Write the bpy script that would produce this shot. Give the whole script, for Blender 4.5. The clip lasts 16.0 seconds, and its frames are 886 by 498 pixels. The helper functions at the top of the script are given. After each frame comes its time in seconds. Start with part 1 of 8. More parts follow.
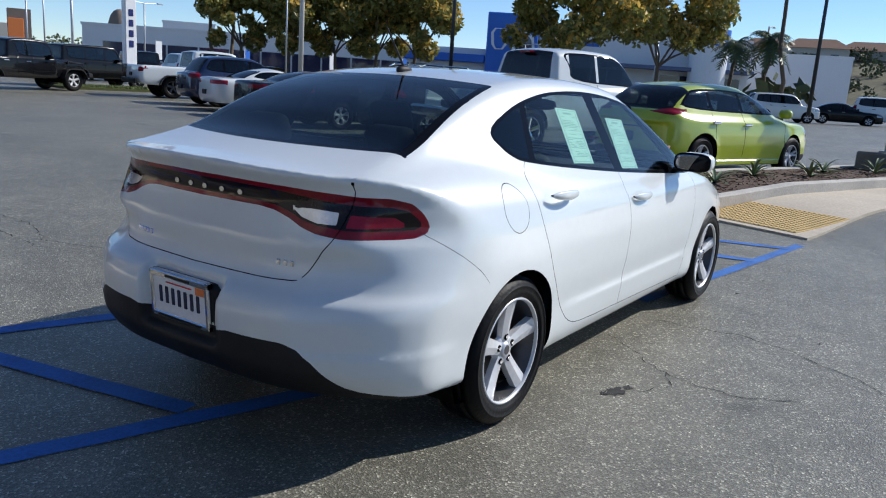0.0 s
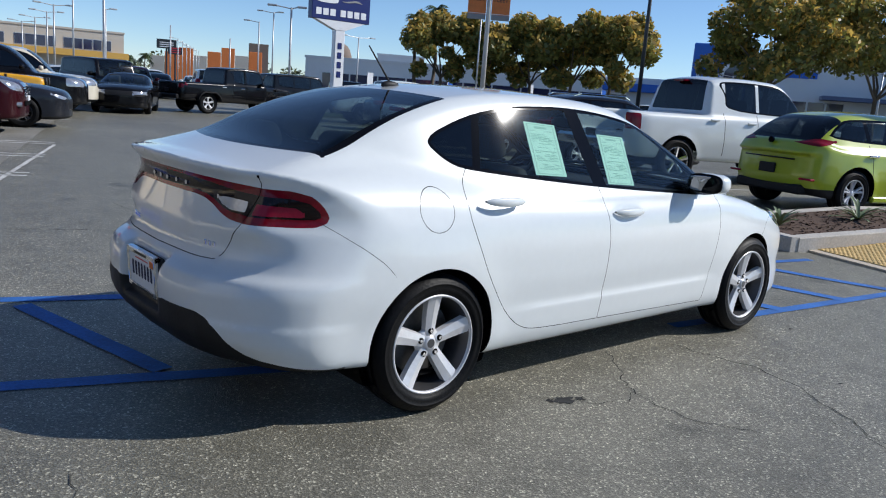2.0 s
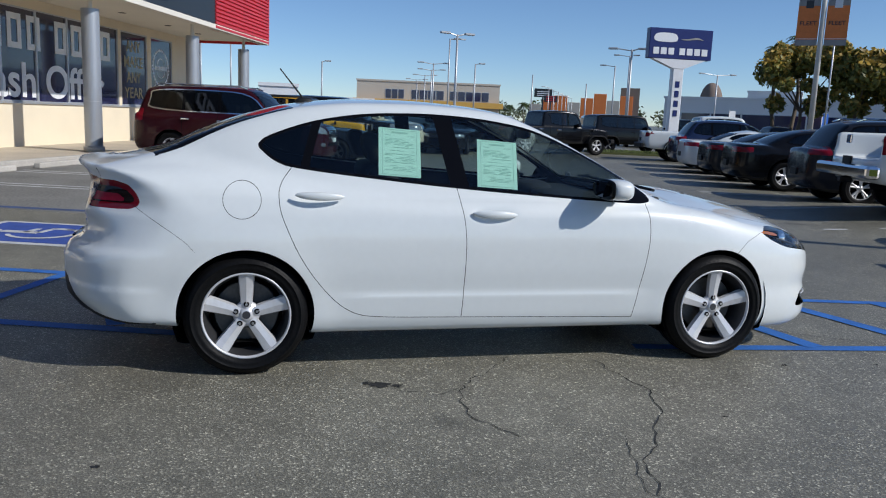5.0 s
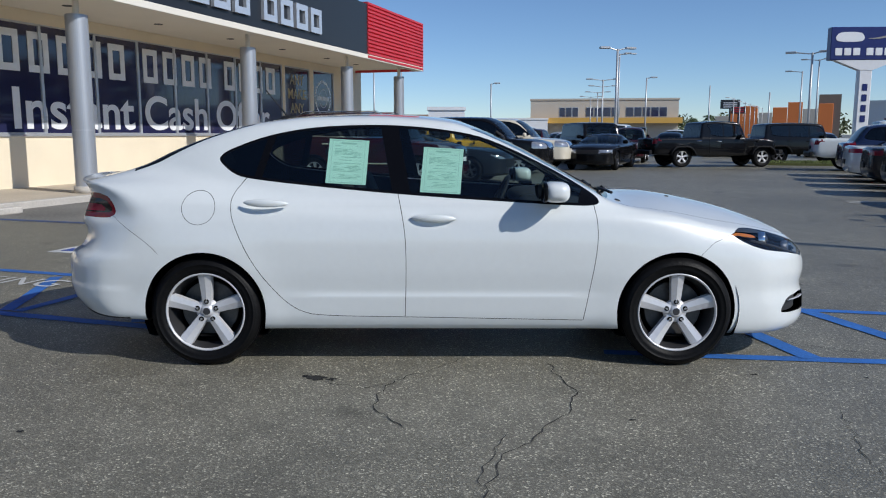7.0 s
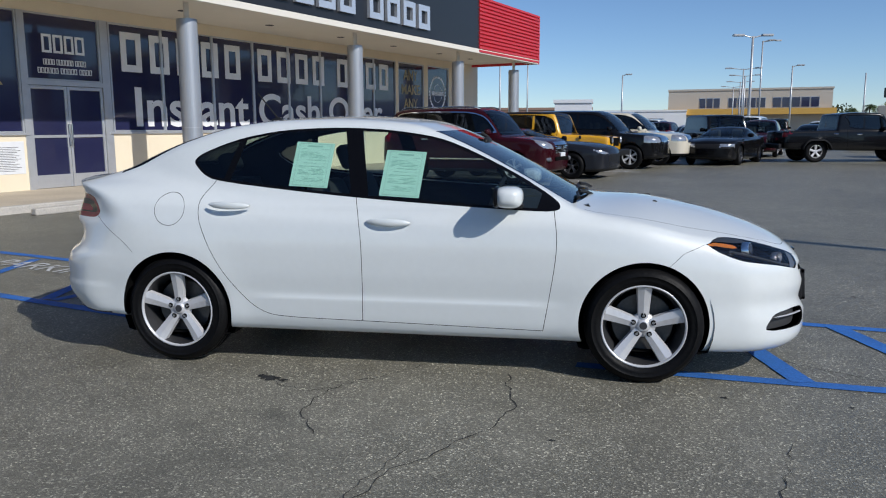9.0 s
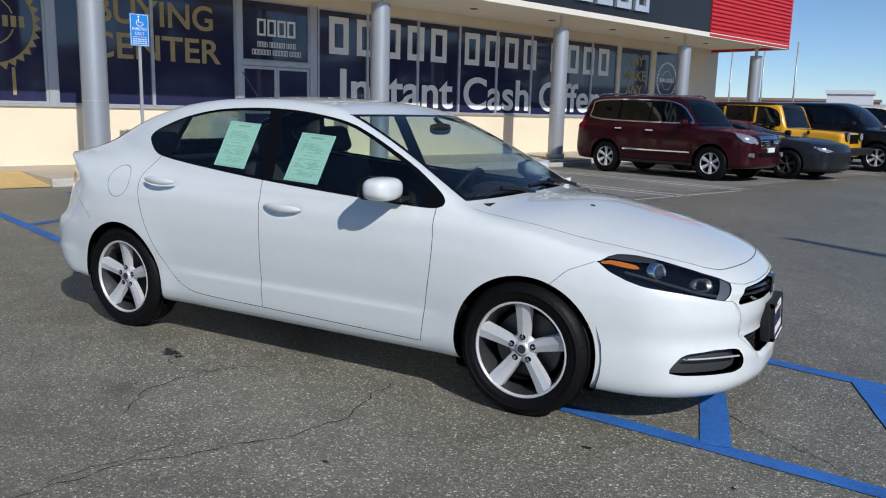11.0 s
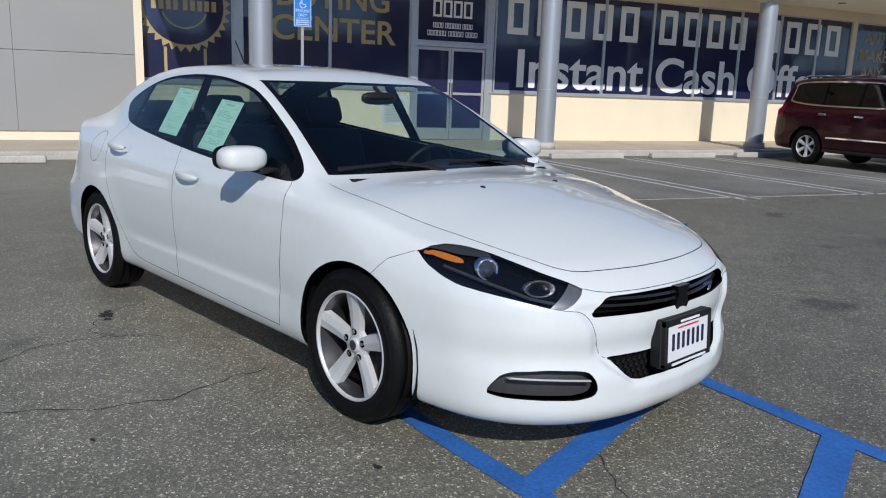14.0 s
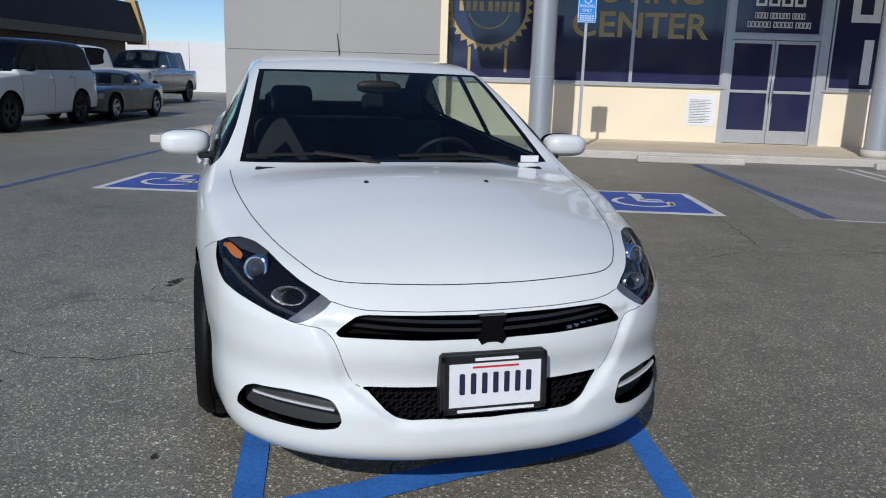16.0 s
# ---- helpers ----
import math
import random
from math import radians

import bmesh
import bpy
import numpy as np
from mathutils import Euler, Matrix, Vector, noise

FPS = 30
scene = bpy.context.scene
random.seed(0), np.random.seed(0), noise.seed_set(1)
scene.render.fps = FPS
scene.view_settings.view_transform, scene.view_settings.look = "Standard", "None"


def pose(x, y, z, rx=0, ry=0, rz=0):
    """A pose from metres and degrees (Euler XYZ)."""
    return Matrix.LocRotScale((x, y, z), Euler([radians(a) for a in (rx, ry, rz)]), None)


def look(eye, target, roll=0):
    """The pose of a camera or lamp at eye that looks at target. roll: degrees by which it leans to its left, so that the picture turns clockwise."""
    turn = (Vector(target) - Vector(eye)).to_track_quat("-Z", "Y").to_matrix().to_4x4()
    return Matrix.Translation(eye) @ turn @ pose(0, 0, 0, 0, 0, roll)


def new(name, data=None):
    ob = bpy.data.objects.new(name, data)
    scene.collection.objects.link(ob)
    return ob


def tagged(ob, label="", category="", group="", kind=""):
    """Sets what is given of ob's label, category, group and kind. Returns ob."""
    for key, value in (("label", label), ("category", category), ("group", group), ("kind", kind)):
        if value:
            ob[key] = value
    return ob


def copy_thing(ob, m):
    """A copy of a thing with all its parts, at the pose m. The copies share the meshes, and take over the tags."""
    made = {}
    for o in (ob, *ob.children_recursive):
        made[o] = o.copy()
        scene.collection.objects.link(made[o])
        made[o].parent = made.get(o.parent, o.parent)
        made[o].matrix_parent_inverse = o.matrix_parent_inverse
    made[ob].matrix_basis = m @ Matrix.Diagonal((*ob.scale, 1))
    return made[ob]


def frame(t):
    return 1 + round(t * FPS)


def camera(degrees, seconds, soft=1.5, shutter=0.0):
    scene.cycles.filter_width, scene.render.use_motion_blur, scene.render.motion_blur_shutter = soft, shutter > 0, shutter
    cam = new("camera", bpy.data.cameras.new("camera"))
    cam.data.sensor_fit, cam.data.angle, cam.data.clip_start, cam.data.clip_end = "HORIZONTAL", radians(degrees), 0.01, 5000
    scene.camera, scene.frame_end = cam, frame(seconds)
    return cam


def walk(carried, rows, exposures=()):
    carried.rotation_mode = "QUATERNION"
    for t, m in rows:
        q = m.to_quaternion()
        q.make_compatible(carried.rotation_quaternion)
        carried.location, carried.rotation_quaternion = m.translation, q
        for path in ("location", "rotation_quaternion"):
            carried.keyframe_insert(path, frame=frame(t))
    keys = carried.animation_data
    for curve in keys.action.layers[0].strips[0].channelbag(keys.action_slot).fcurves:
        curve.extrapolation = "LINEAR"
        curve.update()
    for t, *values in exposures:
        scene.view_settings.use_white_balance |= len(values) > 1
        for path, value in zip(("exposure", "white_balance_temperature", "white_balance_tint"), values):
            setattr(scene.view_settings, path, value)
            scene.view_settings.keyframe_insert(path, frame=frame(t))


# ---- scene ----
cam = camera(59.2, 16.0, soft=1.1)
PATH = [
    (0, (-4.075, -2.353, 1.403), (-2.455, -1.261, 0.977), 3.8),
    (0.5, (-3.802, -2.715, 1.364), (-2.285, -1.478, 0.952), 4.2),
    (1, (-3.614, -2.981, 1.301), (-2.183, -1.642, 0.902), 4.3),
    (1.5, (-3.574, -3.136, 1.322), (-2.213, -1.724, 0.929), 4.5),
    (2, (-3.514, -3.378, 1.398), (-2.223, -1.9, 1.013), 4.4),
    (2.5, (-3.306, -3.602, 1.38), (-2.099, -2.053, 0.999), 4.2),
    (3, (-2.96, -3.898, 1.394), (-1.867, -2.264, 1.024), 3.9),
    (3.5, (-2.594, -4.247, 1.394), (-1.643, -2.525, 1.036), 3.5),
    (4, (-2.156, -4.479, 1.385), (-1.365, -2.676, 1.038), 3.3),
    (4.5, (-1.729, -4.768, 1.382), (-1.102, -2.899, 1.042), 3.0),
    (5, (-1.301, -4.907, 1.369), (-0.836, -2.991, 1.036), 2.4),
    (5.2, (-1.128, -4.943, 1.378), (-0.726, -3.012, 1.047), 2.1),
    (7.3, (0.069, -5.272, 1.328), (0.03, -3.293, 1.041), 0.0),
    (7.5, (0.094, -5.278, 1.333), (0.031, -3.3, 1.048), 0.0),
    (8, (0.274, -5.366, 1.403), (0.141, -3.392, 1.113), -0.3),
    (8.5, (0.544, -5.315, 1.381), (0.319, -3.35, 1.08), -0.4),
    (8.7, (0.717, -5.221, 1.381), (0.448, -3.263, 1.077), -0.4),
    (10.8, (2.597, -4.251, 1.417), (1.696, -2.499, 1.071), 1.4),
    (11, (2.711, -4.08, 1.397), (1.753, -2.36, 1.046), 1.5),
    (11.5, (3.033, -3.771, 1.346), (1.955, -2.125, 0.987), 1.5),
    (12, (3.266, -3.59, 1.337), (2.107, -2.002, 0.969), 1.4),
    (12.5, (3.33, -3.534, 1.338), (2.114, -1.99, 0.961), 1.2),
    (13, (3.365, -3.426, 1.337), (2.098, -1.926, 0.952), 1.2),
    (13.5, (3.505, -3.09, 1.338), (2.174, -1.649, 0.944), 1.6),
    (14, (3.782, -2.692, 1.352), (2.361, -1.343, 0.948), 2.0),
    (14.5, (4.025, -2.243, 1.335), (2.491, -1.029, 0.921), 2.4),
    (15, (4.23, -1.737, 1.352), (2.565, -0.713, 0.93), 2.4),
    (15.5, (4.433, -1.261, 1.358), (2.644, -0.476, 0.931), 2.4),
    (16, (4.463, -0.779, 1.352), (2.584, -0.247, 0.919), 1.8),
]
walk(cam, [(t, look(eye, target, roll)) for t, eye, target, roll in PATH],
     exposures=((0.0, 0.54, 6480, 10), (1.5, 0.49, 6480, 10), (2.5, 0.41, 6460, 10), (4.0, 0.28, 6430, 10), (5.0, 0.18, 6430, 10), (8.0, 0.17, 6480, 10), (12.0, 0.18, 6510, 10), (16.0, 0.09, 6510, 10)))

# ---- world, sun, exposure ----
SUN_DIR = Vector((1.133, -0.753, 1.0)).normalized()   # towards the sun
world = bpy.data.worlds.new("sky_world")
scene.world = world
world.use_nodes = True
wn = world.node_tree.nodes
sky = wn.new("ShaderNodeTexSky")
sky.sky_type = "NISHITA"
sky.sun_disc = False
sky.sun_elevation = math.asin(SUN_DIR.z)
sky.sun_rotation = math.atan2(SUN_DIR.x, SUN_DIR.y)
sky.altitude = 1800
sky.air_density, sky.dust_density, sky.ozone_density = 0.95, 0.0, 6.0
world.node_tree.links.new(sky.outputs[0], wn["Background"].inputs[0])
wn["Background"].inputs[1].default_value = 0.097
sun_lamp = new("sun", bpy.data.lights.new("sun", "SUN"))
sun_lamp.data.energy, sun_lamp.data.angle, sun_lamp.data.color = 3.45, radians(0.55), (1.0, 0.975, 0.935)
sun_lamp.matrix_world = look(SUN_DIR * 50, (0, 0, 0))
# ---- materials ----
MATS = {}


def mat(name, col, rough=0.5, metal=0.0, var=0.12, scale=6.0, fine=60.0, bump=0.0, coat=0.0, col2=None, spec=0.5, island=False):
    """A node material: base colour varied at two scales, fine relief."""
    if name in MATS:
        return MATS[name]
    m = MATS[name] = bpy.data.materials.new(name)
    m.use_nodes = True
    nt, ln = m.node_tree, m.node_tree.links
    b = nt.nodes["Principled BSDF"]
    b.inputs["Roughness"].default_value = rough
    b.inputs["Metallic"].default_value = metal
    b.inputs["Specular IOR Level"].default_value = spec
    if coat:
        b.inputs["Coat Weight"].default_value = coat
        b.inputs["Coat Roughness"].default_value = 0.04
    tc = nt.nodes.new("ShaderNodeTexCoord")
    n1, n2 = nt.nodes.new("ShaderNodeTexNoise"), nt.nodes.new("ShaderNodeTexNoise")
    n1.inputs["Scale"].default_value, n1.inputs["Detail"].default_value = scale, 4
    n2.inputs["Scale"].default_value, n2.inputs["Detail"].default_value = fine, 3
    for n in (n1, n2):
        ln.new(tc.outputs["Object"], n.inputs["Vector"])
    add = nt.nodes.new("ShaderNodeMath")
    add.operation = "ADD"
    ln.new(n1.outputs[0], add.inputs[0])
    ln.new(n2.outputs[0], add.inputs[1])
    mp = nt.nodes.new("ShaderNodeMapRange")
    mp.inputs[1].default_value, mp.inputs[2].default_value = 0.65, 1.35
    ln.new(add.outputs[0], mp.inputs[0])
    mix = nt.nodes.new("ShaderNodeMix")
    mix.data_type = "RGBA"
    lo = col2 or tuple(c * (1 - var) for c in col[:3])
    hi = tuple(min(1.0, c * (1 + var)) for c in col[:3])
    mix.inputs["A"].default_value, mix.inputs["B"].default_value = (*lo, 1), (*hi, 1)
    ln.new(mp.outputs[0], mix.inputs["Factor"])
    out = mix.outputs["Result"]
    if island:
        gm = nt.nodes.new("ShaderNodeNewGeometry")
        hs = nt.nodes.new("ShaderNodeHueSaturation")
        mr = nt.nodes.new("ShaderNodeMapRange")
        mr.inputs[3].default_value, mr.inputs[4].default_value = 0.55, 1.5
        ln.new(gm.outputs["Random Per Island"], mr.inputs[0])
        ln.new(mr.outputs[0], hs.inputs["Value"])
        ln.new(out, hs.inputs["Color"])
        out = hs.outputs[0]
    ln.new(out, b.inputs["Base Color"])
    if bump:
        bp = nt.nodes.new("ShaderNodeBump")
        bp.inputs["Strength"].default_value, bp.inputs["Distance"].default_value = min(1.0, bump), 0.01
        ln.new(add.outputs[0], bp.inputs["Height"])
        ln.new(bp.outputs[0], b.inputs["Normal"])
    return m


def glass_mat(name, tint, gloss=0.03):
    """A thin pane: tinted see-through, with a mirror gloss that grows at grazing angles."""
    m = MATS[name] = bpy.data.materials.new(name)
    m.use_nodes = True
    nt, ln = m.node_tree, m.node_tree.links
    nt.nodes.clear()
    out, mix = nt.nodes.new("ShaderNodeOutputMaterial"), nt.nodes.new("ShaderNodeMixShader")
    tr, gl, lw = nt.nodes.new("ShaderNodeBsdfTransparent"), nt.nodes.new("ShaderNodeBsdfGlossy"), nt.nodes.new("ShaderNodeLayerWeight")
    tr.inputs[0].default_value = (*tint, 1)
    gl.inputs["Roughness"].default_value = gloss
    lw.inputs[0].default_value = 0.5
    pw, ma = nt.nodes.new("ShaderNodeMath"), nt.nodes.new("ShaderNodeMath")
    pw.operation, ma.operation = "POWER", "MULTIPLY_ADD"
    pw.inputs[1].default_value, ma.inputs[1].default_value, ma.inputs[2].default_value = 5.0, 0.94, 0.06
    ln.new(lw.outputs["Facing"], pw.inputs[0])
    ln.new(pw.outputs[0], ma.inputs[0])
    ln.new(ma.outputs[0], mix.inputs[0])
    ln.new(tr.outputs[0], mix.inputs[1])
    ln.new(gl.outputs[0], mix.inputs[2])
    ln.new(mix.outputs[0], out.inputs[0])
    return m


def paint(name, col, rough=0.3, flake=0.0):
    return mat(name, col, rough=rough, metal=flake, var=0.02, scale=2.0, fine=25.0, coat=1.0 if max(col) > 0.03 else 0.3, spec=0.5 if max(col) > 0.03 else 0.15)


def asphalt_mat():
    m = bpy.data.materials.new("asphalt")
    m.use_nodes = True
    nt, ln = m.node_tree, m.node_tree.links
    b = nt.nodes["Principled BSDF"]
    tc = nt.nodes.new("ShaderNodeTexCoord")

    def noise_at(scale, detail, rough=0.5):
        n = nt.nodes.new("ShaderNodeTexNoise")
        n.inputs["Scale"].default_value, n.inputs["Detail"].default_value, n.inputs["Roughness"].default_value = scale, detail, rough
        ln.new(tc.outputs["Object"], n.inputs["Vector"])
        return n

    def ramp(src, stops):
        r = nt.nodes.new("ShaderNodeValToRGB")
        while len(r.color_ramp.elements) < len(stops):
            r.color_ramp.elements.new(0.5)
        for e, (p, c) in zip(r.color_ramp.elements, stops):
            e.position, e.color = p, (c * 1.01, c, c * 0.955, 1)
        ln.new(src, r.inputs[0])
        return r

    def mult(a, b2, f=1.0):
        x = nt.nodes.new("ShaderNodeMix")
        x.data_type, x.blend_type = "RGBA", "MULTIPLY"
        x.inputs["Factor"].default_value = f
        ln.new(a, x.inputs["A"])
        ln.new(b2, x.inputs["B"])
        return x.outputs["Result"]

    vor = nt.nodes.new("ShaderNodeTexVoronoi")
    vor.inputs["Scale"].default_value = 130
    ln.new(tc.outputs["Object"], vor.inputs["Vector"])
    sep = nt.nodes.new("ShaderNodeSeparateColor")
    ln.new(vor.outputs["Color"], sep.inputs[0])
    stones = ramp(sep.outputs[0], [(0.0, 0.100), (0.55, 0.145), (0.85, 0.195), (0.965, 0.35), (1.0, 0.56)])
    big = ramp(noise_at(0.35, 5).outputs[0], [(0.3, 0.8), (0.5, 1.0), (0.7, 1.2)])
    mid = ramp(noise_at(3.5, 6, 0.65).outputs[0], [(0.3, 0.8), (0.7, 1.15)])
    fine = ramp(noise_at(220, 2).outputs[0], [(0.35, 0.75), (0.65, 1.25)])
    spots = ramp(noise_at(1.3, 3, 0.4).outputs[0], [(0.27, 0.55), (0.33, 1.0)])
    col = mult(mult(mult(mult(stones.outputs[0], big.outputs[0]), mid.outputs[0]), fine.outputs[0]), spots.outputs[0])
    ln.new(col, b.inputs["Base Color"])
    b.inputs["Roughness"].default_value = 0.47
    bp = nt.nodes.new("ShaderNodeBump")
    bp.inputs["Strength"].default_value, bp.inputs["Distance"].default_value = 0.4, 0.006
    ln.new(vor.outputs["Distance"], bp.inputs["Height"])
    ln.new(bp.outputs[0], b.inputs["Normal"])
    return m


ASPHALT = asphalt_mat()
WHITE_PAINT = paint("white_car_paint", (0.665, 0.695, 0.69), 0.36)
BLACK_GLOSS = mat("black_gloss_trim", (0.004, 0.004, 0.005), 0.05, var=0.1, spec=0.14)
BLACK_PLASTIC = mat("black_plastic", (0.011, 0.011, 0.012), 0.55, var=0.2, bump=0.1, spec=0.3)
GREY_PLASTIC = mat("grey_plastic", (0.035, 0.036, 0.038), 0.5, var=0.15, bump=0.1)
# near-black for liners, and for shade set as colour in gaps and pockets
LINER_SHADE = mat("liner_shade", (0.004, 0.004, 0.004), 0.95, spec=0.08)
TYRE_RUBBER = mat("tyre_rubber", (0.005, 0.005, 0.0055), 0.50, var=0.3, scale=9, bump=0.2, spec=0.13)
ALLOY = mat("silver_alloy", (0.60, 0.60, 0.61), 0.34, 0.30, var=0.06)
ALLOY_DARK = mat("dark_alloy", (0.08, 0.08, 0.085), 0.4, 0.7, var=0.1)
CHROME = mat("chrome", (0.75, 0.76, 0.78), 0.07, 1.0, var=0.02)
STEEL_DARK = mat("brake_steel", (0.12, 0.115, 0.11), 0.5, 0.8, var=0.2)
LENS_RED = mat("red_lens", (0.19, 0.004, 0.012), 0.12, var=0.25, scale=9, spec=0.35)
LENS_DARKRED = mat("dark_red_lens", (0.30, 0.012, 0.035), 0.2, var=0.15, spec=0.25)
LENS_SMOKE = mat("smoked_lens", (0.012, 0.006, 0.006), 0.1, var=0.2, spec=0.3)
LENS_CLEAR = mat("clear_lens", (0.40, 0.41, 0.43), 0.12, 0.6, var=0.35, scale=14, fine=40)
MIRROR = mat("mirror_glass", (0.30, 0.31, 0.33), 0.02, 1.0, var=0.01)
LENS_RIBBED = mat("ribbed_clear_lens", (0.55, 0.56, 0.58), 0.18, 0.6, var=0.12, scale=20, fine=90, bump=0.15)
GREY_REFLECT = mat("lamp_bezel", (0.24, 0.245, 0.255), 0.3, 0.6, var=0.2, scale=14, fine=80)
LENS_AMBER = mat("amber_lens", (0.55, 0.16, 0.012), 0.15, var=0.1, coat=1.0)
GLASS_DARK = glass_mat("tinted_glass", (0.70, 0.80, 0.77))
GLASS_MID = glass_mat("grey_tint_glass", (0.30, 0.35, 0.36))
GLASS_CLEAR = glass_mat("clear_glass", (0.62, 0.71, 0.72))
GLASS_REAR = glass_mat("rear_tint_glass", (0.34, 0.42, 0.42))
GLASS_PRIVACY = glass_mat("privacy_glass", (0.06, 0.07, 0.075))
GLASS_LENS = glass_mat("lens_glass", (0.92, 0.93, 0.94), 0.01)
INTERIOR = mat("dark_cloth", (0.020, 0.021, 0.024), 0.85, var=0.3, fine=200, bump=0.2)
INTERIOR_GREY = mat("grey_trim", (0.05, 0.05, 0.052), 0.7, var=0.15)
CONCRETE = mat("pale_concrete", (0.50, 0.43, 0.335), 0.85, var=0.2, scale=0.8, fine=30, bump=0.2)
KERB = mat("kerb_concrete", (0.46, 0.43, 0.385), 0.85, var=0.22, scale=2.0, fine=40, bump=0.25)
STUCCO = mat("cream_stucco", (0.80, 0.70, 0.53), 0.9, var=0.06, scale=1.2, fine=120, bump=0.25)
SOFFIT = mat("white_soffit", (0.72, 0.68, 0.60), 0.85, var=0.06, scale=0.7)
GREY_PANEL = mat("grey_metal_panel", (0.31, 0.305, 0.295), 0.45, 0.15, var=0.05, scale=0.6)
BLACK_PANEL = mat("black_fascia", (0.018, 0.019, 0.022), 0.35, var=0.15, scale=0.5)
RED_PANEL = mat("red_ribbed_metal", (0.55, 0.025, 0.035), 0.4, var=0.08, scale=0.8)
NAVY_FILM = mat("navy_window_film", (0.021, 0.023, 0.066), 0.08, var=0.2, scale=0.5, coat=0.6)
ALUMINIUM = mat("aluminium_frame", (0.55, 0.56, 0.58), 0.4, 0.6, var=0.08)
COLUMN_PAINT = mat("silver_column_paint", (0.40, 0.42, 0.45), 0.38, 0.45, var=0.06, scale=1.0)
LETTER_WHITE = mat("white_letter_film", (0.78, 0.79, 0.80), 0.4, var=0.04)
LETTER_GOLD = mat("gold_letter_film", (0.40, 0.31, 0.14), 0.35, var=0.15)
LETTER_CHROME = mat("brushed_letter", (0.72, 0.73, 0.75), 0.25, 0.6, var=0.05)
BLUE_LINE = mat("blue_road_paint", (0.024, 0.125, 0.40), 0.7, var=0.35, scale=3.0, fine=70, bump=0.2)
BLUE_WORN = mat("worn_blue_road_paint", (0.045, 0.075, 0.17), 0.8, var=0.5, scale=4.0, fine=60, bump=0.2)
WHITE_LINE = mat("white_road_paint", (0.50, 0.50, 0.49), 0.75, var=0.3, scale=3.0, fine=70, bump=0.2)
CRACK = mat("crack_shadow", (0.032, 0.032, 0.032), 0.95)
PAPER = mat("pale_green_paper", (0.62, 0.88, 0.76), 0.7, var=0.03, scale=3)
PAPER_INK = mat("print_on_paper", (0.40, 0.62, 0.53), 0.8, var=0.1)
POLE_METAL = mat("galvanised_pole", (0.46, 0.47, 0.48), 0.45, 0.5, var=0.1, scale=1.0)
POLE_DARK = mat("dark_pole", (0.035, 0.04, 0.045), 0.45, 0.3, var=0.1)
MULCH = mat("brown_mulch", (0.075, 0.042, 0.027), 0.95, var=0.4, fine=40, bump=0.4, island=True)
AGAVE = mat("agave_green", (0.16, 0.21, 0.10), 0.5, var=0.25, scale=8)
BARK = mat("tree_bark", (0.11, 0.085, 0.06), 0.9, var=0.3, scale=5, fine=40, bump=0.5)


def leafy(m, light):
    """Lets part of the light through the leaves of a material."""
    nt, ln = m.node_tree, m.node_tree.links
    b, out = nt.nodes["Principled BSDF"], nt.nodes["Material Output"]
    tl, mix = nt.nodes.new("ShaderNodeBsdfTranslucent"), nt.nodes.new("ShaderNodeMixShader")
    ln.new(b.inputs["Base Color"].links[0].from_socket, tl.inputs[0])
    mix.inputs[0].default_value = light
    ln.new(b.outputs[0], mix.inputs[1])
    ln.new(tl.outputs[0], mix.inputs[2])
    ln.new(mix.outputs[0], out.inputs[0])
    return m


LEAF = leafy(mat("tree_leaf", (0.20, 0.20, 0.05), 0.5, var=0.35, scale=0.6, island=True), 0.4)
LEAF_DRY = leafy(mat("autumn_leaf", (0.50, 0.34, 0.08), 0.55, var=0.3, scale=0.8, island=True), 0.4)
SHRUB = mat("dull_shrub", (0.085, 0.10, 0.04), 0.7, var=0.35, scale=0.6, island=True)
PALM = mat("palm_leaf", (0.07, 0.10, 0.035), 0.5, var=0.3)
SIGN_BLUE = mat("sign_blue", (0.012, 0.022, 0.13), 0.35, var=0.08)
SIGN_WHITE = mat("sign_white", (0.72, 0.73, 0.75), 0.45, var=0.05)
PARK_BLUE = mat("parking_sign_blue", (0.02, 0.22, 0.62), 0.35, var=0.05)
ORANGE = mat("orange_banner", (0.72, 0.20, 0.05), 0.7, var=0.1)
BANNER_GREY = mat("grey_banner", (0.28, 0.27, 0.26), 0.7, var=0.1)
YELLOW_PAD = mat("yellow_tactile", (0.62, 0.43, 0.17), 0.7, var=0.15, scale=5)
GRASS = mat("grass_blade", (0.12, 0.15, 0.04), 0.7, var=0.35, island=True)

# ---- building kit ----
import itertools


def smooth(me, on=True):
    me.polygons.foreach_set("use_smooth", [on] * len(me.polygons))


def part(name, bm, material, parent=None, label="", shade=False):
    """Links a bmesh as one mesh object under a thing or a part."""
    me = bpy.data.meshes.new(name)
    bm.to_mesh(me)
    bm.free()
    smooth(me, shade)
    me.materials.append(material)
    ob = new(name, me)
    ob.parent = parent
    return tagged(ob, label) if label else ob


def part_of(name, verts, faces, material, parent=None, label="", shade=True):
    me = bpy.data.meshes.new(name)
    me.from_pydata(verts.tolist() if isinstance(verts, np.ndarray) else [tuple(v) for v in verts], [], faces)
    smooth(me, shade)
    me.materials.append(material)
    ob = new(name, me)
    ob.parent = parent
    return tagged(ob, label) if label else ob


def thing(name, label, category, m=None, group="", kind=""):
    ob = new(name)
    ob.empty_display_size = 0.2
    if m is not None:
        ob.matrix_basis = m
    return tagged(ob, label, category, group, kind)


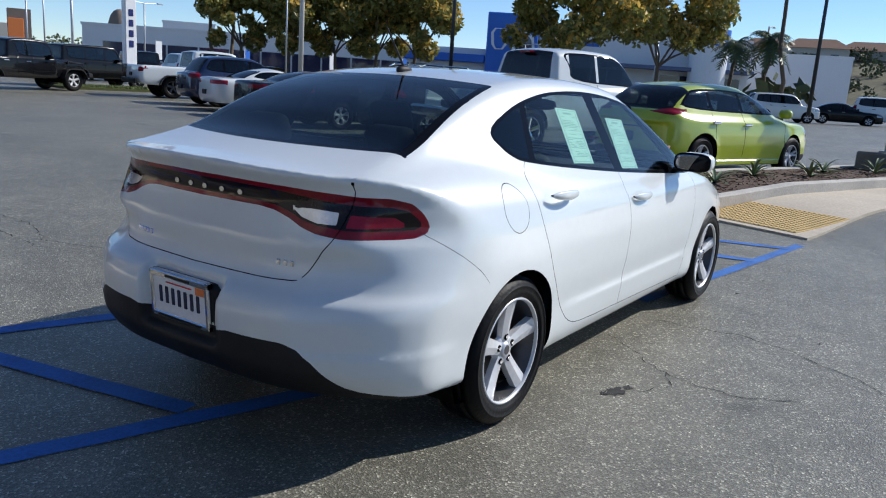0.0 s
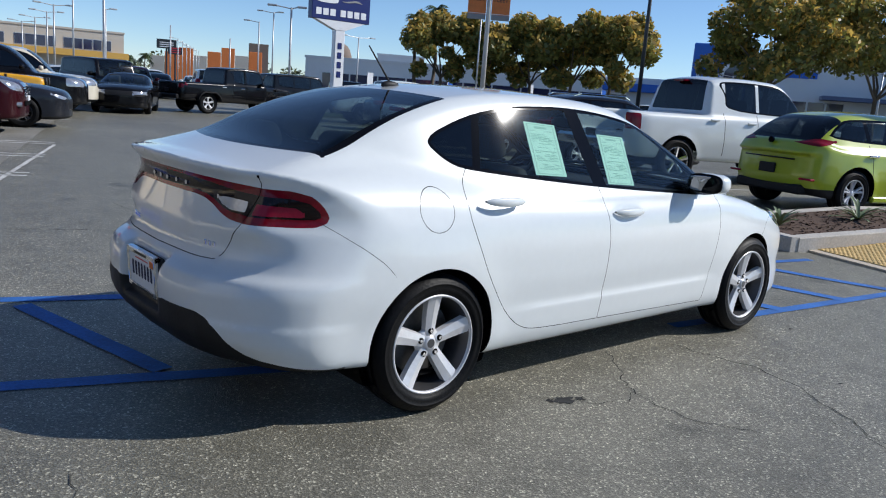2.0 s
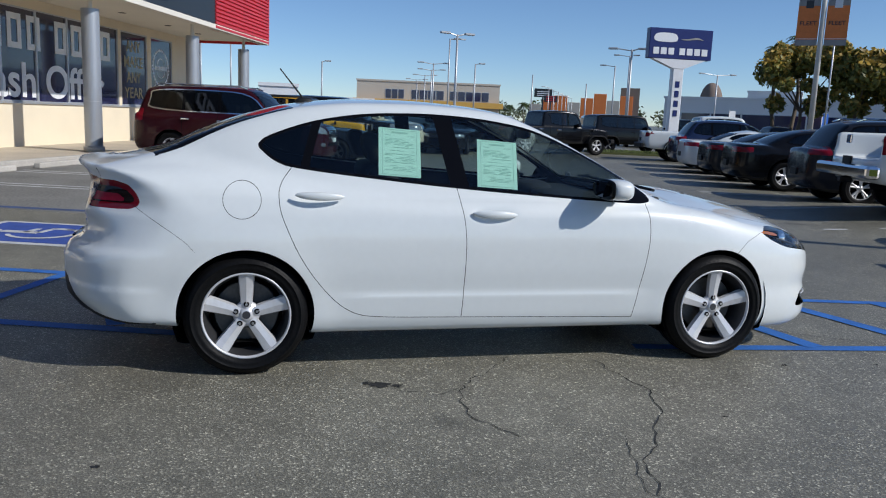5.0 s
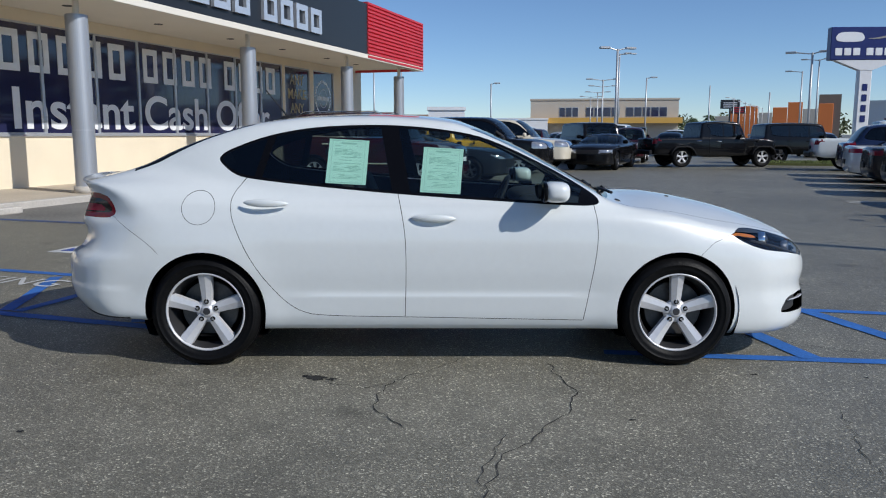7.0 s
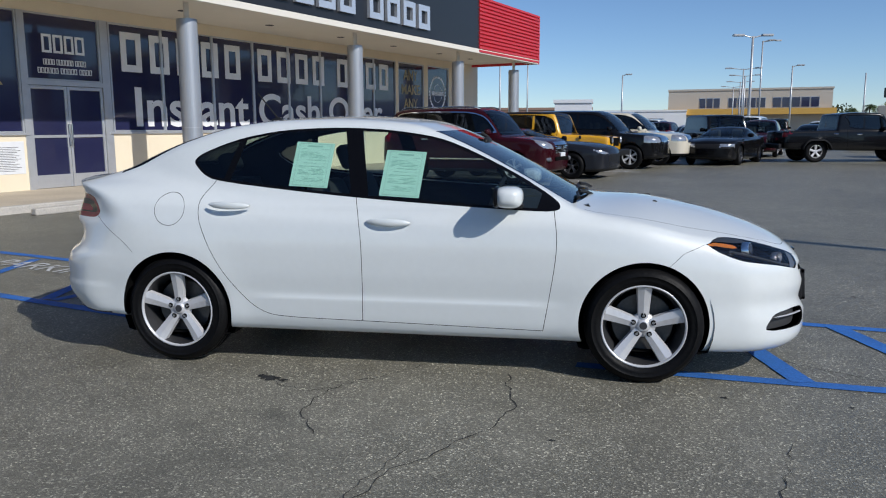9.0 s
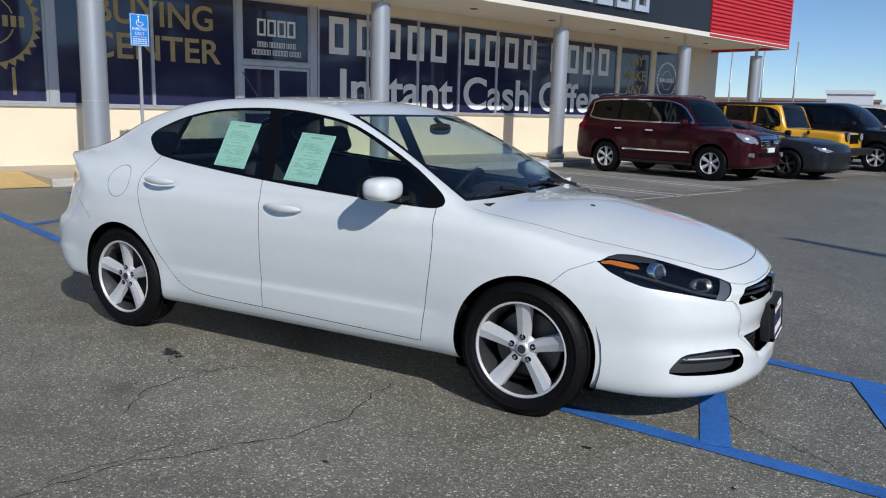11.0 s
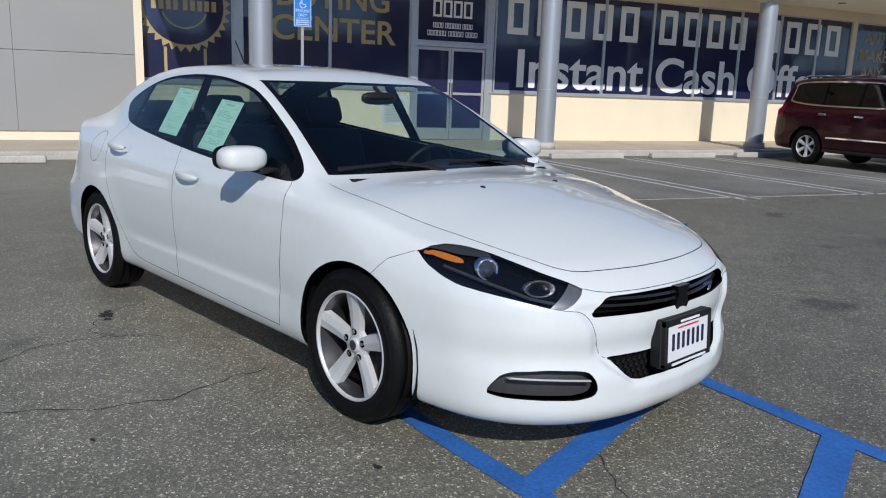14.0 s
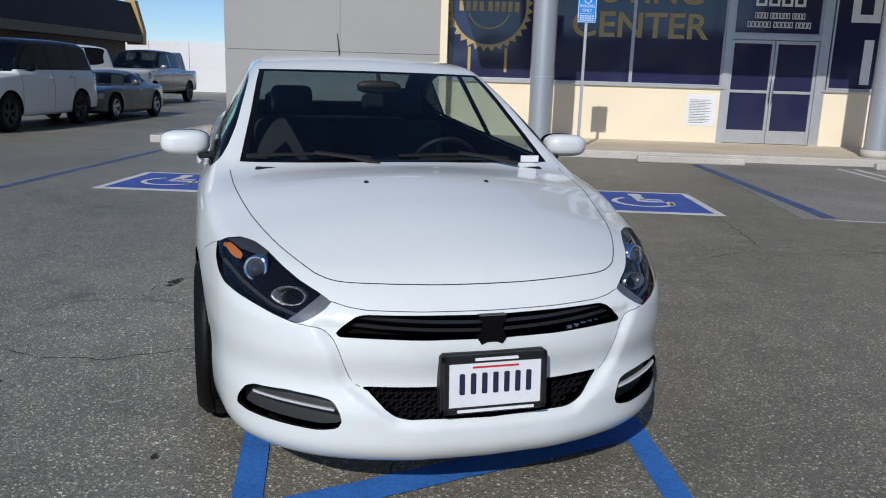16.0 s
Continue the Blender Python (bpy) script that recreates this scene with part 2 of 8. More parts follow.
def box(bm, x0, x1, y0, y1, z0, z1, bevel=0.0, m=None, seg=1):
    r = bmesh.ops.create_cube(bm, size=1.0)
    mm = Matrix.Translation(((x0 + x1) / 2, (y0 + y1) / 2, (z0 + z1) / 2)) @ Matrix.Diagonal((abs(x1 - x0), abs(y1 - y0), abs(z1 - z0), 1))
    bmesh.ops.transform(bm, matrix=mm, verts=r["verts"])
    vs = r["verts"]
    if bevel:
        e = list({e for v in vs for e in v.link_edges})
        q = bmesh.ops.bevel(bm, geom=e, offset=bevel, segments=seg, affect="EDGES", profile=0.5)
        vs = list({v for f in q["faces"] for v in f.verts} | {v for v in vs if v.is_valid})
    if m is not None:
        bmesh.ops.transform(bm, matrix=m, verts=vs)
    return vs


def boxed(x0, x1, y0, y1, z0, z1, bevel=0.0, m=None, seg=1):
    bm = bmesh.new()
    box(bm, x0, x1, y0, y1, z0, z1, bevel, m, seg)
    return bm


def tube(bm, a, b, r0, r1=None, n=12, caps=True):
    a, b = Vector(a), Vector(b)
    r1 = r0 if r1 is None else r1
    d = b - a
    m = Matrix.Translation((a + b) / 2) @ d.to_track_quat("Z", "Y").to_matrix().to_4x4()
    return bmesh.ops.create_cone(bm, cap_ends=caps, segments=n, radius1=r0, radius2=r1, depth=d.length, matrix=m)["verts"]


def tubed(a, b, r0, r1=None, n=12):
    bm = bmesh.new()
    tube(bm, a, b, r0, r1, n)
    return bm


def lathe(profile, n=48, axis="y"):
    """Turns a profile of (radius, along) round the axis."""
    verts, faces = [], []
    k = len(profile)
    for i in range(n):
        c, s = math.cos(2 * math.pi * i / n), math.sin(2 * math.pi * i / n)
        for r, h in profile:
            verts.append((r * c, h, r * s) if axis == "y" else (r * c, r * s, h))
    for i in range(n):
        j = (i + 1) % n
        for q in range(k - 1):
            f = (i * k + q, j * k + q, j * k + q + 1, i * k + q + 1)
            faces.append(f if axis == "y" else f[::-1])
    return verts, faces


def prism(outline, y0, y1):
    """A closed outline in (x, z), drawn out from y0 to y1."""
    bm = bmesh.new()
    a = [bm.verts.new((x, y0, z)) for x, z in outline]
    b = [bm.verts.new((x, y1, z)) for x, z in outline]
    bm.faces.new(a)
    bm.faces.new(b[::-1])
    for i in range(len(a)):
        j = (i + 1) % len(a)
        bm.faces.new((a[j], a[i], b[i], b[j]))
    bmesh.ops.recalc_face_normals(bm, faces=bm.faces)
    return bm


def text_mesh(text, size, depth, bold):
    """Words in the built-in font as a mesh, centred."""
    cu = bpy.data.curves.new("words", "FONT")
    cu.body, cu.size, cu.extrude, cu.align_x, cu.offset = text, size, depth, "CENTER", bold
    tmp = bpy.data.objects.new("words", cu)
    scene.collection.objects.link(tmp)
    me = bpy.data.meshes.new_from_object(tmp.evaluated_get(bpy.context.evaluated_depsgraph_get()))
    bpy.data.objects.remove(tmp)
    return me


WORDS = {w: text_mesh(w, 1.0, d, b) for w, d, b in (("NO PARKING", 0.0, 0.0), ("BUYING", 0.004, 0.016), ("CENTER", 0.004, 0.016), ("Instant Cash Offer", 0.003, 0.018), ("ANY", 0.006, 0.012), ("MAKE", 0.006, 0.012), ("YEAR", 0.006, 0.012), ("PARKING", 0.01, 0.0), ("ONLY", 0.01, 0.0), ("FLEET", 0.004, 0.01))}


def lettering(name, text, size, material, parent, m, width=None):
    """Words laid by m (they stand in local x, y), as wide as given."""
    me = WORDS[text].copy()
    xs = [v.co.x for v in me.vertices]
    kx = width / (max(xs) - min(xs)) if width else size
    for v in me.vertices:
        v.co = Vector((v.co.x * kx, v.co.y * size, v.co.z * size))
    me.materials.clear()
    me.materials.append(material)
    ob = new(name, me)
    ob.parent = parent
    ob.matrix_basis = m
    return ob


def curve(keys):
    """A smooth curve through keys of (position, value), held flat outside."""
    xs, ys = np.array(keys, float).T
    d = np.diff(ys) / np.diff(xs)
    s = np.zeros(len(xs))
    if len(xs) > 2:
        s[1:-1] = np.where(d[1:] * d[:-1] > 0, 2 * d[1:] * d[:-1] / np.where(d[1:] + d[:-1] == 0, 1, d[1:] + d[:-1]), 0)
    s[0], s[-1] = d[0], d[-1]

    def exact(x):
        i = np.clip(np.searchsorted(xs, x) - 1, 0, len(xs) - 2)
        h = xs[i + 1] - xs[i]
        t = (x - xs[i]) / h
        return (ys[i] * (1 + 2 * t) * (1 - t) ** 2 + s[i] * h * t * (1 - t) ** 2 + ys[i + 1] * t * t * (3 - 2 * t) + s[i + 1] * h * t * t * (t - 1))

    table = exact(np.linspace(xs[0], xs[-1], 6001))
    rise_ = np.append(np.diff(table), 0)
    scale = 6000 / (xs[-1] - xs[0])

    def f(x):
        q = np.clip((x - xs[0]) * scale, 0, 6000)
        i = q.astype(np.int32)
        return table[i] + rise_[i] * (q - i)

    return f


def smax(a, b, k):
    h = np.clip(0.5 + 0.5 * (a - b) / k, 0, 1)
    return b + (a - b) * h + k * h * (1 - h)


def smin(a, b, k):
    return -smax(-a, -b, k)


def steep(f, x, e=0.01):
    return np.sqrt(1 + ((f(x + e) - f(x - e)) / (2 * e)) ** 2)


def skin(F, lo, hi, h):
    """The surface F = 0 as vertices and quads, by surface nets, drawn onto F."""
    ax = [np.arange(l, u + h, h) for l, u in zip(lo, hi)]
    G = np.stack(np.meshgrid(*ax, indexing="ij"), -1)
    k = 4
    coarse = F(G[::k, ::k, ::k].reshape(-1, 3)).reshape(G[::k, ::k, ::k].shape[:3])
    val = np.repeat(np.repeat(np.repeat(coarse, k, 0), k, 1), k, 2)[:G.shape[0], :G.shape[1], :G.shape[2]].copy()
    near = np.abs(val) < 1.8 * k * h
    val[near] = F(G[near])
    val[val == 0] = 1e-6
    nx, ny, nz = val.shape
    total, count = np.zeros((nx - 1, ny - 1, nz - 1, 3)), np.zeros((nx - 1, ny - 1, nz - 1))
    quads = []
    for a in range(3):
        sl0, sl1 = [slice(None)] * 3, [slice(None)] * 3
        sl0[a], sl1[a] = slice(0, -1), slice(1, None)
        v0, v1 = val[tuple(sl0)], val[tuple(sl1)]
        cross = (v0 < 0) != (v1 < 0)
        I = np.argwhere(cross)
        t = v0[cross] / (v0[cross] - v1[cross])
        p = np.stack([ax[c][I[:, c]] for c in range(3)], -1)
        p[:, a] += t * h
        b, c = (a + 1) % 3, (a + 2) % 3
        cells = []
        for db, dc in ((-1, -1), (0, -1), (0, 0), (-1, 0)):
            J = I.copy()
            J[:, b] += db
            J[:, c] += dc
            np.add.at(total, tuple(J.T), p)
            np.add.at(count, tuple(J.T), 1)
            cells.append(np.ravel_multi_index(J.T, count.shape))
        q = np.stack(cells, -1)
        flip = v0[cross] > 0
        q[flip] = q[flip][:, ::-1]
        quads.append(q)
    quads = np.concatenate(quads)
    used, inv = np.unique(quads, return_inverse=True)
    quads = inv.reshape(-1, 4)
    V = total.reshape(-1, 3)[used] / count.reshape(-1)[used][:, None]
    e = 0.002
    for _ in range(5):
        f0 = F(V)
        g = np.stack([(F(V + e * np.eye(3)[c]) - F(V - e * np.eye(3)[c])) / (2 * e) for c in range(3)], -1)
        step = (f0 / np.maximum((g * g).sum(-1), 0.05))[:, None] * g
        V = V - np.clip(step, -h, h) * 0.9
    return V, [tuple(q) for q in quads.tolist()]


def cut(V, faces, values):
    """Splits the faces along values = 0. Returns the vertices and faces."""
    val = np.asarray(values).copy()
    val[np.abs(val) < 1e-7] = 1e-7
    pos = (val > 0).tolist()
    vlist, extra, edge = val.tolist(), [], {}
    n0 = len(V)

    def mid(i, j):
        key = (i, j) if i < j else (j, i)
        if key not in edge:
            t = vlist[key[0]] / (vlist[key[0]] - vlist[key[1]])
            edge[key] = n0 + len(extra)
            extra.append(V[key[0]] * (1 - t) + V[key[1]] * t)
        return edge[key]

    n = np.fromiter(map(len, faces), int, len(faces))
    flat = np.fromiter(itertools.chain.from_iterable(faces), int, n.sum())
    count = np.add.reduceat((val > 0)[flat].astype(int), np.concatenate([[0], np.cumsum(n)[:-1]]))
    mixed = (count > 0) & (count < n)
    out = [faces[i] for i in np.flatnonzero(~mixed).tolist()]
    for f in [faces[i] for i in np.flatnonzero(mixed).tolist()]:
        s = [pos[i] for i in f]
        if sum(s[i] != s[i - 1] for i in range(len(f))) > 2:
            subs = [(f[0], f[i], f[i + 1]) for i in range(1, len(f) - 1)]
        else:
            subs = [f]
        for g in subs:
            a, b = [], []
            for i, vi in enumerate(g):
                vj = g[(i + 1) % len(g)]
                (a if pos[vi] else b).append(vi)
                if pos[vi] != pos[vj]:
                    m_ = mid(vi, vj)
                    a.append(m_)
                    b.append(m_)
            for q in (a, b):
                if len(q) > 2:
                    out.append(tuple(q))
    return (np.concatenate([V, np.array(extra)]) if extra else V), out


def middles(V, faces):
    """The middle of each face."""
    n = np.fromiter(map(len, faces), int, len(faces))
    flat = np.fromiter(itertools.chain.from_iterable(faces), int, n.sum())
    return np.add.reduceat(V[flat], np.concatenate([[0], np.cumsum(n)[:-1]]), axis=0) / n[:, None]


def poly_sd(px, pz, outline):
    """The distance of points to a closed outline, negative inside."""
    o = np.array(outline, float)
    best, inside = np.full(px.shape, 1e9), np.zeros(px.shape, bool)
    for (ax_, az), (bx, bz) in zip(o, np.roll(o, -1, 0)):
        ex, ez = bx - ax_, bz - az
        t = np.clip(((px - ax_) * ex + (pz - az) * ez) / (ex * ex + ez * ez), 0, 1)
        best = np.minimum(best, (px - ax_ - t * ex) ** 2 + (pz - az - t * ez) ** 2)
        hit = ((az > pz) != (bz > pz)) & (px < ex * (pz - az) / (ez if ez else 1e-9) + ax_)
        inside ^= hit
    d = np.sqrt(best)
    return np.where(inside, -d, d)


def rounded(outline, steps=4):
    """Rounds an outline's corners (Chaikin)."""
    o = np.array(outline, float)
    for _ in range(steps):
        n = np.roll(o, -1, 0)
        o = np.stack([o * 0.78 + n * 0.22, o * 0.22 + n * 0.78], 1).reshape(-1, 2)
        if len(o) > 60:
            break
    return o


def eased(outline, r=0.010, n=3):
    """Rounds an outline's corners to a small radius."""
    o, out = np.array(outline, float), []
    for p, c, q in zip(np.roll(o, 1, 0), o, np.roll(o, -1, 0)):
        a = c + (p - c) * min(0.45, r / np.linalg.norm(p - c))
        b = c + (q - c) * min(0.45, r / np.linalg.norm(q - c))
        out += [a * (1 - t) ** 2 + c * 2 * t * (1 - t) + b * t * t for t in (i / n for i in range(n + 1))]
    return np.array(out)


def line_sd(px, pz, pts):
    """The distance of points to an open line."""
    o = np.array(pts, float)
    best = np.full(px.shape, 1e9)
    for (ax_, az), (bx, bz) in zip(o[:-1], o[1:]):
        ex, ez = bx - ax_, bz - az
        t = np.clip(((px - ax_) * ex + (pz - az) * ez) / (ex * ex + ez * ez), 0, 1)
        best = np.minimum(best, (px - ax_ - t * ex) ** 2 + (pz - az - t * ez) ** 2)
    return np.sqrt(best)


def line_side(px, pz, pts):
    """The distance to an open line with a sign for its two sides; +1 far off."""
    o = np.array(pts, float)
    best, sign = np.full(px.shape, 1e9), np.ones(px.shape)
    for (ax_, az), (bx, bz) in zip(o[:-1], o[1:]):
        ex, ez = bx - ax_, bz - az
        t = np.clip(((px - ax_) * ex + (pz - az) * ez) / (ex * ex + ez * ez), 0, 1)
        d = (px - ax_ - t * ex) ** 2 + (pz - az - t * ez) ** 2
        near = d < best
        best = np.where(near, d, best)
        sign = np.where(near, np.where(ex * (pz - az) - ez * (px - ax_) > 0, 1.0, -1.0), sign)
    best = np.sqrt(best)
    return np.where(best < 0.05, best * sign, 1.0)


def bent(pts, steps=2):
    """Rounds the corners of an open line, keeping its ends."""
    o = np.array(pts, float)
    for _ in range(steps):
        q = [o[0]]
        for a, b in zip(o[:-1], o[1:]):
            q += [a * 0.75 + b * 0.25, a * 0.25 + b * 0.75]
        o = np.array([*q, o[-1]])
    return o


def regroup(flat, counts):
    it = iter(flat)
    return [tuple(itertools.islice(it, c)) for c in counts]


def pick(V, faces, keep):
    """The faces whose mark is set, with their own vertices."""
    fs = list(itertools.compress(faces, np.asarray(keep).tolist()))
    n = np.fromiter(map(len, fs), int, len(fs))
    flat = np.fromiter(itertools.chain.from_iterable(fs), int, n.sum())
    ids, inv = np.unique(flat, return_inverse=True)
    return V[ids], regroup(inv.tolist(), n.tolist())


def body_field(S):
    """A car body as a field (negative inside) from its profile curves."""
    deck, fall, W, inset = curve(S["deck"]), curve(S["fall"]), curve(S["plan"]), curve(S["side"])
    roof, cab, bottom = curve(S["roof"]), curve(S["cab"]), curve(S["bottom"])
    nose, nplan, tail, tplan = curve(S["nose"]), curve(S["nose_plan"]), curve(S["tail"]), curve(S["tail_plan"])
    crown, tumble, z0, kf = S.get("crown", 0.05), S.get("tumble", 0.55), S["belt"], S.get("fillet", 0.03)
    kc = curve(S["blend"]) if "blend" in S else None
    wx, wr, fl = S["wheels"], S["arch"], S.get("flare", 0.012)

    swell, dent, more = S.get("swell"), S.get("dent"), S.get("tail_more")

    def F(P):
        x, a, z = P[:, 0], np.sqrt(P[:, 1] ** 2 + 1e-6), P[:, 2]
        arch = swell(x, a, z) if swell else 0
        for c in wx:
            r = np.sqrt((x - c) ** 2 + (z - S["arch_z"]) ** 2)
            arch = arch + fl * np.exp(-((r - wr) / S.get("flare_width", 0.06)) ** 2)
        side = a - (W(x) - inset(z) + arch)
        top = (z - (deck(x) - fall(x) * (a / 0.8) ** 2)) / steep(deck, x)
        low = smax(side, top, S.get("k_top", 0.07))
        low = smax(low, bottom(x) - z, 0.05)
        low = smax(low, (x - (nose(z) - nplan(a) - (dent(a, z) if dent else 0))) / steep(nplan, a), S.get("k_nose", 0.07))
        low = smax(low, ((tail(z) + tplan(a) + (more(a, z) if more else 0) - (swell(x, a, z) * 0.8 if swell else 0)) - x) / steep(tplan, a), S.get("k_tail", 0.05))
        up = (z - (roof(x) - crown * (a / 0.6) ** 2)) / steep(roof, x)
        cabin = smax((a - (cab(x) - tumble * np.maximum(z - z0, -0.06))) * 0.88, up, S.get("k_roof", 0.10))
        cabin = smax(cabin, z0 - 0.16 - z, 0.05)
        return smin(low, cabin, kc(x) if kc else kf)

    return F

# ---- ground, kerbs and road paint ----
LOT = pose(0, 0, 0, 0, 0, 72)     # u along the facade, -n into the building


def at(u, n, z=0.0):
    return LOT @ Vector((u, -n, z))


def facing(u, n, z=0.0, turn=0.0):
    """A pose on the lot whose x axis points away from the building (turn in degrees)."""
    p = at(u, n, z)
    return pose(p.x, p.y, p.z, 0, 0, -18 + turn)


def step01(t):
    t = min(1.0, max(0.0, t))
    return t * t * (3 - 2 * t)


def rise(u, n):
    """The lot swells gently beyond the planter."""
    near = 0.15 * step01((n - 4.6) / 2.6) * step01((12.5 - u) / 4.0)
    return near + 0.75 * step01((n - 26) / 40) * step01((28 - u) / 20)


def ground():
    us = sorted(set([-3000, -600, -150, -60, -40, -28, -20, *np.arange(-12, 40, 1.0).tolist(), 60, 120, 300, 900, 3000]))
    ns = sorted(set([-3000, -600, -150, -60, -30, *np.arange(-14, 30, 1.0).tolist(), 36, 42, 48, 54, 60, 70, 85, 150, 400, 900, 3000]))
    verts = [at(u, n, rise(u, n)) for u in us for n in ns]
    k = len(ns)
    faces = [(i * k + j, i * k + j + 1, (i + 1) * k + j + 1, (i + 1) * k + j) for i in range(len(us) - 1) for j in range(k - 1)]
    g = part_of("ground", verts, faces, ASPHALT)
    return tagged(g, "weathered grey asphalt car lot with pale aggregate", "ground", kind="structure")


ground()


def stripe(name, pts, w, material, label, z=0.004, jitter=0.0):
    """A painted line or a crack along points of the lot, as a thin raised strip."""
    rng = random.Random(len(pts) + int(pts[0][0] * 100))
    P = [Vector((*p, 0)) for p in pts]
    fine = [P[0]]
    for a, b in zip(P[:-1], P[1:]):
        n = max(1, int((b - a).length / 0.12))
        fine += [a + (b - a) * (i + 1) / n for i in range(n)]
    verts, faces = [], []
    for i, p in enumerate(fine):
        d = (fine[min(i + 1, len(fine) - 1)] - fine[max(i - 1, 0)]).normalized()
        s = Vector((-d.y, d.x, 0))
        off = s * rng.uniform(-jitter, jitter)
        l, r = w / 2 * rng.uniform(1 - 6 * jitter, 1 + 6 * jitter), w / 2 * rng.uniform(1 - 6 * jitter, 1 + 6 * jitter)
        q = LOT.inverted() @ p
        zz = z + rise(q.x, -q.y)
        verts += [tuple(p + off + s * l + Vector((0, 0, zz))), tuple(p + off - s * r + Vector((0, 0, zz)))]
    for i in range(len(fine) - 1):
        faces.append((2 * i, 2 * i + 1, 2 * i + 3, 2 * i + 2))
    ob = part_of(name, verts, faces, material)
    return tagged(ob, label, "road marking" if "line" in name else "crack", kind="structure")


def lot_line(name, u0, n0, u1, n1, w, material, label, z=0.004):
    a, b = at(u0, n0), at(u1, n1)
    return stripe(name, [(a.x, a.y), (b.x, b.y)], w, material, label, z, 0.004)


BL = "worn blue painted line of an access aisle"
WL = "faded white painted stall line"
stripe("painted_line", [(1.0, -0.60), (1.66, -0.69), (4.60, -1.04)], 0.10, BLUE_LINE, BL, jitter=0.0015)
stripe("painted_line", [(0.8, 0.98), (1.95, 0.745), (2.75, 0.57), (4.9, 0.12)], 0.10, BLUE_LINE, BL, jitter=0.0015)
stripe("painted_line", [(2.22, -0.74), (2.07, -0.02), (1.92, 0.74)], 0.13, BLUE_LINE, BL, 0.006, 0.0015)
stripe("painted_line", [(3.10, -0.84), (2.93, -0.12), (2.75, 0.58)], 0.13, BLUE_LINE, BL, 0.006, 0.0015)
stripe("painted_line", [(4.0, -0.95), (3.8, -0.3), (3.65, 0.38)], 0.12, BLUE_LINE, BL, 0.006, 0.0015)
lot_line("painted_line", 0.85, -8.9, 0.85, -0.8, 0.11, BLUE_LINE, BL)
lot_line("painted_line", -0.60, -8.9, -0.60, -1.2, 0.11, BLUE_LINE, BL)
lot_line("painted_line", 0.8, -3.2, -0.52, -3.2, 0.10, BLUE_LINE, BL, 0.006)
for n0 in (-2.1, -3.3, -4.5, -5.7):
    lot_line("painted_line", -0.52, n0, 0.72, n0 - 0.72, 0.11, BLUE_LINE, BL, 0.006)
lot_line("painted_line", 4.40, -9.1, 4.42, -3.85, 0.16, BLUE_WORN, "almost worn-away blue stall line")
lot_line("painted_line", -4.6, -9.0, -4.6, -3.6, 0.10, BLUE_WORN, "almost worn-away blue stall line")
lot_line("painted_line", 4.42, -3.72, 11.45, -3.33, 0.06, WHITE_LINE, WL)
for u0 in (6.85, 7.15, 9.28, 9.62, 11.55, 11.90, 16.15, 16.5, 19.1, 19.4):
    lot_line("painted_line", u0, -9.2, u0, -3.35, 0.09, WHITE_LINE, WL)
for u0 in (6.45, 9.2, 12.0, 12.35, 15.7, 18.5, 21.2, 24.2):
    lot_line("painted_line", u0, 4.5, u0, 10.2, 0.10, WHITE_LINE, WL)


def access_symbol(u0, u1, n0, n1):
    """A painted square with a seated figure in a wheel, drawn in plain bars and an arc."""
    lab = "blue and white accessible parking symbol on the asphalt"
    t = thing("parking_symbol", lab, "road marking", LOT @ Matrix.Translation(((u0 + u1) / 2, -(n0 + n1) / 2, 0.0)), kind="structure")
    w, h = (u1 - u0) / 2, (n1 - n0) / 2
    part("white_border", boxed(-w, w, -h, h, 0.001, 0.005), WHITE_LINE, t)
    part("blue_field", boxed(-w + 0.1, w - 0.1, -h + 0.1, h - 0.1, 0.003, 0.009), mat("blue_symbol_paint", (0.035, 0.075, 0.30), 0.75, var=0.3, scale=4, fine=60), t)
    bm = bmesh.new()
    k = h * 0.62
    qs = np.linspace(math.radians(-150), math.radians(100), 22)
    for q0, q1 in zip(qs[:-1], qs[1:]):
        a0, a1 = [(Vector((math.sin(q), -math.cos(q), 0)) * k * 0.72) + Vector((-0.05, -0.18 * k, 0)) for q in (q0, q1)]
        vs = [bm.verts.new((*(p * f).xy, 0.013)) for p, f in ((a0, 1.0), (a1, 1.0), (a1, 0.84), (a0, 0.84))]
        bm.faces.new(vs)
    box(bm, -0.10, 0.02, -0.05 * k, 0.75 * k, 0.010, 0.013)
    box(bm, -0.05, 0.42 * k, 0.18 * k, 0.30 * k, 0.010, 0.013)
    box(bm, -0.05, 0.50 * k, -0.10 * k, 0.02 * k, 0.010, 0.013)
    box(bm, 0.42 * k, 0.55 * k, -0.55 * k, 0.02 * k, 0.010, 0.013)
    tube(bm, (-0.04, 0.95 * k, 0.010), (-0.04, 0.95 * k, 0.013), 0.11 * k + 0.03)
    part("figure", bm, WHITE_LINE, t)
    return t


access_symbol(1.95, 3.30, -5.35, -3.75)
access_symbol(-3.66, -2.3, -5.55, -4.05)
npark = thing("aisle_lettering", "faded white NO PARKING lettering on the asphalt", "road marking", kind="structure")
lettering("letters", "NO PARKING", 0.42, WHITE_LINE, npark, facing(0.30, -4.95, 0.007), width=2.5)


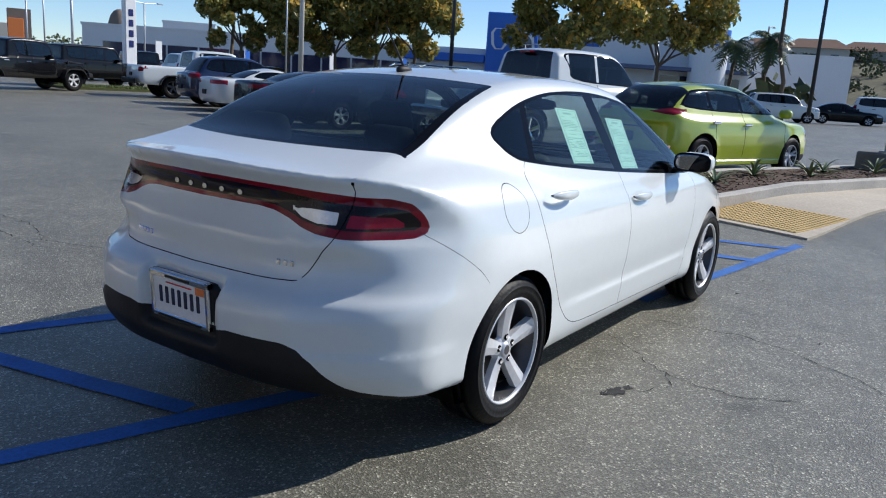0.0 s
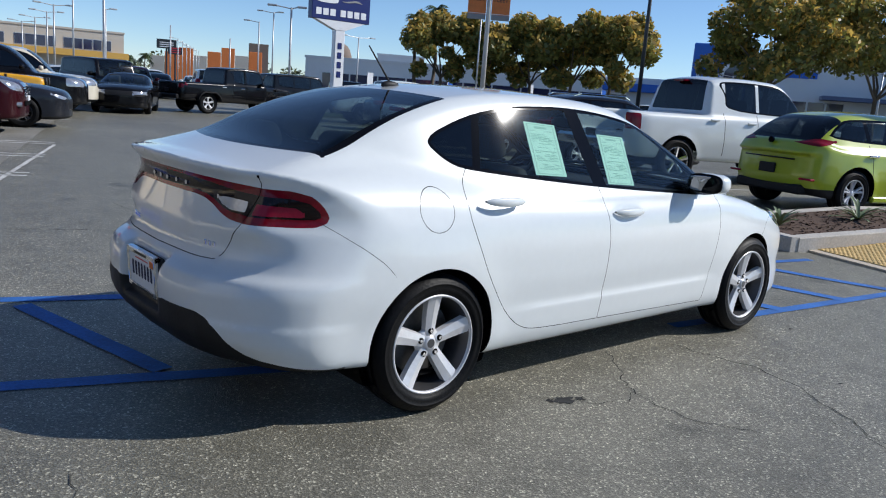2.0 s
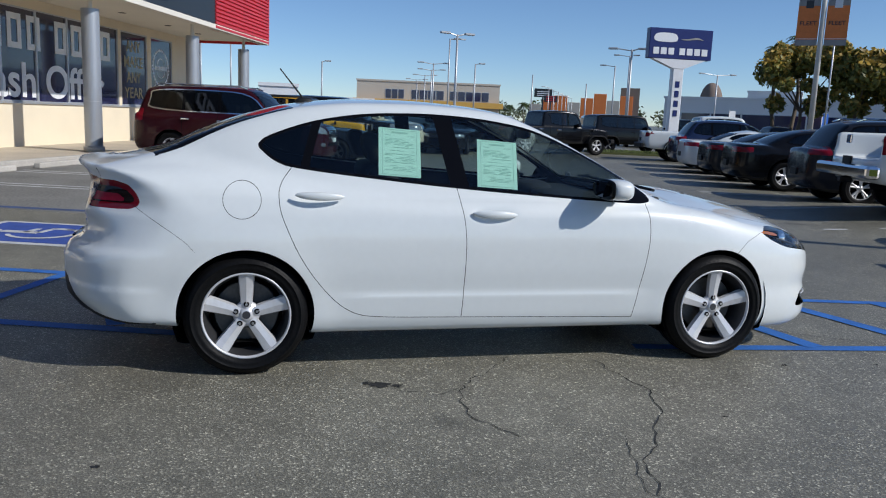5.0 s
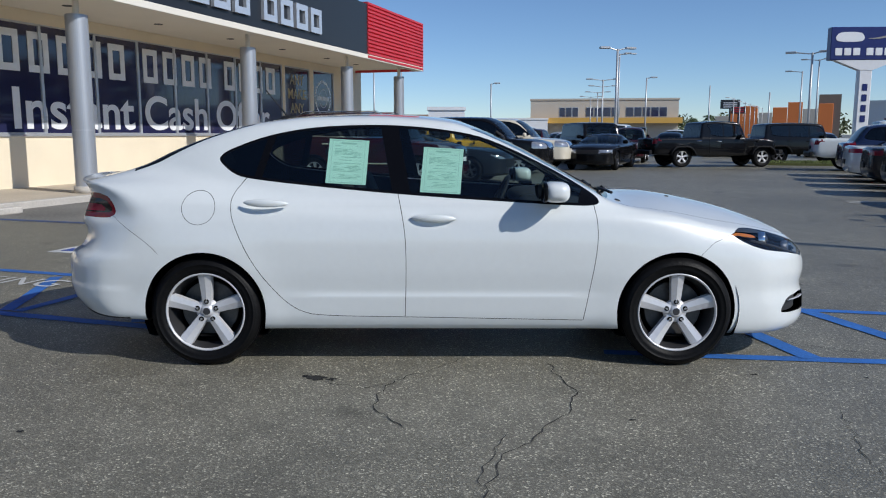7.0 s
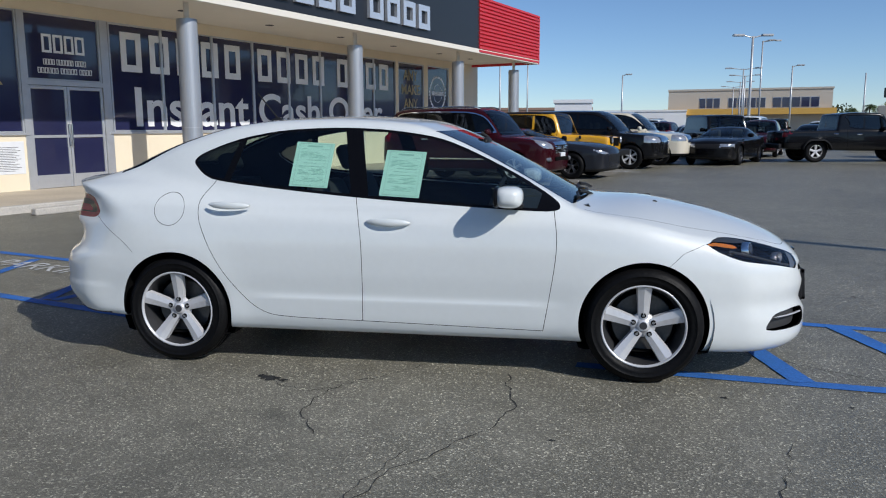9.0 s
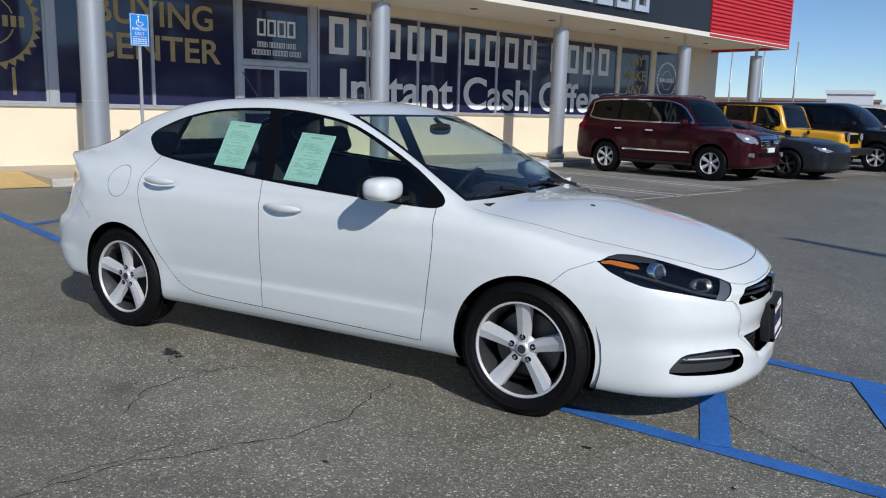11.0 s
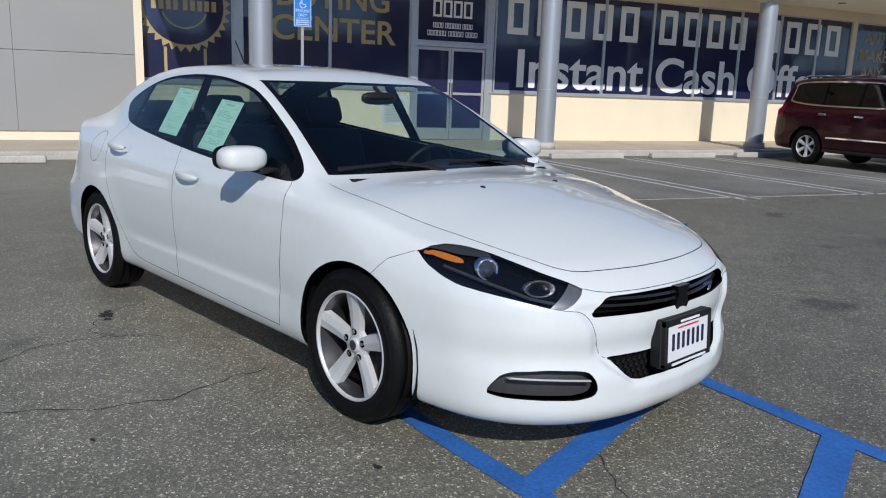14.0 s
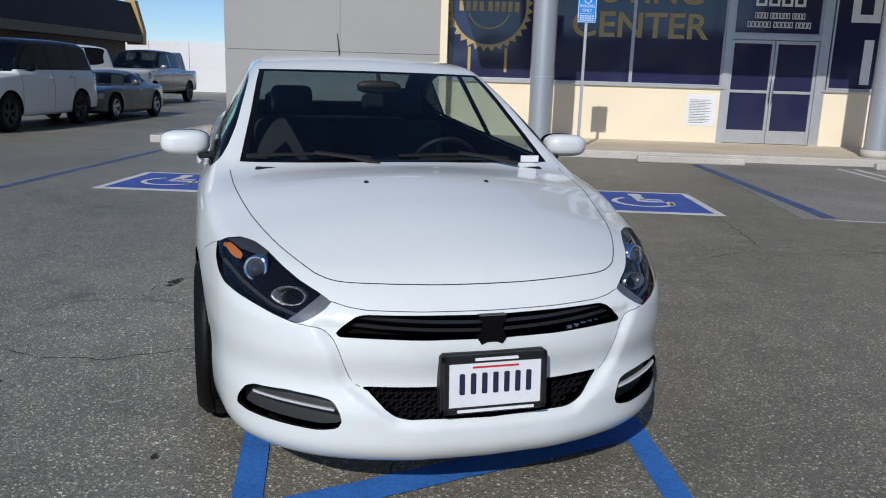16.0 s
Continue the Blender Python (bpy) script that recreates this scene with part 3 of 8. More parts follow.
def crack(pts, w, seed):
    """A wandering crack, a thin strip of uneven width."""
    rng = random.Random(seed)
    P = [Vector((*p, 0)) for p in pts]
    fine = [P[0]]
    for a, b in zip(P[:-1], P[1:]):
        n = max(2, int((b - a).length / 0.045))
        d = (b - a).normalized()
        s = Vector((-d.y, d.x, 0))
        for i in range(n):
            fine.append(a + (b - a) * (i + 1) / n + s * rng.uniform(-0.018, 0.018))
    verts, faces = [], []
    for i, p in enumerate(fine):
        d = (fine[min(i + 1, len(fine) - 1)] - fine[max(i - 1, 0)]).normalized()
        s = Vector((-d.y, d.x, 0)) * w * 0.85 * rng.uniform(0.2, 1.0) * (0.3 if i in (0, len(fine) - 1) else 1)
        verts += [(*(p + s).xy, 0.0035), (*(p - s).xy, 0.0035)]
    for i in range(len(fine) - 1):
        faces.append((2 * i, 2 * i + 1, 2 * i + 3, 2 * i + 2))
    return tagged(part_of("crack", verts, faces, CRACK), "thin dark branching crack in the asphalt", "crack", kind="structure")


crack([(0.14, -0.72), (-0.08, -0.99), (-0.25, -1.16), (-0.34, -1.44), (-0.30, -1.66), (-0.16, -1.84)], 0.0042, 1)
crack([(0.62, -0.84), (0.66, -1.18), (0.71, -1.35), (0.60, -1.66), (0.41, -1.98), (0.27, -2.16), (0.18, -2.44), (0.05, -2.9), (0.12, -3.5)], 0.0054, 2)
crack([(-0.76, 5.2), (-0.73, 4.08), (-0.97, 3.42), (-0.8, 2.9)], 0.0054, 3)
crack([(-2.5, 4.18), (-1.78, 3.89), (-1.08, 3.61), (-1.03, 3.97), (-0.88, 4.3), (-0.6, 4.9)], 0.0066, 4)
crack([(-1.08, 3.61), (-1.12, 3.28), (-1.0, 2.9)], 0.0048, 5)
crack([(1.7, -0.1), (2.21, -0.35), (2.4, -0.49), (2.57, -0.60), (2.9, -0.85)], 0.0036, 6)
crack([(-2.79, -0.64), (-2.83, -0.9), (-2.75, -1.2)], 0.0036, 7)
crack([(-0.74, -1.03), (-0.63, -1.18), (-0.42, -1.3), (-0.27, -1.2)], 0.0036, 8)
crack([(1.95, -1.6), (1.82, -2.02), (1.75, -2.25), (1.8, -2.7)], 0.0036, 9)
crack([(0.30, -1.9), (0.19, -2.23), (0.14, -2.45)], 0.0036, 10)
crack([(-4.5, 12.5), (0.5, 11.0), (4.2, 9.3)], 0.0072, 11)
crack([(2.2, 6.5), (5.5, 4.2), (9.0, 3.0)], 0.0060, 12)


def stain(x, y, r, seed):
    """A small dark oil spot of uneven outline."""
    rng = random.Random(seed)
    verts, n = [(x, y, 0.0032)], 22
    for i in range(n):
        q = 2 * math.pi * i / n
        k = r * rng.uniform(0.35, 1.15)
        verts.append((x + k * 1.5 * math.cos(q), y + k * math.sin(q), 0.0032))
    faces = [(0, 1 + i, 1 + (i + 1) % n) for i in range(n)]
    return tagged(part_of("oil_stain", verts, faces, mat("oil_stain_dark", (0.018, 0.018, 0.018), 0.7, var=0.5, scale=30)), "small dark oil stain on the asphalt", "stain", kind="structure")


for i, (x, y, r) in enumerate(((-0.69, -1.11, 0.045), (-0.60, -1.14, 0.025), (-0.75, -1.08, 0.02), (1.75, -1.05, 0.018), (2.35, -1.1, 0.012), (-1.9, -1.9, 0.014), (0.9, -1.75, 0.012), (3.2, 1.6, 0.02))):
    stain(x, y, r, i)


def slab(name, uv, z0, z1, material, label, category, bevel=0.0):
    """A flat slab over an outline in (u, n), following the swell of the lot."""
    bm = bmesh.new()
    top = [bm.verts.new(at(u, n, z1 + rise(u, n))) for u, n in uv]
    low = [bm.verts.new(at(u, n, z0)) for u, n in uv]
    bm.faces.new(top)
    for i in range(len(uv)):
        j = (i + 1) % len(uv)
        bm.faces.new((top[j], top[i], low[i], low[j]))
    bmesh.ops.recalc_face_normals(bm, faces=bm.faces)
    ob = part(name, bm, material)
    return tagged(ob, label, category, kind="structure")


# planter with its kerb, mulch and agaves, and the ramp before it
def strip(name, edges, top, material, label, category):
    """A paved strip: rows of (n, u0, u1), following the swell of the lot."""
    bm = bmesh.new()
    rows = []
    for n, u0, u1 in edges:
        us_ = [u0 + (u1 - u0) * i / 5 for i in range(6)]
        rows.append([bm.verts.new(at(u0, n, -0.05))] + [bm.verts.new(at(u, n, top + rise(u, n))) for u in us_] + [bm.verts.new(at(u1, n, -0.05))])
    for a, b in zip(rows[:-1], rows[1:]):
        for i in range(7):
            bm.faces.new((a[i], a[i + 1], b[i + 1], b[i]))
    bm.faces.new(rows[0])
    bm.faces.new(rows[-1][::-1])
    bmesh.ops.recalc_face_normals(bm, faces=bm.faces)
    return tagged(part(name, bm, material), label, category, kind="structure")


strip("pavement", [(n, float(np.interp(n, (4.75, 6.5, 9, 16), (0.48, 0.72, 0.9, 1.2))), 1.98) for n in (4.75, 5.0, 5.25, 5.5, 5.75, 6.0, 6.25, 6.5, 6.75, 7.0, 7.3, 8, 9, 12, 16)], 0.030, CONCRETE, "pale concrete landing beside the planter kerb", "pavement")
# two dark bands laid slightly aslant across the landing
for n0 in (10.6, 13.0):
    lot_line("pavement_joint_line", 0.8, n0, 1.95, n0 + 0.35, 0.10, mat("dark_band", (0.20, 0.18, 0.15), 0.9), "dark band across the concrete", 0.036 + rise(1.4, n0))
pad = thing("tactile_pad", "yellow truncated-dome tactile pad at the kerb ramp", "tactile pad", kind="structure")
bm = bmesh.new()
grid = [[[bm.verts.new(at(0.68 + 0.126 * i, 4.88 + 0.116 * j, z + rise(0.68 + 0.126 * i, 4.88 + 0.116 * j))) for j in range(11)] for i in range(11)] for z in (0.040, 0.02)]
for i in range(10):
    for j in range(10):
        bm.faces.new((grid[0][i][j], grid[0][i + 1][j], grid[0][i + 1][j + 1], grid[0][i][j + 1]))
for k in range(10):
    for p, q in (((k, 0), (k + 1, 0)), ((k, 10), (k + 1, 10)), ((0, k), (0, k + 1)), ((10, k), (10, k + 1))):
        bm.faces.new((grid[0][p[0]][p[1]], grid[0][q[0]][q[1]], grid[1][q[0]][q[1]], grid[1][p[0]][p[1]]))
bmesh.ops.recalc_face_normals(bm, faces=bm.faces)
part("pad_plate", bm, YELLOW_PAD, pad)
verts, faces = [], []
for i in range(21):
    for j in range(19):
        u, n = 0.71 + i * 0.06, 4.91 + j * 0.06
        z, o = 0.040 + rise(u, n), len(verts)
        for r, dz in ((0.020, 0.0), (0.012, 0.009)):
            verts += [tuple(at(u + r * math.cos(q * math.pi / 3), n + r * math.sin(q * math.pi / 3), z + dz)) for q in range(6)]
        faces += [(o + q, o + q + 6, o + (q + 1) % 6 + 6, o + (q + 1) % 6) for q in range(6)] + [tuple(range(o + 11, o + 5, -1))]
tagged(part_of("pad_domes", verts, faces, YELLOW_PAD, pad, "", False), kind="stuff")
strip("planter_soil", [(n, 2.05, 3.35) for n in (4.7, 5.1, 5.5, 5.9, 6.3, 6.7, 7.2, 8, 10, 12, 15.8)], 0.145, MULCH, "dark brown bark mulch filling the planter", "soil")


def kerb_run(pts, w, h, label):
    for (u0, n0), (u1, n1) in zip(pts[:-1], pts[1:]):
        steps = max(1, int(max(abs(u1 - u0), abs(n1 - n0)) / 1.2))
        for i in range(steps):
            t0, t1 = i / steps, (i + 1) / steps
            a, b = (u0 + (u1 - u0) * t0, n0 + (n1 - n0) * t0), (u0 + (u1 - u0) * t1, n0 + (n1 - n0) * t1)
            d = Vector((b[0] - a[0], b[1] - a[1]))
            s = Vector((-d.y, d.x)).normalized() * w / 2
            bm = bmesh.new()
            vs = []
            for p in (a, b):
                for q in (-1, 1):
                    for z in (-0.02, h - 0.015, h):
                        k = q * (0.86 if z == h else 1.0)
                        vs.append(bm.verts.new(at(p[0] + s.x * k, p[1] + s.y * k, z + rise(*p))))
            for f in ((0, 1, 7, 6), (1, 2, 8, 7), (2, 5, 11, 8), (5, 4, 10, 11), (4, 3, 9, 10)):
                bm.faces.new([vs[k] for k in f])
            bm.faces.new([vs[k] for k in (0, 3, 4, 5, 2, 1)])
            bm.faces.new([vs[k] for k in (6, 7, 8, 11, 10, 9)])
            bmesh.ops.recalc_face_normals(bm, faces=bm.faces)
            tagged(part("kerb", bm, KERB), label, "kerb", kind="structure")


kerb_run([(2.03, 4.6), (2.03, 16)], 0.16, 0.17, "pale cast concrete planter kerb")
kerb_run([(3.42, 4.6), (3.42, 16)], 0.16, 0.17, "pale cast concrete planter kerb")
kerb_run([(1.96, 4.57), (3.50, 4.57)], 0.16, 0.17, "pale cast concrete planter kerb")


def agave(u, n, r, seed):
    rng = random.Random(seed)
    t = thing("agave", "grey-green spiky agave with cream edges growing in mulch", "plant", facing(u, n, 0.14 + rise(u, n), rng.uniform(0, 360)), "agaves in the planter")
    for i in range(17):
        bm = bmesh.new()
        el, az, L = rng.uniform(0.25, 1.35), i * 2.399, r * rng.uniform(0.8, 1.15)
        rows = []
        for k in range(6):
            q = k / 5
            rr = L * q * math.cos(el * (1 - 0.35 * q))
            zz = L * q * math.sin(el * (1 - 0.35 * q)) - 0.06 * q * q * L * 2
            w = 0.030 * (1 - q) ** 0.6 * (0.5 + q) + 0.001
            d, s = Vector((math.cos(az), math.sin(az), 0)), Vector((-math.sin(az), math.cos(az), 0))
            c = d * rr + Vector((0, 0, zz))
            rows.append([bm.verts.new(c - s * w + Vector((0, 0, w * 0.5))), bm.verts.new(c), bm.verts.new(c + s * w + Vector((0, 0, w * 0.5)))])
        for a, b in zip(rows[:-1], rows[1:]):
            bm.faces.new((a[0], b[0], b[1], a[1]))
            bm.faces.new((a[1], b[1], b[2], a[2]))
        part("leaf", bm, AGAVE, t, shade=True)
    return t


for i, (u, n, r) in enumerate(((2.75, 5.1, 0.36), (2.7, 6.35, 0.40), (2.85, 7.55, 0.38), (2.6, 8.7, 0.42), (2.9, 9.7, 0.36), (2.6, 10.9, 0.40), (2.8, 12.2, 0.38), (2.7, 13.6, 0.4))):
    agave(u, n, r, i)
rng_m = random.Random(8)
bm = bmesh.new()
for i in range(1500):
    u, n = rng_m.uniform(2.12, 3.32), rng_m.uniform(4.7, 12)
    M = Matrix.Translation(at(u, n, 0.148 + rise(u, n))) @ pose(0, 0, 0, rng_m.uniform(-30, 30), rng_m.uniform(-30, 30), rng_m.uniform(0, 360))
    a, b = rng_m.uniform(0.012, 0.035), rng_m.uniform(0.006, 0.014)
    vs = [bm.verts.new(M @ Vector(p)) for p in ((-a, -b, 0), (a, -b * 0.7, 0.004), (a * 0.9, b, 0), (-a * 0.8, b, 0.005))]
    bm.faces.new(vs)
tagged(part("bark_chips", bm, MULCH), "loose bark chips over the planter soil", "mulch", kind="stuff")
pb = thing("pole_base", "square concrete footing with a painted steel light pole", "light pole", facing(2.85, 11.95, rise(2.85, 11.95)))
part("footing", boxed(-0.42, 0.42, -0.42, 0.42, 0.1, 0.46, 0.03), mat("weathered_footing", (0.16, 0.15, 0.135), 0.9, var=0.25, scale=3, bump=0.3), pb)
part("pole", tubed((0, 0, 0.44), (0, 0, 9), 0.11, 0.09, 20), mat("cream_pole", (0.55, 0.53, 0.48), 0.5, var=0.08), pb, shade=True)
part("flange", tubed((0, 0, 0.455), (0, 0, 0.49), 0.19, n=20), POLE_METAL, pb)
# ---- the white sedan ----
def wheel(parent, x, y, z, R, rim, width, style, rim_mat, out, name="wheel", detail=2):
    """A wheel as a part: tyre, rim, brake disc, hub cap, nuts. out: -1 for the right side."""
    w = thing(name, "", "")
    w.parent = parent
    w.matrix_basis = Matrix.Translation((x, y, z)) @ pose(0, 0, 0, 0, 0, 0 if out < 0 else 180)
    h = width / 2
    prof = [(rim - 0.012, -h * 0.72), (rim + 0.008, -h * 0.94), (rim + 0.016, -h * 0.955), (rim + 0.018, -h * 0.985), (rim + (R - rim) * 0.35, -h * 1.0), (rim + (R - rim) * 0.52, -h * 1.0), (rim + (R - rim) * 0.54, -h * 1.025), (rim + (R - rim) * 0.58, -h * 1.025), (rim + (R - rim) * 0.60, -h * 0.99), (rim + (R - rim) * 0.66, -h * 0.985), (R - 0.020, -h * 0.86), (R - 0.004, -h * 0.72),
            (R - 0.004, -h * 0.47), (R - 0.011, -h * 0.46), (R - 0.011, -h * 0.42), (R, -h * 0.41), (R, -h * 0.05), (R - 0.008, -h * 0.04), (R - 0.008, h * 0.04), (R, h * 0.05),
            (R, h * 0.41), (R - 0.010, h * 0.43), (R - 0.004, h * 0.5), (R - 0.004, h * 0.72), (R - 0.020, h * 0.86), (rim + (R - rim) * 0.5, h), (rim - 0.012, h * 0.8)]
    seg = (20, 32, 56)[detail]
    v, f = lathe(prof if detail else prof[::3] + prof[-1:], seg)
    part_of("tyre", v, f, TYRE_RUBBER, w)
    r = rim
    v, f = lathe([(r + 0.004, -h * 0.90), (r, -h * 0.94), (r - 0.006, -h * 0.92), (r - 0.009, -h * 0.80)], seg)
    part_of("rim", v, f, rim_mat, w)
    v, f = lathe([(r - 0.009, -h * 0.80), (r - 0.020, -h * 0.5), (r - 0.032, -h * 0.1), (r - 0.035, h * 0.8)], seg)
    part_of("rim_barrel", v, f, ALLOY_DARK, w)
    v, f = lathe([(0.001, h * 0.05), (r * 0.72, h * 0.05), (r * 0.74, h * 0.12)], 40)
    if detail > 1:
        part_of("brake_disc", v, f, STEEL_DARK, w, shade=False)
    # near-black disc behind the spokes: shade of the wheel's inside set in colour
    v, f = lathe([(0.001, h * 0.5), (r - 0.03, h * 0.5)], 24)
    part_of("wheel_back", v, f, LINER_SHADE, w, shade=False)
    far_bm = bmesh.new()
    n, w0, w1, split = style
    for i in range(n):
        bm = bmesh.new() if detail else far_bm
        old = list(bm.verts)
        for off in ((0,) if not split else (-split, split)):
            rows = []
            for k in range(6 if detail > 1 else 3):
                t = k / (5 if detail > 1 else 2)
                rad = r * 0.16 + (r * 0.955 - r * 0.16) * t
                hw = w0 + (w1 - w0) * t
                yy = -h * (0.62 + 0.20 * t ** 2)
                cx = off * t
                rows.append([bm.verts.new((cx - hw, yy + 0.028, rad)), bm.verts.new((cx - hw * 0.86, yy + 0.004, rad)), bm.verts.new((cx, yy - 0.003, rad)), bm.verts.new((cx + hw * 0.86, yy + 0.004, rad)), bm.verts.new((cx + hw, yy + 0.028, rad))])
            for a, b in zip(rows[:-1], rows[1:]):
                for q in range(4):
                    bm.faces.new((a[q], b[q], b[q + 1], a[q + 1]))
            bm.faces.new(rows[-1][::-1])
        bmesh.ops.transform(bm, matrix=Matrix.Rotation(2 * math.pi * i / n, 4, "Y"), verts=bm.verts[:] if not old else [v for v in bm.verts if v not in old])
        if detail:
            bmesh.ops.recalc_face_normals(bm, faces=bm.faces)
            part("spoke", bm, rim_mat, w, shade=False)
    if detail == 0:
        part("spokes", far_bm, rim_mat, w)
        return w
    v, f = lathe([(0.001, -h * 0.70), (0.026, -h * 0.70), (0.031, -h * 0.66), (0.034, -h * 0.6), (0.062, -h * 0.57), (0.070, -h * 0.40)], 28)
    hub = part_of("hub_cap", v, f, rim_mat, w)
    if detail > 1:
        part("cap_badge", tubed((0, -h * 0.705, 0), (0, -h * 0.69, 0), 0.021, n=20), ALLOY_DARK, hub)
    for i in range(5 if detail > 1 else 0):
        q = 2 * math.pi * i / 5
        cx, cz = 0.056 * math.sin(q), 0.056 * math.cos(q)
        # flat dark disc flush with the spokes stands for the shaded hole
        part("nut_pocket", tubed((cx, -h * 0.60, cz), (cx, -h * 0.645 - 0.0005, cz), 0.0145, n=16), LINER_SHADE, w)
        part("wheel_nut", tubed((cx, -h * 0.60, cz), (cx, -h * 0.69, cz), 0.0095, 0.008, 6), CHROME, w)
    return w


DART = dict(
    deck=[(-2.36, 1.060), (-2.30, 1.078), (-2.1, 1.076), (-1.7, 1.085), (-1.0, 1.04), (0.0, 0.98), (0.8, 0.965), (1.05, 0.962), (1.31, 0.958), (1.69, 0.898), (2.0, 0.810), (2.19, 0.725), (2.34, 0.62)],
    fall=[(-2.3, 0.05), (-1.8, 0.04), (-1.0, 0.05), (0.8, 0.02), (1.1, 0.05), (1.6, 0.115), (2.0, 0.12), (2.3, 0.06)],
    plan=[(-2.4, 0.89), (-1.9, 0.90), (-1.35, 0.912), (-0.5, 0.915), (0.6, 0.915), (1.35, 0.912), (1.8, 0.895), (2.3, 0.87)],
    side=[(0.15, 0.09), (0.22, 0.055), (0.30, 0.030), (0.42, 0.022), (0.58, 0.004), (0.70, 0.0), (0.82, 0.012), (0.92, 0.04), (1.0, 0.075), (1.1, 0.12)],
    roof=[(-2.35, 0.2), (-2.12, 0.88), (-1.98, 1.058), (-1.80, 1.155), (-1.62, 1.248), (-1.35, 1.350), (-1.08, 1.418), (-0.77, 1.452), (-0.43, 1.460), (-0.17, 1.450), (0.05, 1.428), (0.22, 1.375), (1.05, 0.958), (1.3, 0.82), (1.6, 0.62)],
    cab=[(-2.1, 0.62), (-1.7, 0.70), (-1.3, 0.775), (-0.8, 0.812), (0.0, 0.825), (0.6, 0.820), (1.0, 0.79), (1.3, 0.76)],
    blend=[(-2.2, 0.16), (-1.7, 0.13), (-1.2, 0.06), (-0.8, 0.03), (0.8, 0.03), (1.1, 0.05)],
    bottom=[(-2.35, 0.30), (-2.1, 0.28), (-1.75, 0.262), (-1.0, 0.205), (0.9, 0.205), (1.7, 0.17), (2.1, 0.155), (2.34, 0.145)],
    nose=[(0.14, 2.30), (0.25, 2.335), (0.33, 2.335), (0.43, 2.31), (0.52, 2.325), (0.60, 2.315), (0.68, 2.27), (0.80, 2.17), (0.95, 2.1)],
    nose_plan=[(0.0, 0.0), (0.2, 0.010), (0.35, 0.038), (0.5, 0.09), (0.6, 0.148), (0.7, 0.24), (0.8, 0.41), (0.88, 0.74), (0.95, 1.2)],
    tail=[(0.2, -2.19), (0.3, -2.27), (0.40, -2.33), (0.56, -2.338), (0.62, -2.315), (0.67, -2.25), (0.72, -2.222), (0.78, -2.208), (0.86, -2.196), (0.95, -2.190), (1.0, -2.208), (1.05, -2.258), (1.12, -2.31)],
    tail_plan=[(0.0, 0.0), (0.3, 0.018), (0.5, 0.07), (0.62, 0.145), (0.72, 0.22), (0.80, 0.31), (0.87, 0.45), (0.93, 0.7)],
    belt=1.0, tumble=0.52, crown=0.032, k_roof=0.055, wheels=(-1.3515, 1.3515), arch=0.346, arch_z=0.322, flare=0.008, flare_width=0.10, k_top=0.10, k_nose=0.085, k_tail=0.024)
DLO = rounded([(-1.325, 1.205), (-1.225, 1.112), (-1.12, 1.072), (-0.26, 0.990), (0.79, 0.925), (0.905, 0.935), (0.885, 0.985), (0.66, 1.122), (0.40, 1.25), (0.2, 1.328), (-0.1, 1.372), (-0.40, 1.386), (-0.75, 1.372), (-1.04, 1.318)], 2)
HEAD = eased([(0.814, 0.762), (0.780, 0.781), (0.735, 0.790), (0.690, 0.786), (0.652, 0.771), (0.614, 0.745), (0.568, 0.717), (0.520, 0.695), (0.478, 0.671), (0.50, 0.651), (0.54, 0.626), (0.585, 0.605), (0.645, 0.621), (0.70, 0.638), (0.757, 0.654), (0.795, 0.668), (0.812, 0.690), (0.820, 0.725)], 0.008)
TAIL = eased([(-0.2, 1.012), (0.14, 1.012), (0.41, 1.007), (0.68, 0.995), (0.78, 0.991), (0.925, 0.990), (1.039, 0.973), (1.10, 0.939), (1.139, 0.895), (1.129, 0.871), (1.063, 0.852), (0.962, 0.848), (0.82, 0.848), (0.68, 0.849), (0.575, 0.856), (0.505, 0.872), (0.445, 0.898), (0.375, 0.918), (0.30, 0.925), (-0.2, 0.925)], 0.012)
GRILLE = eased([(-0.2, 0.637), (0.0, 0.637), (0.2, 0.640), (0.39, 0.642), (0.415, 0.636), (0.440, 0.618), (0.478, 0.580), (0.47, 0.573), (0.38, 0.572), (0.2, 0.567), (0.0, 0.565), (-0.2, 0.565)], 0.008)
LOW_GRILLE = eased([(-0.2, 0.412), (0.1, 0.413), (0.30, 0.415), (0.392, 0.416), (0.355, 0.378), (0.325, 0.345), (0.295, 0.325), (0.26, 0.318), (0.0, 0.313), (-0.2, 0.313)], 0.008)
FOG = eased([(0.768, 0.295), (0.757, 0.332), (0.738, 0.366), (0.712, 0.381), (0.62, 0.391), (0.53, 0.386), (0.488, 0.378), (0.472, 0.358), (0.462, 0.332), (0.458, 0.305), (0.475, 0.288), (0.53, 0.279), (0.65, 0.283), (0.735, 0.285)], 0.012)


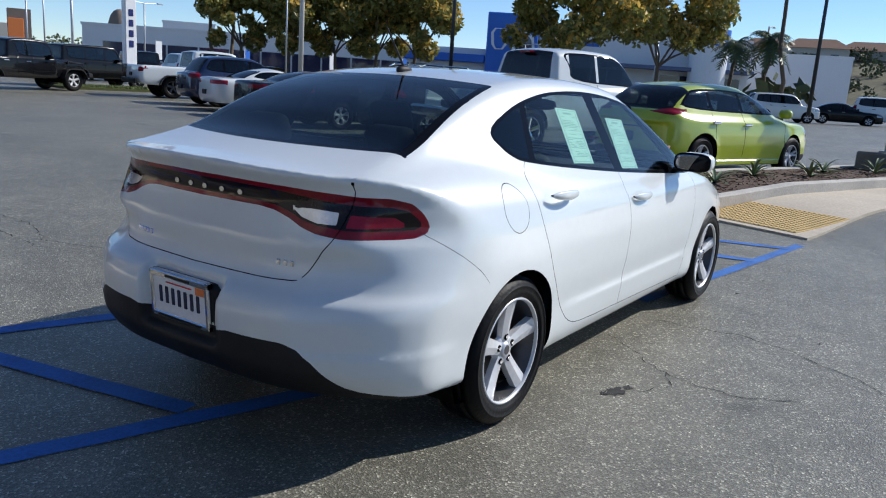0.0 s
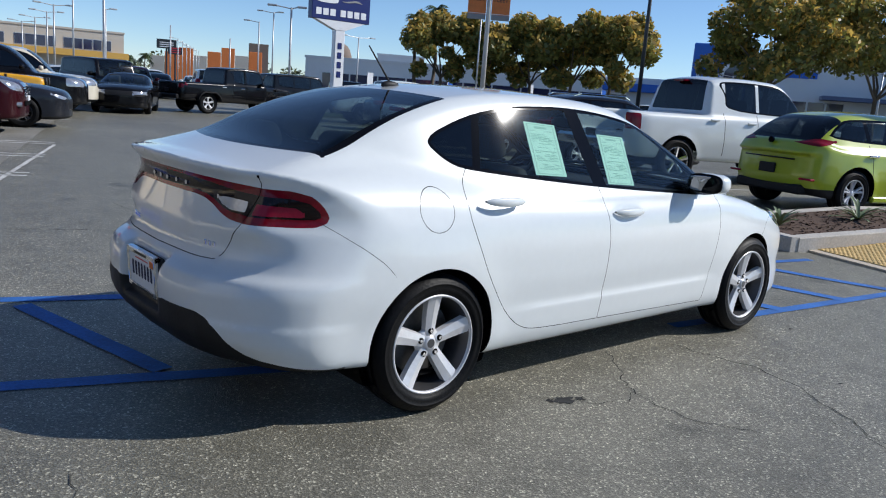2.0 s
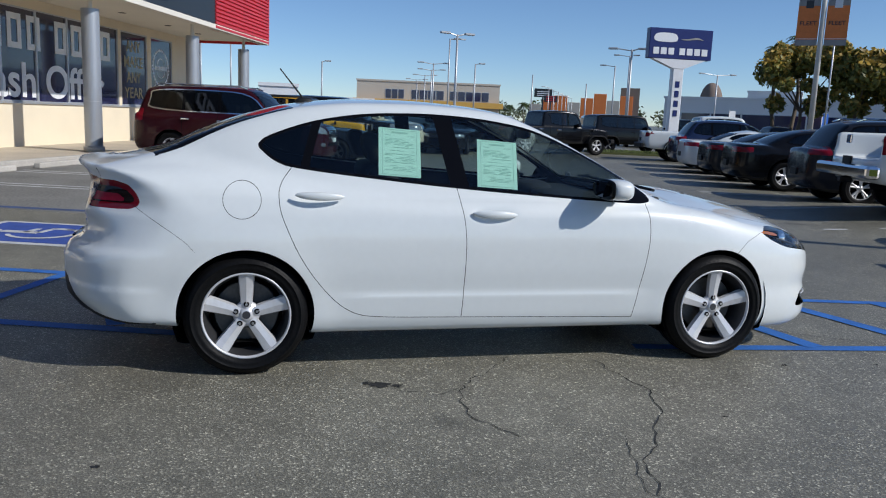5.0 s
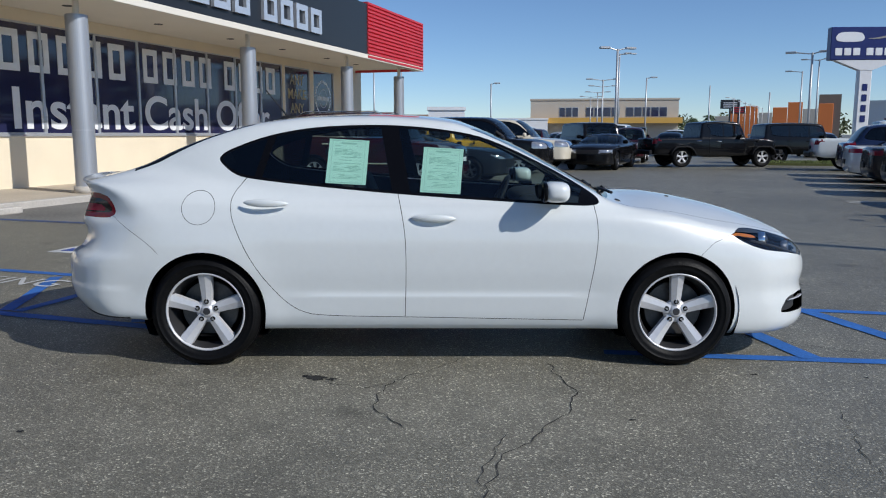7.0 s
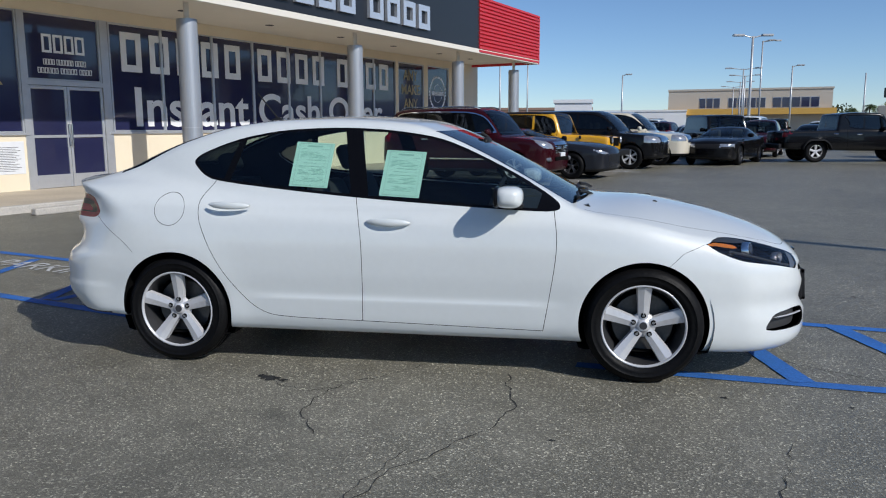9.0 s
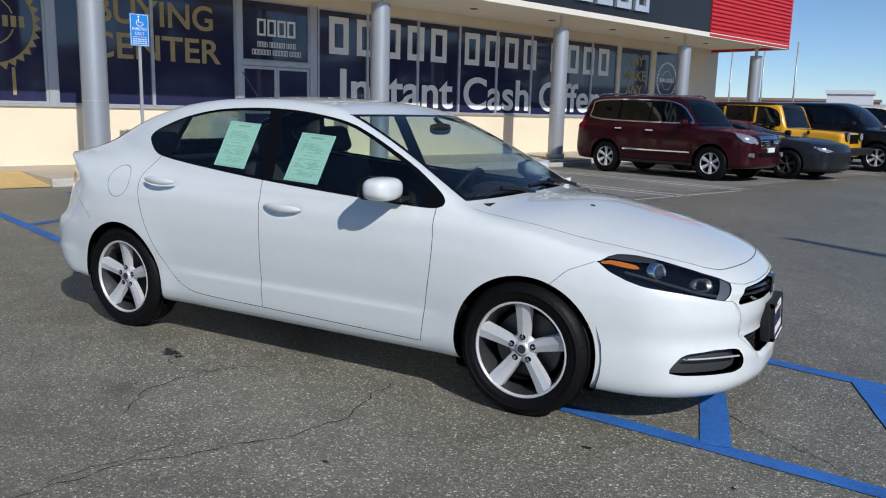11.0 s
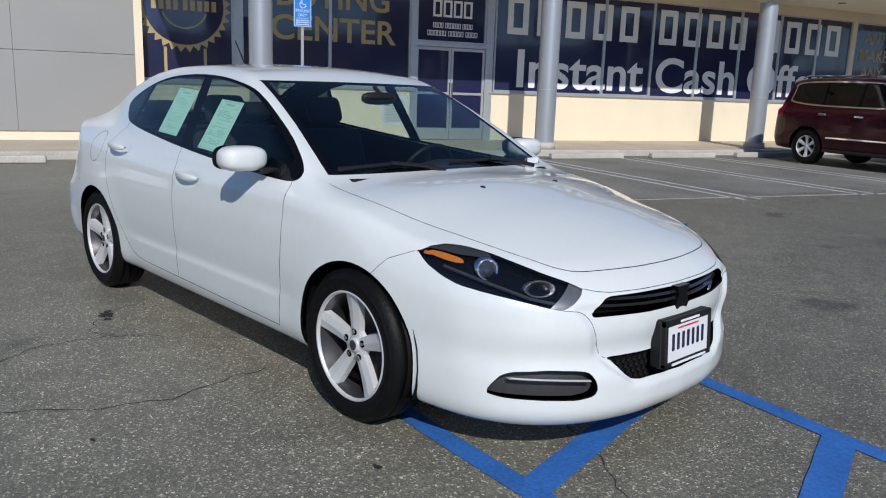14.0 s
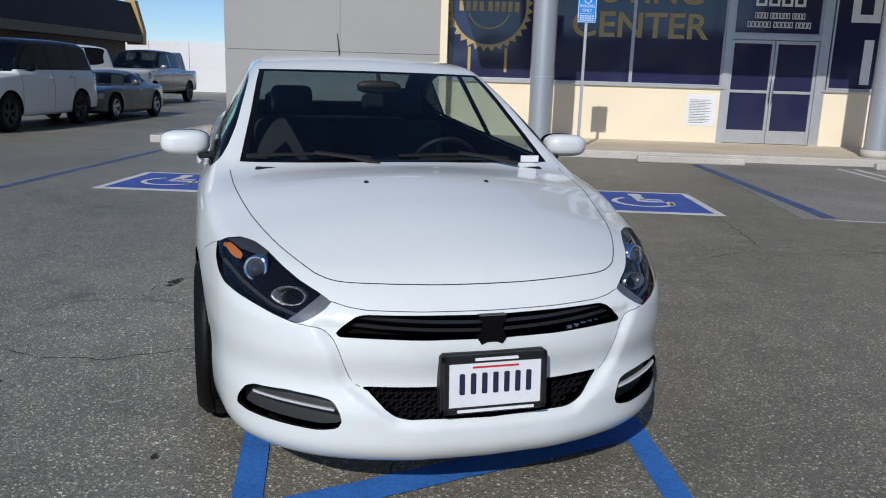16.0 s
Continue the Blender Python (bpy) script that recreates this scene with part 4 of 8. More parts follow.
def dart_swell(x, a, z):
    """The shelf below the tail lamps and the crease near the foot of the rear bumper."""
    ss = lambda t: np.clip(t, 0, 1) ** 2 * (3 - 2 * np.clip(t, 0, 1))
    k = ss((-1.72 - x) / 0.28) * ss((a - 0.42) / 0.22)
    shelf = ss((0.862 - z) / 0.045) * np.clip((z - 0.56) / 0.26, 0, 1)
    foot = ss((0.475 - z) / 0.03) * np.clip((z - 0.30) / 0.14, 0, 1)
    door = 0.007 * ss((1.0 - np.abs(x)) / 0.3) * ss((0.44 - z) / 0.03) * np.clip((z - 0.26) / 0.14, 0, 1)
    scoop = sum(np.exp(-((x - hx) / 0.105) ** 4 - ((z - hz) / 0.030) ** 2) for hx, hz in ((-0.045, 0.858), (-0.985, 0.941)))
    return k * (0.022 * shelf + 0.014 * foot) + door - 0.013 * scoop * (a > 0.6)


def dart_dent(a, z):
    """The middle of the front bumper lies behind its outer parts."""
    ss = lambda t: np.clip(t, 0, 1) ** 2 * (3 - 2 * np.clip(t, 0, 1))
    edge = np.interp(z, (0.28, 0.374, 0.432, 0.531, 0.60), (0.25, 0.39, 0.455, 0.482, 0.53))
    return 0.020 * ss((edge - a) / 0.035 + 0.5) * ss((z - 0.29) / 0.03) * ss((0.63 - z) / 0.03)


def dart_tail_more(a, z):
    """The boot lid and tail lamps curve further round than the bumper; the plate sits in a recess."""
    ss = lambda t: np.clip(t, 0, 1) ** 2 * (3 - 2 * np.clip(t, 0, 1))
    well = 0.040 * ss((0.23 - a) / 0.035) * ss((0.66 - z) / 0.035) * ss((z - 0.40) / 0.03)
    return (a / 0.75) ** 2 * (0.02 * ss((z - 0.80) / 0.10) - 0.050 * ss((0.87 - z) / 0.22)) + well


DART["swell"], DART["dent"], DART["tail_more"] = dart_swell, dart_dent, dart_tail_more
GAP = 0.0017
JOINTS = (GAP, GAP, GAP, 0.0014, 0.0011, GAP, 0.0011, 0.0017, 0.0010, 0.0010)
AMBER = eased([(0.806, 0.760), (0.790, 0.771), (0.770, 0.766), (0.744, 0.752), (0.756, 0.734), (0.785, 0.744)], 0.005)
LAMP_LID = eased([(0.797, 0.776), (0.735, 0.789), (0.690, 0.785), (0.654, 0.770), (0.668, 0.757), (0.71, 0.760), (0.745, 0.764), (0.77, 0.773)], 0.006)


def blob(cx, cy, cz, hx, hy, hz, p=2.6, n=20):
    """A rounded block (superellipsoid)."""
    bm = bmesh.new()
    bmesh.ops.create_uvsphere(bm, u_segments=n, v_segments=n // 2 + 2, radius=1.0)
    for v in bm.verts:
        k = (abs(v.co.x) ** p + abs(v.co.y) ** p + abs(v.co.z) ** p) ** (-1 / p)
        v.co = Vector((cx + v.co.x * k * hx, cy + v.co.y * k * hy, cz + v.co.z * k * hz))
    return bm


def ribbon(pts, r, n=6):
    """A thin round bar along points."""
    bm = bmesh.new()
    for a, b in zip(pts[:-1], pts[1:]):
        tube(bm, a, b, r, n=n)
    return bm


def skin_x(y, z, end):
    """Where the sedan's nose (end 1) or tail (end -1) lies at y, z."""
    F, lo, hi = body_field(DART), 0.0, 2.6 * end
    for _ in range(40):
        mid = (lo + hi) / 2
        if F(np.array([[mid, y, z]]))[0] < 0:
            lo = mid
        else:
            hi = mid
    return lo


def sedan():
    car = thing("sedan", "white four-door sedan with silver five-spoke alloys, parked across blue stall lines", "car")
    V, fs = skin(body_field(DART), (-2.45, -1.0, 0.1), (2.45, 1.0, 1.52), 0.017)

    def fields(P, only=None):
        x, y, z = P.T
        a = np.abs(y)
        d = {}
        want = lambda k: only is None or only == k
        if want("arch"):
            d["arch"] = np.maximum(np.minimum(np.hypot(x + 1.3515, z - 0.322), np.hypot(x - 1.3515, z - 0.322)) - 0.346, 0.50 - a)
        if want("dlo"):
            d["dlo"] = np.maximum(poly_sd(x, z, DLO), 0.42 - a)
        wt = np.interp(x, (0.05, 0.6, 1.05), (0.575, 0.655, 0.735))
        if want("screen"):
            d["screen"] = np.maximum.reduce([a - wt, (0.245 - 0.07 * (a / 0.60) ** 2) - x, x - (1.06 - 0.10 * (a / 0.72) ** 2), 0.93 - z])
        if want("back"):
            d["back"] = np.maximum.reduce([a - np.interp(x, (-1.9, -1.0), (0.640, 0.545)), (-1.935 + 0.13 * (a / 0.637) ** 2) - x, x - (-1.14 + 0.03 * (a / 0.55) ** 2), 1.0 - z])
        if want("head"):
            d["head"] = np.maximum(poly_sd(a, z, HEAD), 1.5 - x)
        s = a + np.maximum(0, x + 2.20)
        if want("tail"):
            d["tail"] = np.maximum(poly_sd(s, z, TAIL), x + 1.7)
        if want("grille"):
            d["grille"] = np.maximum(poly_sd(a, z, GRILLE), 1.9 - x)
        if want("low_grille"):
            d["low_grille"] = np.maximum(poly_sd(a, z, LOW_GRILLE), 1.9 - x)
        if want("fog"):
            d["fog"] = np.maximum(poly_sd(a, z, FOG), 1.7 - x)
        if want("valance"):
            d["valance"] = np.maximum(z - np.interp(a, (0, 0.2, 0.28, 0.51, 0.555, 0.60, 0.645, 0.68, 0.72, 0.87), (0.470, 0.475, 0.490, 0.490, 0.472, 0.435, 0.381, 0.340, 0.320, 0.28)), x + 1.8)
        if want("plate_well"):
            d["plate_well"] = np.maximum(poly_sd(a, z, rounded([(-0.2, 0.64), (0.22, 0.65), (0.26, 0.42), (-0.2, 0.42)], 1)), x + 2.0)
        return d[only] if only else d

    def gaps(P, i=None):
        x, y, z = P.T
        a = np.abs(y)
        side = np.where(a > 0.6, 0, 1)
        g = [
            lambda: line_side(x, z, bent([(-1.118, 1.085), (-1.19, 0.99), (-1.19, 0.90), (-1.17, 0.82), (-1.07, 0.60), (-0.92, 0.405), (-0.80, 0.318), (-0.66, 0.298), (-0.207, 0.292), (0.815, 0.272)])) + side,
            lambda: line_side(x, z, bent([(-0.250, 1.005), (-0.205, 0.80), (-0.198, 0.60), (-0.207, 0.30)])) + side,
            lambda: line_side(x, z, bent([(0.862, 0.95), (0.885, 0.80), (0.878, 0.66), (0.84, 0.42), (0.815, 0.275)])) + side,
            lambda: (np.hypot(x + 1.372, z - 0.917) - 0.094) + side,
            lambda: line_side(x, z, bent([(-1.90, 0.872), (-1.66, 0.72), (-1.60, 0.655)])) + side,
            lambda: line_side(x, a, bent([(1.02, 0.76), (1.3, 0.745), (1.6, 0.69), (1.85, 0.625), (2.05, 0.530), (2.096, 0.489), (2.124, 0.449), (2.149, 0.382), (2.180, 0.25), (2.197, 0.1), (2.199, -0.2)])) + np.where(z > 0.66, 0, 1),
            lambda: line_side(x, z, [(1.47, 0.640), (1.55, 0.715), (1.66, 0.760)]) + side,
            lambda: line_side(a, z, bent([(0.56, 1.25), (0.60, 1.12), (0.63, 1.06), (0.635, 0.99), (0.608, 0.848), (0.55, 0.78), (0.500, 0.695), (0.46, 0.684), (0.2, 0.680), (0.0, 0.679), (-0.1, 0.679)], 1)) + np.where((x < -1.72) & (z < 1.036), 0, 1),
            lambda: line_side(a, z, [(0.478, 0.671), (0.434, 0.660), (0.377, 0.653), (0.209, 0.649), (0.0, 0.647), (-0.1, 0.647)]) + np.where(x > 1.9, 0, 1),
            lambda: line_side(a, z, bent([(0.575, 0.607), (0.515, 0.598), (0.484, 0.574), (0.466, 0.536), (0.448, 0.481), (0.425, 0.428), (0.400, 0.414)], 1)) + np.where(x > 1.9, 0, 1),
        ]
        return g[i]() if i is not None else [q() for q in g]

    for key in fields(V[:2]):
        V, fs = cut(V, fs, fields(V, key))
    for i in range(10):
        w = JOINTS[i]
        V, fs = cut(V, fs, gaps(V, i) - w)
        V, fs = cut(V, fs, gaps(V, i) + w)
    # panes and lamp zones inside their openings
    run = lambda P: np.abs(P[:, 1]) + np.maximum(0, P[:, 0] + 2.20)
    rev_zone = lambda P: np.where(P[:, 0] < -1.8, poly_sd(run(P), P[:, 2], [(0.462, 0.937), (0.505, 0.908), (0.575, 0.892), (0.675, 0.892), (0.684, 0.934), (0.56, 0.939)]), 1.0)
    red_zone = lambda P: np.where(P[:, 0] < -1.6, poly_sd(run(P), P[:, 2], [(0.712, 0.886), (0.99, 0.887), (1.008, 0.900), (0.960, 0.924), (0.738, 0.930)]), 1.0)
    amber_zone = lambda P: np.where(P[:, 0] > 1.5, poly_sd(np.abs(P[:, 1]), P[:, 2], AMBER), 1.0)
    tip_zone = lambda P: np.where((P[:, 0] > 1.5) & (P[:, 2] > 0.60), np.abs(P[:, 1]) - 0.541 + 1.42 * (P[:, 2] - 0.669), 1.0)
    lid_zone = lambda P: np.where(P[:, 0] > 1.5, poly_sd(np.abs(P[:, 1]), P[:, 2], LAMP_LID), 1.0)
    V, fs = cut(V, fs, fields(V, "dlo") + 0.015)
    edge_w = lambda P: np.interp(run(P), (0.35, 0.62), (0.017, 0.030))
    V, fs = cut(V, fs, fields(V, "tail") + edge_w(V))
    for zone in (rev_zone, red_zone, amber_zone, tip_zone, lid_zone):
        V, fs = cut(V, fs, zone(V))
    V, fs = cut(V, fs, fields(V, "screen") + 0.03)
    V, fs = cut(V, fs, fields(V, "back") + 0.03)
    bp = lambda P: line_sd(P[:, 0], P[:, 2], [(-0.222, 0.97), (-0.315, 1.42)]) - 0.050
    cp = lambda P: line_sd(P[:, 0], P[:, 2], [(-1.075, 1.02), (-0.965, 1.40)]) - 0.022
    mp = lambda P: 0.775 + 0.3 * (P[:, 2] - 0.95) - P[:, 0]
    for h in (bp, cp, mp):
        V, fs = cut(V, fs, np.where(np.abs(V[:, 1]) > 0.4, h(V), 1.0))
    C = middles(V, fs)
    d, gs = fields(C), gaps(C)
    x, y, z = C.T
    a = np.abs(y)
    gap = np.zeros(len(fs), bool)
    for i, g in enumerate(gs):
        gap |= np.abs(g) < JOINTS[i]
    glassy = {k: d[k] < 0 for k in d}
    opening = glassy["arch"]
    special = opening.copy()
    for k in ("dlo", "screen", "back", "head", "tail", "grille", "low_grille", "fog"):
        special |= glassy[k]
    gap &= ~(glassy["dlo"] | glassy["screen"] | glassy["back"] | glassy["grille"])
    plain = ~special & ~gap
    door_f = plain & (a > 0.6) & (poly_sd(x, z, [(-0.22, 1.2), (-0.25, 1.0), (-0.205, 0.8), (-0.198, 0.6), (-0.207, 0.295), (0.815, 0.272), (0.84, 0.42), (0.878, 0.66), (0.885, 0.80), (0.862, 0.95), (0.8, 1.0)]) < 0) & (z < 1.05)
    door_r = plain & (a > 0.6) & (poly_sd(x, z, [(-0.22, 1.2), (-0.25, 1.0), (-0.205, 0.8), (-0.198, 0.6), (-0.207, 0.295), (-0.66, 0.298), (-0.80, 0.318), (-0.92, 0.405), (-1.07, 0.6), (-1.17, 0.82), (-1.19, 0.93), (-1.17, 1.03), (-1.118, 1.085)]) < 0) & (z < 1.1)
    fuel = plain & (np.hypot(x + 1.372, z - 0.917) < 0.094) & (a > 0.6)
    hood = plain & (poly_sd(x, a, [(1.02, -0.1), (1.02, 0.76), (1.3, 0.745), (1.6, 0.69), (1.85, 0.625), (2.05, 0.530), (2.096, 0.489), (2.124, 0.449), (2.149, 0.382), (2.180, 0.25), (2.197, 0.1), (2.199, -0.1)]) < 0) & (z > 0.66)
    trunk = plain & (x < -1.72) & (poly_sd(a, z, [(-0.1, 1.3), (0.56, 1.25), (0.60, 1.12), (0.63, 1.06), (0.635, 0.99), (0.608, 0.848), (0.55, 0.78), (0.500, 0.695), (0.46, 0.684), (0.2, 0.680), (0.0, 0.679), (-0.1, 0.679)]) < 0)
    val = plain & glassy["valance"]
    well = plain & glassy["plate_well"] & ~val
    rear_b = plain & (x < -1.55) & ~trunk & ~val & ((z < 0.872 - (x + 1.90) * 0.63) | (x < -1.90)) & (z < 0.90)
    front_b = plain & (x > 1.47) & ~hood & (z < np.interp(x, (1.47, 1.55, 1.66, 1.74), (0.640, 0.715, 0.760, 0.70)))
    rest = plain & ~(door_f | door_r | fuel | hood | trunk | val | rear_b | front_b)
    add = lambda name, m, material, label="": part_of(name, *pick(V, fs, m), material, car, label) if m.any() else None
    add("body_shell", rest, WHITE_PAINT)
    for s in (-1, 1):
        k = y * s > 0
        fd = add("front_door", door_f & k, WHITE_PAINT)
        rd = add("rear_door", door_r & k, WHITE_PAINT)
        for dd, hx, hz in ((fd, -0.045, 0.863), (rd, -0.985, 0.946)):
            hy = 0.898 if dd is fd else 0.892
            bm = bmesh.new()
            for i in range(13):
                t = i / 12
                px, pw = hx - 0.125 + 0.25 * t, 0.005 + 0.017 * math.sin(math.pi * t) ** 0.5
                py = hy + 0.002 + 0.024 * math.sin(math.pi * t) ** 0.7
                for j in range(8):
                    q = 2 * math.pi * j / 8
                    bm.verts.new((px, s * (py + 0.008 * math.cos(q)), hz - 0.006 * (t - 0.5) + pw * math.sin(q)))
            bm.verts.ensure_lookup_table()
            for i in range(12):
                for j in range(8):
                    bm.faces.new([bm.verts[i * 8 + j], bm.verts[i * 8 + (j + 1) % 8], bm.verts[(i + 1) * 8 + (j + 1) % 8], bm.verts[(i + 1) * 8 + j]])
            bmesh.ops.recalc_face_normals(bm, faces=bm.faces)
            part("door_handle", bm, WHITE_PAINT, dd, shade=True)
    add("hood", hood, WHITE_PAINT)
    add("trunk_lid", trunk, WHITE_PAINT)
    fd2 = fuel & (y < 0)
    add("fuel_door", fd2, WHITE_PAINT)
    add("body_shell", fuel & (y > 0), WHITE_PAINT)
    add("rear_bumper", rear_b & ~well, WHITE_PAINT)
    add("plate_recess", well & rear_b, WHITE_PAINT)
    add("rear_valance", val, BLACK_PLASTIC, "black plastic lower bumper")
    add("front_bumper", front_b, WHITE_PAINT)
    # side glass
    inner = glassy["dlo"] & (d["dlo"] < -0.015)
    frame_ = bp(C) < 0
    cfr = cp(C) < 0
    mfr = mp(C) < 0
    pane = inner & ~frame_ & ~cfr & ~mfr
    for s in (-1, 1):
        k = y * s > 0
        add("window_trim", glassy["dlo"] & ~pane & k, BLACK_GLOSS, "gloss black window surround")
        add("front_side_window", pane & k & (x > -0.27), GLASS_DARK)
        add("rear_side_window", pane & k & (x <= -0.27) & (x > -1.075 + (z - 1.02) * 0.29), GLASS_DARK)
        add("quarter_window", pane & k & (x <= -1.075 + (z - 1.02) * 0.29), GLASS_PRIVACY)
    add("windshield", glassy["screen"] & (d["screen"] < -0.03), GLASS_CLEAR)
    add("windshield_edge", glassy["screen"] & (d["screen"] >= -0.03), BLACK_GLOSS)
    add("rear_window", glassy["back"] & (d["back"] < -0.03), GLASS_REAR)
    add("rear_window_edge", glassy["back"] & (d["back"] >= -0.03), BLACK_GLOSS)
    # tail lamp: red border, smoked middle, red and clear inserts
    tl = glassy["tail"] & ~gap
    ring = d["tail"] > -edge_w(C)
    rev = ~ring & (rev_zone(C) < 0)
    red2 = ~ring & (red_zone(C) < 0)
    lamp = add("tail_lamp", tl & ~ring & ~rev & ~red2, LENS_SMOKE, "smoked full-width tail lamp")
    part_of("lamp_border", *pick(V, fs, tl & ring), LENS_RED, lamp)
    for s in (-1, 1):
        part_of("reverse_lens", *pick(V, fs, tl & rev & (y * s > 0)), LENS_RIBBED, lamp)
        part_of("brake_lens", *pick(V, fs, tl & red2 & (y * s > 0)), LENS_DARKRED, lamp)
    for i, cx in enumerate((-0.194, -0.102, -0.011, 0.072, 0.158)):
        bm = bmesh.new()
        bmesh.ops.create_cone(bm, cap_ends=True, segments=14, radius1=0.012, radius2=0.011, depth=0.006, matrix=Matrix.Translation((skin_x(cx, 0.960, -1) - 0.002, cx, 0.960)) @ pose(0, 0, 0, 0, 90, 0) @ Matrix.Diagonal((0.8, 1, 1, 1)))
        part("badge_mark", bm, CHROME, lamp)
    # headlamps: clear cover over a dark housing with amber, projector and reflector
    for s in (-1, 1):
        k = y * s > 0
        hm = glassy["head"] & k
        hl = add("headlamp", hm, GLASS_LENS, "clear-covered black headlamp with amber corner")
        v, f = pick(V, fs, hm)
        n_ = np.array([0.55, s * 0.75, 0.25])
        part_of("lamp_housing", v - n_ * 0.045, f, BLACK_GLOSS, hl)
        for nm, zone, mm, off in (("turn_signal", amber_zone, LENS_AMBER, 0.020), ("side_reflector", tip_zone, GREY_REFLECT, 0.014), ("lamp_lid", lid_zone, GREY_PLASTIC, 0.012)):
            km = hm & (zone(C) < 0)
            if km.any():
                v, f = pick(V, fs, km)
                part_of(nm, v - n_ * off, f, mm, hl)
        track = lambda cx, cy, cz_, sc: Matrix.Translation((cx, s * cy, cz_)) @ Vector((0.86, s * 0.45, 0.2)).to_track_quat("-Y", "Z").to_matrix().to_4x4() @ Matrix.Diagonal((*sc, 1))
        M = track(skin_x(0.700, 0.720, 1) - 0.040, 0.692, 0.718, (1.0, 1.0, 1.0))
        v, f = lathe([(0.030, 0.004), (0.034, -0.006), (0.042, -0.004), (0.048, 0.03)], 28)
        pr = part_of("projector_ring", [M @ Vector(p) for p in v], f, CHROME, hl)
        v, f = lathe([(0.001, -0.016), (0.012, -0.014), (0.023, -0.007), (0.031, 0.006)], 24)
        part_of("projector_lens", [M @ Vector(p) for p in v], f, mat("projector_glass", (0.10, 0.11, 0.13), 0.02, 0.6, var=0.05), hl)
        M = track(skin_x(0.60, 0.668, 1) - 0.040, 0.596, 0.666, (1.05, 1, 0.55))
        v, f = lathe([(0.006, 0.030), (0.020, 0.026), (0.038, 0.012), (0.052, -0.012), (0.055, -0.012), (0.056, 0.02)], 28)
        part_of("reflector", [M @ Vector(p) for p in v], f, mat("bright_reflector", (0.40, 0.38, 0.36), 0.16, 0.9, var=0.45, scale=60, fine=120, bump=0.3), hl)
        part("lamp_blade", ribbon([(skin_x(q, zz, 1) - 0.025, s * q, zz) for q, zz in ((0.79, 0.722), (0.73, 0.682), (0.65, 0.640), (0.58, 0.622))], 0.006), GREY_PLASTIC, hl)
    # grilles and fog recesses, set back
    gm = glassy["grille"]
    v, f = pick(V, fs, gm)
    g1 = part_of("upper_grille", v - np.array([0.05, 0, 0]), f, LINER_SHADE, car)
    for zz in (0.590, 0.616):
        bm = bmesh.new()
        for t in np.linspace(-0.44, 0.44, 23):
            w_ = 2.325 - 0.125 * (abs(t) / 0.5) ** 2.1
            for dx, dz in ((0, -0.007), (0.012, 0), (0, 0.007), (-0.02, 0)):
                bm.verts.new((w_ - 0.040 + dx, t, zz + dz - 0.012 * (1 - (t / 0.44) ** 2) + 0.012))
        bm.verts.ensure_lookup_table()
        for i in range(22):
            for j in range(4):
                bm.faces.new([bm.verts[i * 4 + j], bm.verts[i * 4 + (j + 1) % 4], bm.verts[i * 4 + 4 + (j + 1) % 4], bm.verts[i * 4 + 4 + j]])
        bmesh.ops.recalc_face_normals(bm, faces=bm.faces)
        part("grille_bar", bm, mat("grille_gloss", (0.02, 0.02, 0.022), 0.1, var=0.1, coat=0.8), g1)
    em = prism([(-0.044, 0.640), (0.044, 0.640), (0.030, 0.602), (0.046, 0.566), (0.034, 0.548), (0.014, 0.556), (-0.014, 0.556), (-0.034, 0.548), (-0.046, 0.566), (-0.030, 0.602)], -0.020, 0.020)
    bmesh.ops.transform(em, matrix=Matrix.Translation((2.284, 0, 0)) @ pose(0, 0, 0, 0, 0, 90), verts=em.verts)
    part("grille_emblem", em, BLACK_GLOSS, g1)
    bm = bmesh.new()
    for cy in (0.275, 0.305, 0.335, 0.365, 0.392):
        box(bm, 2.262 - (cy - 0.27) * 0.45, 2.27 - (cy - 0.27) * 0.45, cy - 0.011, cy + 0.011, 0.568, 0.582, 0.003)
    part("badge_mark", bm, CHROME, g1)
    v, f = pick(V, fs, glassy["low_grille"])
    g2 = part_of("lower_grille", v - np.array([0.06, 0, 0]), f, LINER_SHADE, car)
    bm = bmesh.new()
    for r_ in range(6):
        for c_ in range(-14, 15):
            cy, cz2 = (c_ + 0.5 * (r_ % 2)) * 0.029, 0.303 + r_ * 0.023
            if abs(cy) > 0.28 + (cz2 - 0.30) * 0.85 or cz2 > 0.418:
                continue
            bmesh.ops.create_cone(bm, cap_ends=False, segments=6, radius1=0.0155, radius2=0.012, depth=0.02, matrix=Matrix.Translation((2.262 - 0.16 * cy * cy / 0.16 * 0.3, cy, cz2)) @ pose(0, 0, 0, 0, 90, 0))
    part("grille_mesh", bm, BLACK_PLASTIC, g2)
    for s in (-1, 1):
        k = (y * s > 0) & glassy["fog"]
        v, f = pick(V, fs, k)
        fo = part_of("fog_recess", v - np.array([0.045, s * 0.02, 0]), f, GREY_PLASTIC, car)
        bm = bmesh.new()
        for i in range(13):
            t = i / 12
            aa = 0.715 - 0.235 * t
            xx = 2.335 - float(curve(DART["nose_plan"])(np.array([aa]))[0]) - 0.012
            for dx, dz in ((0, -0.006), (0.007, 0), (0, 0.006), (-0.02, 0)):
                bm.verts.new((xx + dx, s * aa, 0.356 - 0.012 * t + 0.012 * math.sin(math.pi * t) * 0.3 + dz * 0.7))
        bm.verts.ensure_lookup_table()
        for i in range(12):
            for j in range(4):
                bm.faces.new([bm.verts[i * 4 + j], bm.verts[i * 4 + (j + 1) % 4], bm.verts[i * 4 + 4 + (j + 1) % 4], bm.verts[i * 4 + 4 + j]])
        bmesh.ops.recalc_face_normals(bm, faces=bm.faces)
